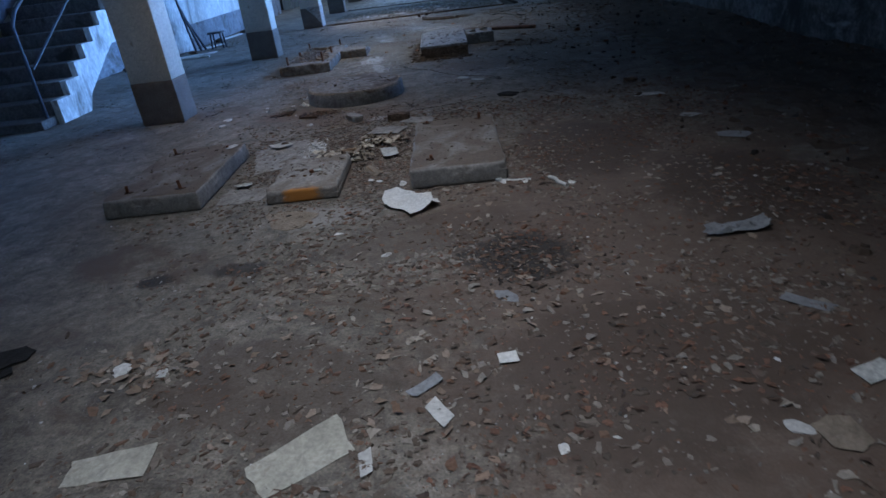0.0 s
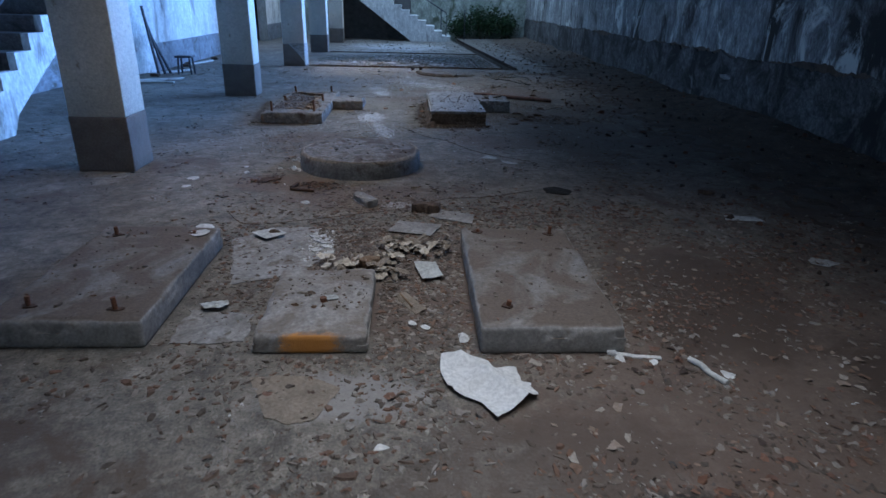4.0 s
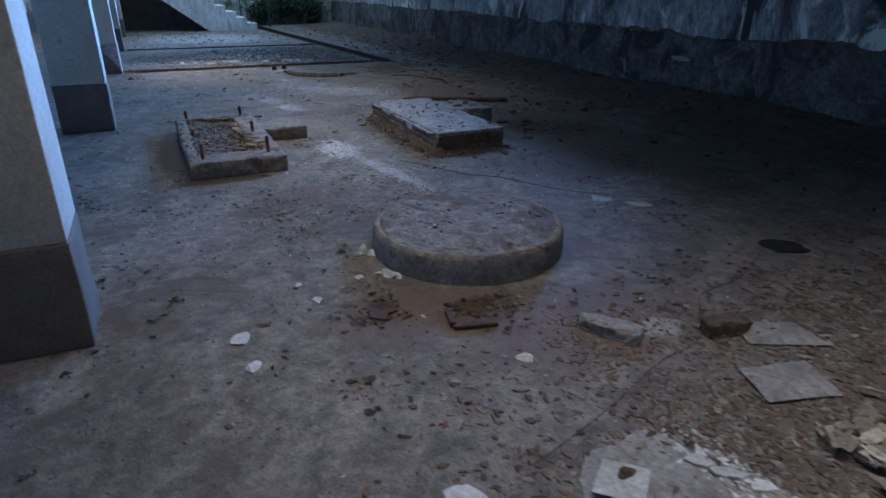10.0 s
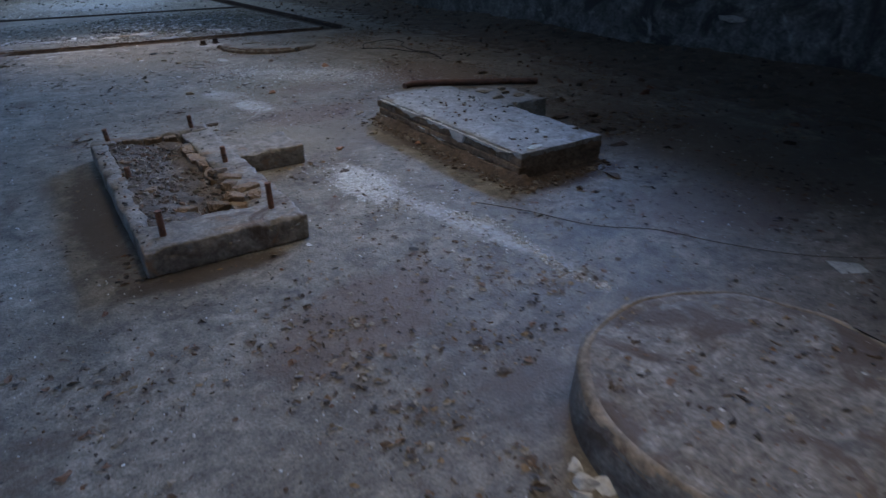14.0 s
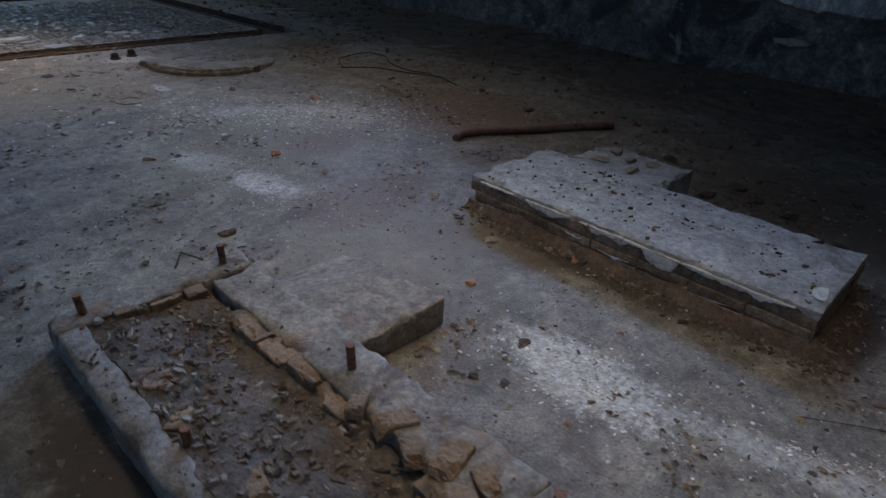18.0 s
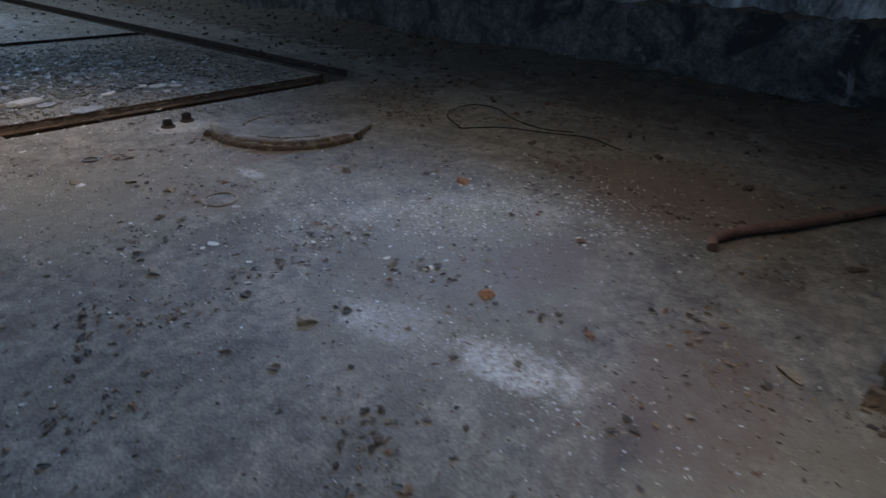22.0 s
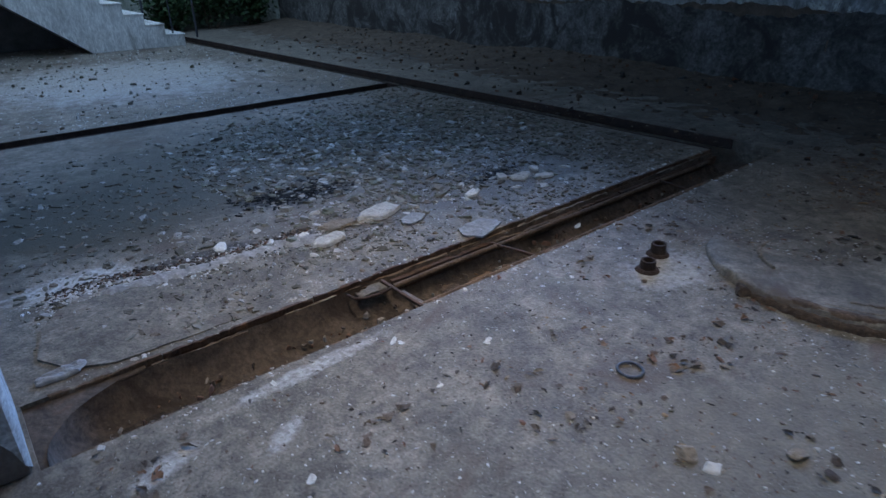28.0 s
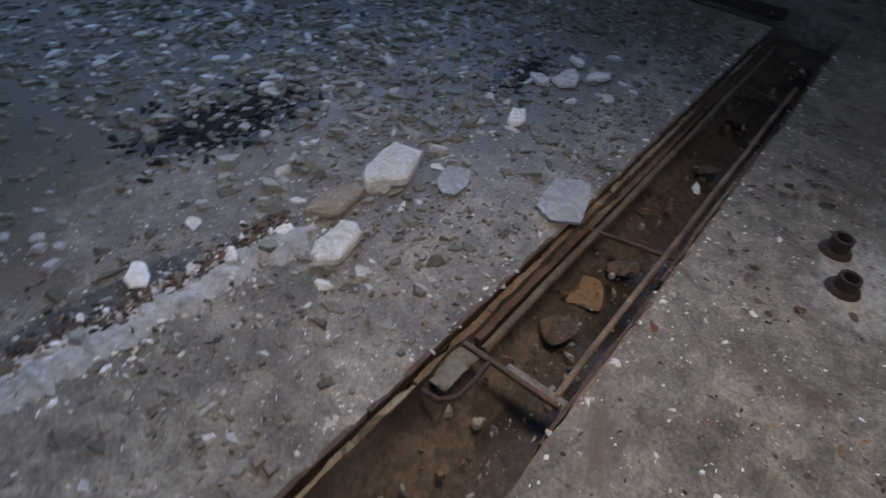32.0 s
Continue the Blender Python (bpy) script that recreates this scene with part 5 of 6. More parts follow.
# round the round base
for x, y, s in ((0.57, 5.80, 0.09), (0.94, 6.02, 0.06), (0.89, 6.20, 0.04), (1.31, 6.45, 0.075), (1.35, 6.40, 0.06), (1.27, 6.43, 0.05), (1.33, 6.50, 0.055), (1.335, 6.12, 0.07), (1.375, 6.09, 0.05), (1.30, 6.16, 0.04), (0.57, 5.56, 0.07), (1.58, 5.18, 0.07), (1.19, 6.16, 0.05)):
    stone(x, y, s, s * 0.75, s * (0.95 if 1.26 < x < 1.38 else 0.55), x * 99, "white plaster lump near the round base", group="white plaster lumps")
bracket = thing("rusty_bracket", (1.41, 5.50, 0), "bent rusty angle bracket on the floor", "bracket", rz=-14)
part("arm", worn(box(0.0, 0.20, -0.012, 0.012, 0.002, 0.022), 0.003, 10, 0.004, 2), M["rust"], bracket)
part("arm", worn(box(-0.012, 0.012, 0.014, 0.15, 0.002, 0.030), 0.003, 8, 0.004, 5), M["rust"], bracket)
sheet(1.62, 5.64, 0.22, 0.16, 20, "patch of rusty tin on the floor", "rust", curl=0.008, name="rusty_tin", category="tin", n=13, rough=0.8)
sheet(1.17, 5.78, 0.2, 0.16, 50, "crumpled rusty tin sheet on the floor", "rust", curl=0.03, name="rusty_tin", category="tin", n=13, rough=0.8)
solid("cement_bar", chip(worn(box(-0.14, 0.14, -0.045, 0.045, 0, 0.05), 0.006, 16, 0.014, 6), 0.035, 9, 2), M["pale_pad"], "broken bar of cement on the floor", "cement bar", (2.01, 5.21, 0.0), -62, smooth=False)

# dark lumps beside the long base and along the aisle's dark side
for x, y, sz in ((4.06, 9.08, 0.14), (3.65, 8.42, 0.10), (3.15, 8.03, 0.09), (2.83, 7.98, 0.07), (3.77, 9.17, 0.12), (3.96, 8.94, 0.10), (3.85, 8.72, 0.11), (4.32, 10.93, 0.10), (4.75, 5.52, 0.16), (4.67, 4.91, 0.10), (5.28, 5.7, 0.12), (3.88, 8.2, 0.07), (4.2, 9.6, 0.12), (4.35, 8.5, 0.09), (3.6, 10.2, 0.08), (4.5, 11.6, 0.09), (4.1, 12.4, 0.08)):
    stone(x, y, sz, sz * 0.7, sz * 0.5, x * 88, "dark broken brick lying on the dirty floor", "masonry", name="broken_brick", group="dark broken bricks")

sheet(2.74, 8.30, 0.13, 0.06, 15, "bluish white plastic scrap on the brick base", "paper", z=0.178, curl=0.02, name="plastic_scrap", category="scrap", n=7)
for x, y, lx, ly, rz in ((0.92, 1.52, 0.30, 0.16, 25), (0.78, 1.42, 0.22, 0.12, -10), (0.98, 1.40, 0.16, 0.07, 40)):
    sheet(x, y, lx, ly, rz, "dark broken roofing felt on the floor", "rag", thick=0.006, curl=0.01, name="felt_piece", category="felt", n=7, rough=0.5)
# middle of the aisle
solid("bent_bar", tube(eased([(3.29, 10.77, 0.022), (3.40, 10.80, 0.026), (3.60, 10.72, 0.030), (3.84, 10.57, 0.030), (4.16, 10.41, 0.030), (4.49, 10.24, 0.028)]), 0.028, 12), M["red_pipe"], "red-brown rusty bent pipe lying on the floor", "pipe")
for x, y, s, m in ((2.50, 9.24, 0.06, "brick"), (1.99, 9.43, 0.06, "brick"), (1.82, 9.01, 0.05, "masonry"), (2.36, 9.63, 0.07, "rind"), (2.53, 10.21, 0.08, "rind"), (3.12, 12.24, 0.09, "brick"), (1.53, 11.68, 0.09, "rind"), (2.18, 11.30, 0.07, "brick"), (1.43, 10.50, 0.10, "masonry"), (1.30, 12.45, 0.08, "rind"), (1.79, 13.30, 0.08, "rind"), (2.72, 12.86, 0.07, "masonry"), (0.11, 14.18, 0.10, "rind"), (1.45, 13.78, 0.07, "rind"), (1.69, 13.58, 0.06, "rind"), (1.47, 13.71, 0.055, "chalk")):
    stone(x, y, s, s * 0.75, s * 0.6, x * 91, "small broken brick or stone on the floor", m, name="broken_stone", group="broken stones")
for x, y, s in ((1.62, 12.53, 0.07), (2.11, 11.84, 0.05), (2.19, 11.63, 0.09), (1.64, 12.25, 0.04), (1.25, 8.18, 0.05), (1.17, 14.78, 0.035), (1.41, 14.57, 0.035), (0.59, 14.41, 0.05), (1.62, 12.52, 0.06)):
    sheet(x, y, s, s * 0.6, x * 80, "white flake of paint on the floor", "chalk", name="paint_flake", category="flake", n=8, rough=0.6, curl=0.003, crease=0.0)
for x, y, z in ((3.42, 9.70, 0.150), (3.55, 9.58, 0.150), (3.61, 9.70, 0.150), (3.40, 9.48, 0.150), (3.57, 9.44, 0.150)):
    stone(x, y, 0.10, 0.08, 0.05, x * 60, "loose stone on the low masonry block", "rind", z=z, name="loose_stone", group="loose stones")
solid("twisted_wire", tube(eased([(3.98, 12.98, 0.006), (4.12, 13.25, 0.02), (4.32, 13.38, 0.015), (4.57, 13.35, 0.03), (4.67, 13.15, 0.012), (4.46, 12.85, 0.03), (4.44, 12.55, 0.012), (4.56, 12.32, 0.006)]), 0.005, 6), M["rag"], "loop of twisted dark cable on the floor", "cable")
solid("twisted_wire", tube(eased([(3.96, 12.99, 0.012), (4.18, 12.74, 0.03), (4.36, 12.48, 0.012), (4.47, 12.15, 0.022), (4.43, 11.85, 0.006)]), 0.005, 6), M["rag"], "dark stiff cable trailing from a loop", "cable")
solid("twig", tube([(1.10, 10.35, 0.005), (1.16, 10.42, 0.03), (1.22, 10.34, 0.005)], 0.005, 5), M["bark"], "small bent twig on the floor", "twig")

# stubs and rings by the trench
for x, y, h in ((2.37, 14.51, 0.055), (2.55, 14.57, 0.062)):
    stub = thing("pipe_stub", (x, y, 0), "short rusty pipe stub set in the floor", "pipe stub", "rusty pipe stubs")
    part("pipe", lathe([(0.025, h - 0.03), (0.025, h), (0.035, h), (0.037, 0.0)], 20, 0.005), M["stub"], stub)
    part("collar", lathe([(0.037, 0.018), (0.050, 0.012), (0.055, 0.0)], 20, 0.006), M["stub"], stub)


def torus(R, r, sides=36, ring=8):
    bm = bmesh.new()
    g = [[bm.verts.new(((R + r * math.cos(b)) * math.cos(a), (R + r * math.cos(b)) * math.sin(a), r + r * math.sin(b) * 0.8)) for b in (2 * math.pi * j / ring for j in range(ring))] for a in (2 * math.pi * i / sides for i in range(sides))]
    for i in range(sides):
        for j in range(ring):
            bm.faces.new((g[i][j], g[(i + 1) % sides][j], g[(i + 1) % sides][(j + 1) % ring], g[i][(j + 1) % ring]))
    return bm


solid("iron_ring", torus(0.043, 0.006), M["steel"], "small dark iron ring lying on the floor", "ring", (1.67, 14.12, 0))
cap = thing("drain_cover", (1.92, 12.99, 0), "round rusty iron drain cover set in the floor", "drain cover")
rusty = torus(0.092, 0.010)
for v in rusty.verts:
    v.co += noise.noise_vector(v.co * 18) * 0.007
    v.co.z = 0.45 * v.co.z
part("ring", rusty, M["rim"], cap, "rusty crumbling ring")
part("plate", lathe([(0.082, 0.0), (0.078, 0.002), (0.02, 0.003), (0, 0.003)], 32, 0.003), M["floor"], cap)

# pieces on the slab beyond the trench
for x, y, lx, ly, rz in ((1.16, 14.81, 0.11, 0.035, 40), (1.43, 14.58, 0.07, 0.04, 10), (0.70, 14.87, 0.06, 0.03, 80), (2.47, 14.73, 0.06, 0.03, 20), (2.06, 14.69, 0.05, 0.03, 60), (1.12, 14.49, 0.05, 0.03, 0), (0.48, 15.67, 0.05, 0.035, 30), (0.39, 15.37, 0.07, 0.03, 50)):
    sheet(x, y, lx * 0.7, ly * 0.7, rz, "white smear of plaster on the floor", "chalk", name="plaster_smear", category="plaster", n=9, rough=0.7, curl=0.001, crease=0.0)
sheet(1.62, 16.54, 0.55, 0.20, -6, "wet black tar patch on the slab", "tar", thick=0.003, curl=0.0, name="tar_patch", category="tar patch", n=38, rough=0.9)
sheet(2.84, 15.96, 0.26, 0.11, 8, "wet black tar patch beside white plaster", "tar", thick=0.003, curl=0.0, name="tar_patch", category="tar patch", n=34, rough=0.9)
sheet(1.44, 15.75, 0.22, 0.12, 8, "white plaster slab fragment", "chalk", thick=0.022, curl=0.004, name="plaster_slab", category="slab", n=9, rough=0.4)
sheet(1.83, 15.89, 0.30, 0.19, 10, "white plaster slab with brown broken side", "chalk", thick=0.026, curl=0.006, name="plaster_slab", category="slab", n=9, rough=0.4)
sheet(1.58, 15.90, 0.24, 0.13, 15, "pinkish plaster slab fragment", "rind", thick=0.018, curl=0.003, name="plaster_slab", category="slab", n=5, rough=0.3)
sheet(2.12, 15.36, 0.29, 0.17, 10, "grey flat cement slab fragment at the trench edge", "slate", thick=0.010, curl=0.006, name="cement_slab", category="slab", n=8)
sheet(1.93, 15.69, 0.17, 0.11, 15, "small grey cement slab fragment", "slate", thick=0.010, curl=0.006, name="cement_slab", category="slab", n=7)
for x, y, s in ((1.20, 15.93, 0.10), (0.98, 16.03, 0.13), (1.09, 15.96, 0.08), (1.21, 16.12, 0.09), (2.89, 15.58, 0.10), (1.30, 15.66, 0.09), (1.37, 15.90, 0.10), (2.75, 15.68, 0.09), (1.96, 15.78, 0.06), (1.46, 15.63, 0.04)):
    stone(x, y, s * 0.8, s * 0.55, s * 0.32, x * 60, "white plaster lump on the stony slab", group="white plaster lumps")
for x, y, lx, ly, rz in ((2.90, 15.79, 0.20, 0.13, 10), (3.02, 15.70, 0.14, 0.07, -30), (2.80, 15.88, 0.12, 0.08, 50), (2.45, 15.77, 0.14, 0.08, 25), (3.08, 15.84, 0.10, 0.06, 70)):
    sheet(x, y, lx, ly, rz, "white flat plaster fragment on the gravel", "chalk", thick=0.016, curl=0.008, name="plaster_slab", category="slab", n=8, rough=0.5)
sheet(2.55, 15.05, 0.08, 0.03, 20, "white flake on the trench pipe", "chalk", z=-0.012, name="paint_flake", category="flake", n=5)
stone(1.93, 15.14, 0.15, 0.11, 0.05, 35, "orange brick piece sunk in the trench mud", "clinker", z=-0.15, name="brick_piece", category="brick")
for x, y, s in ((1.72, 15.12, 0.13), (2.1, 15.1, 0.10), (2.9, 15.08, 0.12), (3.4, 15.12, 0.1)):
    stone(x, y, s, s * 0.8, s * 0.5, x * 80, "stone half sunk in the trench mud", "masonry", z=-0.125, name="trench_stone", group="stones in the trench")

M["brown_leaf"] = material("brown_dry_leaves", (0.2, 0.1, 0.1), (0.3, 0.2, 0.2), 9, 0.9, 0.3, 60, island=((0.10, 0.07, 0.05), (0.16, 0.10, 0.06), (0.21, 0.14, 0.075), (0.075, 0.058, 0.046), (0.13, 0.105, 0.08), (0.24, 0.20, 0.15)))
M["red_leaf"] = material("red_brown_dry_leaves", (0.2, 0.1, 0.1), (0.3, 0.2, 0.2), 9, 0.9, 0.3, 60, island=((0.13, 0.072, 0.05), (0.19, 0.105, 0.07), (0.09, 0.06, 0.046), (0.24, 0.17, 0.125), (0.15, 0.11, 0.085), (0.07, 0.05, 0.04)))
M["pale_leaf"] = material("pale_dry_leaves", (0.2, 0.1, 0.1), (0.3, 0.2, 0.2), 9, 0.9, 0.3, 60, island=((0.20, 0.15, 0.11), (0.28, 0.22, 0.17), (0.17, 0.11, 0.075), (0.33, 0.29, 0.24)))
M["shard"] = material("brick_and_tile_shards", (0.2, 0.1, 0.1), (0.3, 0.2, 0.2), 9, 0.9, 0.5, 60, island=(
    (0.14, 0.10, 0.075), (0.12, 0.095, 0.075), (0.22, 0.188, 0.155), (0.10, 0.078, 0.06), (0.17, 0.108, 0.074), (0.25, 0.22, 0.185), (0.13, 0.105, 0.084), (0.085, 0.068, 0.054), (0.18, 0.15, 0.122)))
M["masonry_crumb"] = material("brown_brick_crumbs", (0.2, 0.1, 0.1), (0.3, 0.2, 0.2), 9, 0.9, 0.5, 60, island=((0.075, 0.052, 0.037), (0.11, 0.078, 0.055), (0.055, 0.04, 0.03), (0.15, 0.105, 0.072), (0.22, 0.185, 0.145)))
M["mixed_leaf"] = material("mixed_dry_leaves", (0.2, 0.1, 0.1), (0.3, 0.2, 0.2), 9, 0.9, 0.3, 60, island=(
    (0.055, 0.042, 0.033), (0.09, 0.068, 0.05), (0.13, 0.10, 0.075), (0.075, 0.058, 0.045), (0.17, 0.135, 0.10), (0.04, 0.033, 0.028), (0.15, 0.085, 0.052)))
M["pale_gravel"] = material("pale_grey_stones", (0.2, 0.1, 0.1), (0.3, 0.2, 0.2), 9, 0.9, 0.5, 60, island=(
    (0.19, 0.185, 0.155), (0.26, 0.25, 0.215), (0.14, 0.135, 0.11), (0.36, 0.35, 0.325), (0.11, 0.10, 0.085), (0.22, 0.195, 0.16), (0.46, 0.455, 0.435), (0.165, 0.165, 0.125)))

M["soil_gravel"] = material("olive_grey_gravel", (0.2, 0.1, 0.1), (0.3, 0.2, 0.2), 9, 0.9, 0.5, 60, island=(
    (0.10, 0.095, 0.075), (0.135, 0.125, 0.10), (0.075, 0.068, 0.052), (0.19, 0.18, 0.155), (0.15, 0.12, 0.092), (0.09, 0.085, 0.065), (0.30, 0.29, 0.27), (0.12, 0.105, 0.08)))

# ---- scattered rubble, litter and gravel ----


def scatter(name, label, category, mat, rng_seed, count, place, size, flat=0.18, z=0.0, slim=(0.3, 0.85)):
    """Many small broken pieces as one mesh: each a skewed little block."""
    r = random.Random(rng_seed)
    verts, faces = [], []
    made = 0
    while made < count:
        spot = place(r)
        if spot is None:
            continue
        x, y, zz = (*spot, z)[:3] if len(spot) == 2 else spot
        s = size(r)
        a = r.uniform(0, 6.283)
        lx, ly, h = s * r.uniform(0.6, 1.5), s * r.uniform(*slim), max(0.0012, s * flat * r.uniform(0.5, 1.3))
        tx, ty = r.uniform(-0.25, 0.25), r.uniform(-0.25, 0.25)
        k = len(verts)
        sides = 5 if s > 0.012 else 4
        sink = min(0.002, 0.3 * h)
        reach = [r.uniform(0.4, 1.2) for q in range(sides)]
        turn = r.uniform(0, 6.283)
        for top in (0, 1):
            for q in range(sides):
                b = turn + 6.283 * q / sides
                f = reach[q] * (r.uniform(0.55, 0.9) if top else 1.0)
                px, py = lx * f * 0.55 * math.cos(b), ly * f * 0.55 * math.sin(b)
                verts.append((x + px * math.cos(a) - py * math.sin(a), y + px * math.sin(a) + py * math.cos(a), zz - sink + (h * r.uniform(0.7, 1.2) + tx * px + ty * py if top else 0.0)))
        faces.append(tuple(range(k + sides, k + 2 * sides)))
        faces += [(k + q, k + (q + 1) % sides, k + sides + (q + 1) % sides, k + sides + q) for q in range(sides)]
        made += 1
    me = bpy.data.meshes.new(name)
    me.from_pydata(verts, [], faces)
    me.materials.append(mat)
    return tagged(new(name, me), label, category, kind="stuff")


def leaves(name, label, category, mat, rng_seed, count, place, size):
    """Curled dry leaves: two bent halves each."""
    r = random.Random(rng_seed)
    verts, faces = [], []
    while len(faces) < count * 7:
        spot = place(r)
        if spot is None:
            continue
        x, y = spot[:2]
        zz = spot[2] if len(spot) > 2 else 0.0
        s, a = size(r), r.uniform(0, 6.283)
        k = len(verts)
        wide = r.uniform(0.25, 0.95)
        for q in range(7):
            b = 6.283 * q / 7
            f = r.uniform(0.3, 1.1) * s * 0.55
            px, py = f * math.cos(b), f * wide * math.sin(b)
            verts.append((x + px * math.cos(a) - py * math.sin(a), y + px * math.sin(a) + py * math.cos(a), zz + 0.002 + s * r.uniform(0.0, 0.22) * abs(math.sin(b))))
        verts.append((x, y, zz + 0.003 + s * r.uniform(0, 0.08)))
        faces += [(k + q, k + (q + 1) % 7, k + 7) for q in range(7)]
    me = bpy.data.meshes.new(name)
    me.from_pydata(verts, [], faces)
    me.materials.append(mat)
    return tagged(new(name, me), label, category, kind="stuff")


BLOCKS = ((2.67, 3.30, 3.12, 4.32), (1.69, 2.18, 3.10, 3.80), (0.56, 1.23, 3.15, 4.32), (2.56, 3.28, 8.22, 10.0), (3.26, 3.72, 9.24, 9.86), (1.29, 1.69, 9.29, 9.96), (0.55, 1.28, 8.23, 10.13),
          (-0.47, 0.0, 6.0, 6.39), (-0.47, 0.0, 10.39, 10.78), (-0.47, 0.0, 14.94, 15.33), (1.3, 2.5, 5.75, 6.9), (2.52, 2.82, 2.72, 3.02), (2.29, 2.53, 0.69, 0.91), (1.65, 1.87, 0.78, 0.86))


def free(x, y):
    return not any(a - 0.02 < x < b + 0.02 and c - 0.02 < y < d + 0.02 for a, b, c, d in BLOCKS)


def field(x0, x1, y0, y1, clump=0.0, scale=1.5, salt=0.0):
    def place(r):
        x, y = r.uniform(x0, x1), r.uniform(y0, y1)
        if not free(x, y):
            return None
        if clump and noise.noise(Vector((x * scale, y * scale, salt))) < clump - r.uniform(0, 0.5):
            return None
        return x, y
    return place


def cluster(x0, y0, sx, sy):
    def place(r):
        x, y = r.gauss(x0, sx), r.gauss(y0, sy)
        return (x, y) if free(x, y) else None
    return place


def on_bank(x0, x1, y0, y1):
    def place(r):
        x, y = x1 - (x1 - x0) * r.random() ** 1.5, r.uniform(y0, y1)
        return x, y, bank(x, y) if x > 5.3 else 0.0
    return place


shards = lambda lo, hi: (lambda r: lo + (hi - lo) * r.random() ** 2.2)
small_bits = lambda lo, hi: (lambda r: lo + (hi - lo) * r.random() ** 4)
scatter("floor_rubble", "brown and red broken rubble over the floor", "rubble", M["rubble"], 1, 13000, field(0.8, 5.6, -1.0, 5.4, 0.42, 1.9), lambda r: 0.005 + 0.05 * r.random() ** 3.4)
scatter("base_rubble", "dense brick and tile rubble between the machine bases", "rubble", M["shard"], 2, 11000, cluster(2.25, 3.95, 0.52, 0.6), shards(0.006, 0.055), 0.14)
scatter("aisle_rubble", "flat broken shards strewn over the dusty floor", "rubble", M["shard"], 61, 4000, field(1.25, 4.6, 0.6, 5.4, 0.5, 1.8, 71), shards(0.008, 0.06), 0.12)
scatter("ash_heap", "black ash and burnt crumbs on the floor", "ash", M["litter"], 3, 700, cluster(3.27, 1.98, 0.16, 0.17), small_bits(0.012, 0.05))
leaves("dry_leaves", "brown curled dry leaves on the floor", "leaves", M["rubble"], 4, 9000, field(1.7, 5.2, 0.2, 5.4, 0.35, 1.8, 3), small_bits(0.014, 0.06))
scatter("white_chips", "white plaster chips over the dusty floor", "chips", M["chips"], 5, 420, field(0.6, 5.0, -0.5, 6.5, 0.15, 1.2, 5), small_bits(0.006, 0.035))
leaves("leaf_litter", "dark dry leaf litter over the concrete floor", "leaves", M["mixed_leaf"], 6, 8500, field(-2.4, 5.2, 5.0, 14.9, 0.55, 2.6, 7), lambda r: 0.008 + 0.055 * r.random() ** 3.2)
leaves("loose_leaves", "single dark dry leaves on the concrete floor", "leaves", M["litter"], 31, 3000, field(-2.4, 5.2, 5.0, 14.9), small_bits(0.015, 0.05))
leaves("brown_leaf_drift", "brown and ochre leaf fragments drifted on the concrete floor", "leaves", M["brown_leaf"], 42, 4200, field(0.4, 4.6, 6.4, 14.6, 0.5, 2.2, 33), small_bits(0.010, 0.036))
leaves("disc_leaves", "brown leaf fragments round the round base", "leaves", M["brown_leaf"], 43, 800, cluster(1.7, 7.2, 0.8, 0.7), small_bits(0.012, 0.045))
scatter("dark_clods", "dark clods and crumbs over the concrete floor", "clods", M["litter"], 7, 16000, field(-2.4, 5.4, 4.6, 14.9, 0.25, 2.6, 9), small_bits(0.004, 0.022), 0.2)
scatter("grey_crumbs", "grey crumbs over the dusty floor", "crumbs", M["gravel"], 32, 11000, field(-0.4, 4.6, -1.0, 14.9, 0.15, 1.9, 29), small_bits(0.004, 0.024), 0.2)
scatter("pale_chips", "pale chips scattered over the concrete floor", "chips", M["chips"], 8, 6500, field(0.0, 4.4, 6.5, 14.9, 0.2, 1.5, 11), small_bits(0.003, 0.020), 0.3)
scatter("salt_chips", "white flakes in salty patches of the floor", "chips", M["chips"], 9, 4200, lambda r: (lambda u, v: (2.75 + 0.79 * u + 0.6 * v, 11.95 - 0.6 * u + 0.79 * v))(r.gauss(0, 0.62), r.gauss(0, 0.24)), lambda r: 0.003 + 0.026 * r.random() ** 3, 0.12)
scatter("salt_scraps", "larger white flakes round the salty patches", "chips", M["chips"], 86, 750, lambda r: (lambda u, v: (2.70 + 0.79 * u + 0.6 * v, 11.98 - 0.6 * u + 0.79 * v))(r.gauss(0, 0.75), r.gauss(0, 0.34)), lambda r: 0.008 + 0.036 * r.random() ** 2.2, 0.08)
scatter("salt_grains", "white flakes on the pale floor crack", "chips", M["chips"], 41, 2200, cluster(1.84, 11.1, 0.12, 0.4), small_bits(0.003, 0.02), 0.12)
CRACK = ((2.00, 8.15), (2.14, 7.88), (2.10, 7.55), (2.08, 7.32), (2.13, 7.10))


def along_crack(r):
    k = r.randrange(len(CRACK) - 1)
    f, (ax, ay), (bx, by) = r.random(), CRACK[k], CRACK[k + 1]
    return ax + (bx - ax) * f + r.gauss(0, 0.018), ay + (by - ay) * f + r.gauss(0, 0.018)


scatter("crack_salt", "white salt crusted along a floor crack", "chips", M["chips"], 83, 900, along_crack, small_bits(0.004, 0.03), 0.2)
scatter("salt_crust", "white flakes on the salty patch between the bases", "chips", M["chips"], 84, 1100, cluster(1.80, 8.75, 0.09, 0.22), lambda r: 0.003 + 0.024 * r.random() ** 3, 0.1)
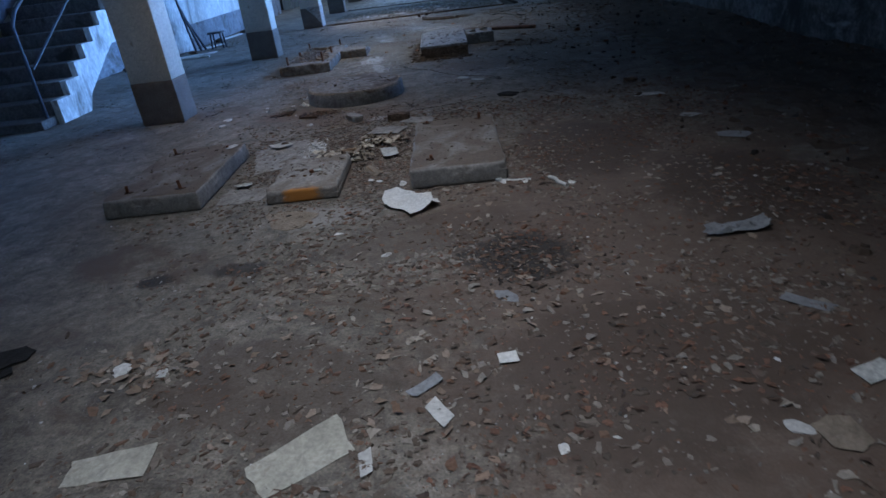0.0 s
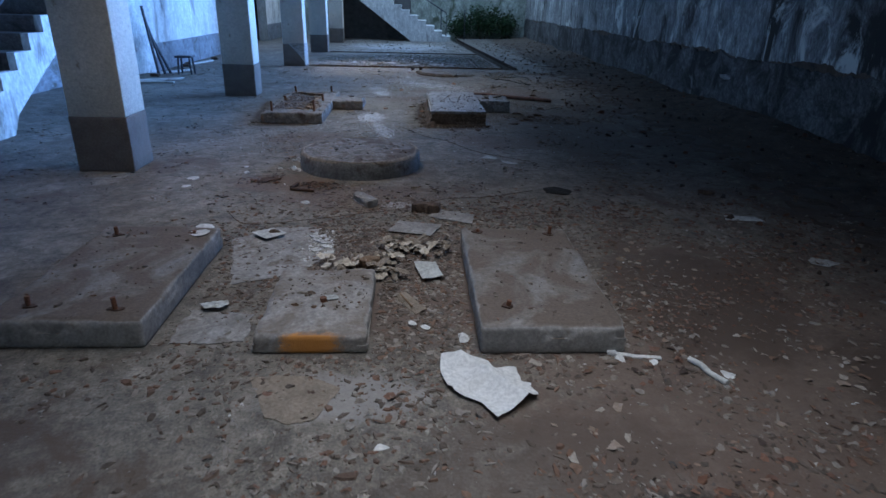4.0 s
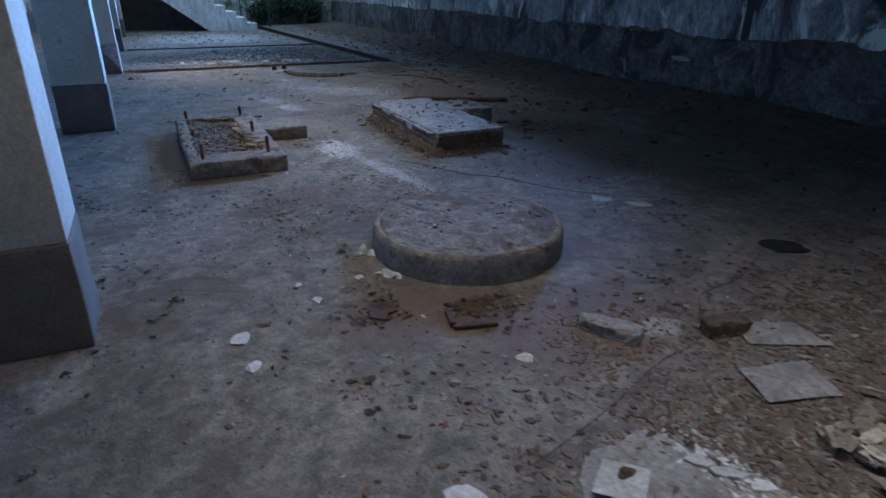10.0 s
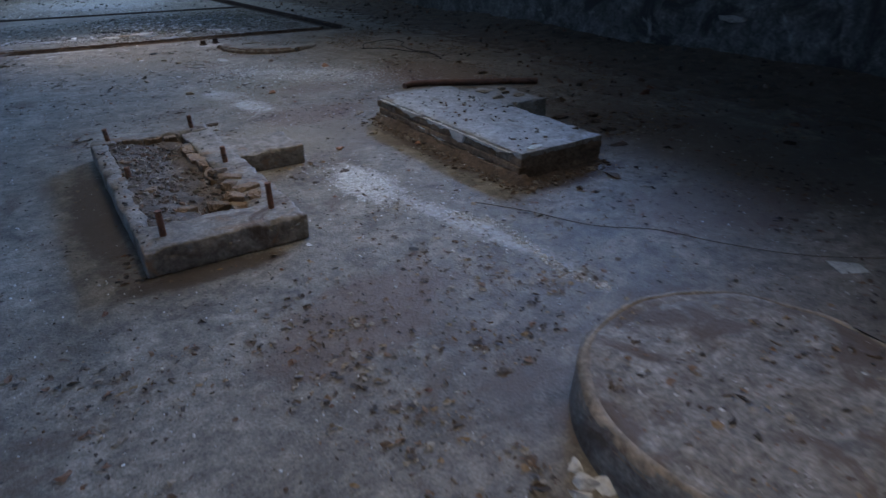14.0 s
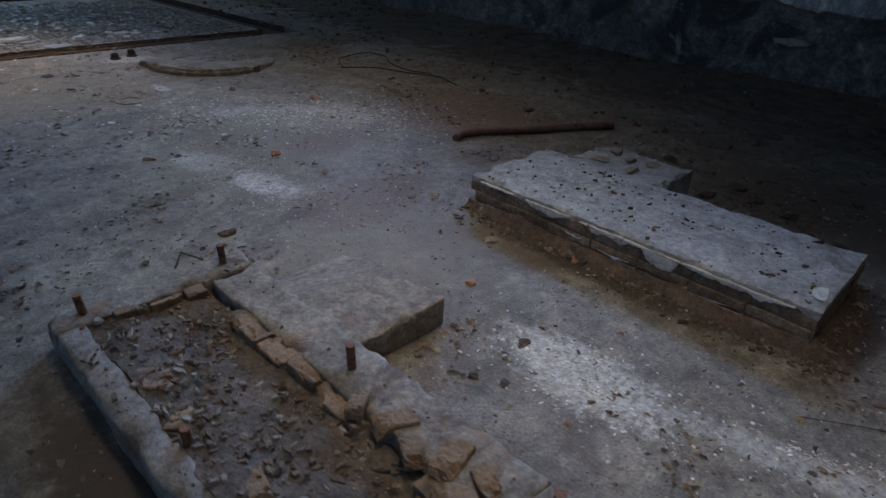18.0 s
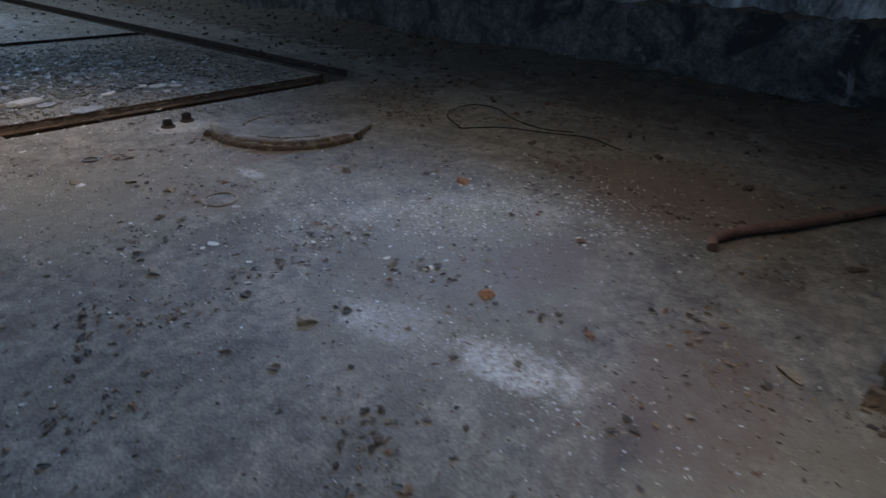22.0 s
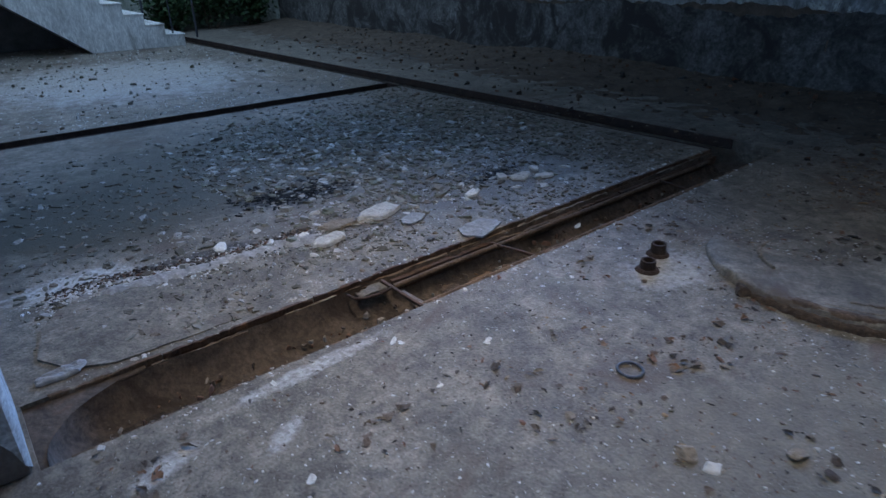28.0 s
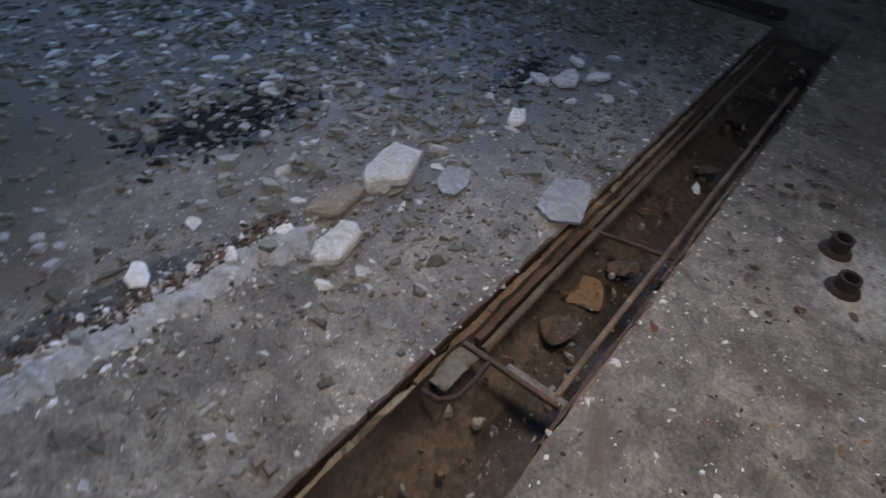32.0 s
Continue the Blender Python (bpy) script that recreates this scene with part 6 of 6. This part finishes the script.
scatter("salt_flakes", "white flakes along the salty crack", "chips", M["chips"], 10, 360, cluster(1.98, 8.1, 0.11, 0.45), lambda r: 0.004 + 0.024 * r.random() ** 3, 0.12)
leaves("wall_litter", "brown leaf litter heaped near the wall", "leaves", M["brown_leaf"], 11, 5000, on_bank(4.4, 6.9, -2.0, 24.0), small_bits(0.016, 0.07))
scatter("wall_clods", "dark clods on the soil along the wall", "clods", M["litter"], 12, 4000, on_bank(4.6, 6.9, -2.0, 24.0), small_bits(0.010, 0.08), 0.4)


def pad_place(r):
    x, y = r.uniform(0.1, 4.3), r.uniform(15.34, 18.9)
    d = noise.noise(Vector((x * 1.1, y * 1.1, 21))) + 0.25 * (x - 1.2) - 0.22 * abs(y - 16.7)
    return (x, y) if x < INNER(y) - 0.05 and d > r.uniform(-0.7, 0.5) else None


scatter("slab_gravel", "grey gravel and plaster crumbs on the sunken slab", "gravel", M["soil_gravel"], 13, 14000, pad_place, small_bits(0.006, 0.065), 0.15, 0.0, (0.55, 1.1))
scatter("flat_stones", "flat pale grey stones and tile scraps on dark soil", "gravel", M["pale_gravel"], 44, 3400, lambda r: (lambda x, y: (x, y) if 1.25 < x < INNER(y) - 0.1 and 15.5 < y < 18.9 else None)(r.gauss(2.35, 0.85), r.gauss(17.0, 0.65)), lambda r: 0.018 + 0.075 * r.random() ** 1.8, 0.16, 0.0, (0.5, 1.0))
scatter("tar_crumbs", "black tarry crumbs on the slab", "crumbs", M["tar"], 71, 1100, lambda r: (r.gauss(1.66, 0.20), r.gauss(16.53, 0.085)), shards(0.008, 0.06), 0.1)
scatter("tar_crumbs_edge", "black tarry crumbs beside white plaster", "crumbs", M["tar"], 72, 320, lambda r: (r.gauss(2.84, 0.12), r.gauss(15.96, 0.05)), shards(0.008, 0.05), 0.1)
scatter("slab_grit", "fine pale grit over the slab edge", "grit", M["chips"], 73, 6000, field(0.15, 3.8, 15.34, 16.4, 0.1, 1.8, 81), small_bits(0.003, 0.016), 0.25)
scatter("edge_gravel", "pale grit along the trench edge", "gravel", M["gravel"], 14, 6000, field(0.2, 4.2, 15.33, 16.2, 0.2, 2.0, 17), small_bits(0.005, 0.03), 0.35)
screed = pad([(0.32, 15.345), (0.19, 15.42), (0.11, 15.55), (0.16, 15.77), (0.25, 15.90), (0.62, 15.92), (1.00, 15.90), (1.2, 15.70), (1.2, 15.345)], 0.014, "smooth cement screed with a broken end beside the trench", 12, "floor", 0.007)
for v in screed.data.vertices:
    v.co.z -= 0.02 * max(0.0, v.co.x + 0.15)
sheet(0.16, 15.40, 0.19, 0.08, 5, "flat grey scab of cement at the trench end", "slate", thick=0.012, curl=0.004, name="cement_scab", category="slab", n=8, rough=0.5)
bm = bmesh.new()
spine = [(0.30 + 1.15 * k / 150, 15.93 - 0.08 * k / 150 + 0.03 * noise.noise(Vector((k * 0.06, 4, 4)))) for k in range(151)]
rows = [[bm.verts.new((x, y + d * (0.065 + 0.05 * noise.fractal(Vector((x * 13, d * 3, 0)), 0.6, 2.2, 5)) * min(1.0, 8 * (x - 0.29), 8 * (1.47 - x)), h * (0.011 + 0.014 * noise.fractal(Vector((x * 12, d, 3)), 0.8, 2, 4)) - 0.002)) for d, h in ((-1, 0), (-0.5, 0.6), (0, 1), (0.5, 0.9), (1, 0))] for x, y in spine]
for p, q in zip(rows, rows[1:]):
    for k in range(4):
        bm.faces.new((p[k], q[k], q[k + 1], p[k + 1]))
solid("mortar_ridge", bm, M["pale_top"], "pale crumbled mortar ridge along the slab", "mortar")
scatter("mortar_crumbs", "white crumbled mortar on the slab", "mortar", M["chips"], 15, 1800, lambda r: ((lambda t: (0.15 + 1.3 * t + r.gauss(0, 0.05), 15.97 - 0.10 * t + r.gauss(0, 0.06)))(r.random())), small_bits(0.005, 0.035), 0.25)
scatter("groove_soil", "black soil along the groove behind the mortar", "soil", M["litter"], 85, 1100, lambda r: (lambda t: (0.22 + 1.2 * t, 16.045 - 0.10 * t + 0.03 * math.sin(7 * t) + r.gauss(0, 0.02)))(r.random()), shards(0.008, 0.034), 0.25)
scatter("far_flakes", "pale flakes over the far floor", "chips", M["chips"], 16, 5200, lambda r: ((lambda x, y: (x, y) if x < INNER(y) - 0.05 and noise.noise(Vector((x, y, 4))) > r.uniform(-0.6, 0.3) else None)(r.uniform(0.1, 4.2), r.uniform(19.2, 25.5))), small_bits(0.010, 0.05), 0.2)
scatter("far_gravel", "grey gravel over the far floor", "gravel", M["gravel"], 17, 700, field(0.1, 3.9, 19.2, 26.0, 0.2, 1.0, 19), small_bits(0.015, 0.08), 0.4)
scatter("near_grit", "pale grit before the trench", "grit", M["chips"], 18, 5000, field(0.1, 3.4, 12.8, 14.92, 0.2, 1.8, 23), small_bits(0.003, 0.017), 0.2)
scatter("base_crumbs", "crumbs lying on the machine bases", "crumbs", M["shard"], 19, 900, lambda r: (lambda b: (r.uniform(b[0] + 0.03, b[1] - 0.03), r.uniform(b[2] + 0.03, b[3] - 0.03), b[4]))(r.choice(((2.67, 3.30, 3.12, 4.32, 0.132), (1.69, 2.18, 3.30, 3.80, 0.089), (0.56, 1.23, 3.15, 4.32, 0.132)))), small_bits(0.006, 0.035), 0.35)
scatter("top_crumbs", "dark crumbs on the long masonry base", "crumbs", M["litter"], 20, 420, lambda r: (r.uniform(2.62, 3.22), r.uniform(8.3, 9.92), 0.178), small_bits(0.006, 0.035), 0.35)
scatter("disc_crumbs", "dirt crumbs on the round base", "crumbs", M["litter"], 21, 320, lambda r: (lambda a, d: (1.9 + d * math.cos(a), 6.33 + d * math.sin(a), 0.143))(r.uniform(0, 6.283), 0.45 * r.random() ** 0.5), small_bits(0.006, 0.04), 0.3)
leaves("disc_leaves_top", "brown leaf scraps and dirt on the round base", "leaves", M["brown_leaf"], 45, 260, lambda r: (lambda a, d: (1.9 + d * math.cos(a), 6.33 + d * math.sin(a), 0.148))(r.uniform(0, 6.283), 0.47 * r.random() ** 0.5), small_bits(0.012, 0.05))
scatter("disc_chips", "pale chips on the round base", "chips", M["chips"], 46, 160, lambda r: (lambda a, d: (1.9 + d * math.cos(a), 6.33 + d * math.sin(a), 0.148))(r.uniform(0, 6.283), 0.47 * r.random() ** 0.5), small_bits(0.004, 0.02))
leaves("tin_litter", "dark leaf scraps and rust on the floor", "leaves", M["litter"], 51, 260, cluster(1.62, 5.64, 0.09, 0.07), small_bits(0.015, 0.06))
leaves("tin_litter_heap", "dark leaf scraps and rust on the floor", "leaves", M["litter"], 52, 260, cluster(1.17, 5.78, 0.09, 0.07), small_bits(0.015, 0.06))
for k, (x, y, sx, sy) in enumerate(((0.94, 7.22, 0.10, 0.05), (1.01, 6.87, 0.08, 0.05), (1.46, 6.99, 0.07, 0.14), (1.35, 6.58, 0.08, 0.06), (1.78, 7.44, 0.12, 0.08), (1.11, 7.46, 0.07, 0.04), (1.88, 7.71, 0.08, 0.12), (2.06, 7.25, 0.10, 0.06), (1.66, 9.23, 0.10, 0.035), (1.1, 12.1, 0.09, 0.08), (2.35, 10.45, 0.12, 0.10), (0.55, 10.6, 0.14, 0.09), (3.45, 8.55, 0.10, 0.12), (3.2, 10.5, 0.10, 0.08), (2.75, 12.95, 0.12, 0.08), (0.5, 5.4, 0.09, 0.12), (0.3, 7.6, 0.12, 0.10))):
    leaves("leaf_clump", "brown clump of rotten leaves on the concrete floor", "leaves", M["brown_leaf"], 200 + k, 48, cluster(x, y, sx, sy), lambda r: 0.010 + 0.04 * r.random() ** 2)
leaves("red_leaf_drift", "red-brown dry leaves drifted on the dirty floor", "leaves", M["red_leaf"], 55, 4200, field(2.6, 5.6, 0.0, 5.6, 0.55, 1.5, 91), lambda r: 0.010 + 0.045 * r.random() ** 2.5)
leaves("edge_leaf_drift", "dark brown leaves drifted towards the wall", "leaves", M["brown_leaf"], 56, 5200, field(3.7, 5.8, 5.5, 15.0, 0.5, 1.3, 95), lambda r: 0.014 + 0.05 * r.random() ** 2.5)
leaves("pale_leaves", "pale beige curled leaves on the dusty floor", "leaves", M["pale_leaf"], 53, 70, cluster(1.6, 1.35, 0.14, 0.10), lambda r: r.uniform(0.03, 0.08))
leaves("pale_leaf_drift", "pale beige curled leaves on the rubble", "leaves", M["pale_leaf"], 54, 420, field(2.0, 4.6, 0.3, 4.8, 0.4, 1.6, 61), lambda r: r.uniform(0.025, 0.07))
scatter("plaster_smear", "white plaster crumbs spilled beside the small base", "chips", M["chips"], 47, 500, cluster(1.80, 4.36, 0.05, 0.11), lambda r: 0.005 + 0.04 * r.random() ** 3, 0.12, 0.006)
scatter("mud_crumbs", "grey crumbs in the mud of the trench", "crumbs", M["gravel"], 48, 140, lambda r: (r.uniform(0.2, 2.2), r.uniform(14.97, 15.10), -0.10), small_bits(0.005, 0.03), 0.4)
scatter("edge_flakes", "white mortar flakes along the trench edges", "chips", M["chips"], 87, 420, lambda r: (r.uniform(0.15, 4.3), r.choice((14.925, 14.915, 15.318, 15.33)) + r.gauss(0, 0.014), 0.001), lambda r: 0.004 + 0.026 * r.random() ** 3, 0.2, 0.0, (0.6, 1.2))


def along_foot(r):
    if r.random() < 0.7:
        return 2.585 - abs(r.gauss(0, 0.07)), r.uniform(8.1, 10.0)
    return r.uniform(2.5, 3.3), 8.245 - abs(r.gauss(0, 0.07))


scatter("foot_dirt", "brown crumbled brick and dirt along the long base", "dirt", M["masonry_crumb"], 88, 2600, along_foot, small_bits(0.005, 0.04), 0.3)
scatter("hollow_crumbs", "rubble inside the hollow base", "rubble", M["shard"], 22, 2200, lambda r: (lambda x: (x, r.uniform(8.53, 9.97), 0.082 + 0.042 * max(0.0, min(1.0, (0.91 - x) / 0.2))))(r.uniform(0.64, 1.07)), small_bits(0.006, 0.045), 0.3)
scatter("rim_crumbs", "crumbs on the rim of the hollow base", "crumbs", M["litter"], 23, 160, lambda r: (r.choice((r.uniform(0.57, 0.63), r.uniform(1.1, 1.26))), r.uniform(8.3, 10.05), 0.13), small_bits(0.006, 0.03), 0.35)
scatter("trench_crumbs", "crumbs in the trench mud", "crumbs", M["rubble"], 24, 500, lambda r: (r.uniform(0.1, 4.4), r.uniform(14.98, 15.24), -0.125), small_bits(0.008, 0.045), 0.5)


def bush(x, y, w, h, seed):
    r = random.Random(seed)
    b = thing("bush", (x, y, 0), "dark green bush growing at the end wall", "bush", "bushes at the end wall")
    bm = bmesh.new()
    tips = []
    for k in range(9):
        a = r.uniform(0, 6.283)
        tip = Vector((w * 0.5 * math.cos(a) * r.random(), 0.3 * math.sin(a), h * r.uniform(0.6, 1.0)))
        rod(bm, (0.1 * math.cos(a), 0.05 * math.sin(a), 0), tip, 0.012, 5, 0.004)
        tips.append(tip)
    part("stems", bm, M["bark"], b)
    verts, faces = [], []
    for k in range(1500):
        t = r.choice(tips) * r.uniform(0.35, 1.05)
        c = t + Vector((r.gauss(0, w * 0.12), r.gauss(0, 0.12), r.gauss(0, 0.12)))
        c.z = max(0.03, c.z)
        s = r.uniform(0.03, 0.075)
        u = Vector((r.uniform(-1, 1), r.uniform(-1, 1), r.uniform(-0.6, 0.6))).normalized() * s
        v = u.cross(Vector((r.uniform(-1, 1), r.uniform(-1, 1), r.uniform(-1, 1)))).normalized() * s * 0.5
        n = len(verts)
        verts += [tuple(c - u), tuple(c + v), tuple(c + u), tuple(c - v)]
        faces.append((n, n + 1, n + 2, n + 3))
    me = bpy.data.meshes.new("crown")
    me.from_pydata(verts, [], faces)
    me.materials.append(M["leaf"])
    crown = new("crown", me)
    crown.parent = b
    return b


for x, y, w, h, s in ((4.3, 26.9, 1.2, 0.9, 1), (5.2, 27.0, 1.2, 1.3, 2), (6.1, 27.0, 1.0, 0.9, 3)):
    bush(x, y, w, h, s)
for x in (3.45, 4.35):
    solid("rail_post", rod(bmesh.new(), (x, 25.6, 0), (x, 25.6, 1.1), 0.02), M["steel"], "thin steel post standing by the far stair", "post", group="thin posts")

# loose piece on the east wall's base and the joints in it
chip_piece = sheet(6.955, 9.88, 0.09, 0.42, 0, "pale chip of plaster on the wall base", "pale_pad", name="plaster_chip", category="plaster chip", n=14, rough=0.7, thick=0.012, curl=0.004)
chip_piece.matrix_world = pose(6.962, 9.88, 0.47, 0, -90, 0)
for y in (15.55, 18.9):
    solid("wall_crack", tube([(6.99, y, 0.05), (6.985, y + 0.02, 0.5), (6.99, y - 0.02, 1.1), (6.985, y + 0.03, 2.2)], 0.012, 5), M["soil"], "dark vertical joint in the wall", "wall joint", group="wall joints")

# things along the west wall
stool = thing("low_stool", (-1.95, 13.1, 0), "small dark metal stool near the west wall", "stool")
part("seat", worn(box(-0.15, 0.15, -0.13, 0.13, 0.30, 0.34), 0.01, 4, 0.004), M["steel"], stool)
for sx in (-0.12, 0.12):
    for sy in (-0.10, 0.10):
        part("leg", rod(bmesh.new(), (sx, sy, 0), (sx * 0.85, sy * 0.85, 0.31), 0.018), M["steel"], stool)
for k, (x, y, ln, rz) in enumerate(((-2.2, 12.0, 1.1, 30), (-2.3, 13.3, 0.9, 60), (-2.1, 11.7, 0.8, 5), (-2.35, 15.2, 1.0, 80))):
    solid("loose_board", worn(box(-ln / 2, ln / 2, -0.05, 0.05, 0, 0.03), 0.005, 8, 0.006, k), M["chalk"], "pale loose board lying by the west wall", "board", (x, y, 0), rz, "loose boards")
heap = [(-2.35, 12.6, 0.22), (-2.2, 13.6, 0.16), (-2.4, 14.4, 0.2), (-2.3, 16.0, 0.18), (-2.9, 10.9, 0.2), (-2.6, 11.6, 0.24), (-2.2, 10.6, 0.14)]
for k, (x, y, sz) in enumerate(heap):
    stone(x, y, sz, sz * 0.8, sz * 0.8, k * 50, "dark lump of rubbish by the west wall", "masonry", name="rubbish_lump", category="rubbish", group="rubbish lumps")
pipe_bundle = thing("leaning_pipes", (-2.5, 12.9, 0), "dark pipes leaning against the west wall", "pipes")
for k, (dx, h) in enumerate(((0.0, 1.2), (0.08, 0.9), (0.15, 0.7))):
    part("pipe", rod(bmesh.new(), (dx + 0.1, 0.1 * k, 0), (-0.08, 0.1 * k + 0.1, h), 0.025), M["steel"], pipe_bundle)
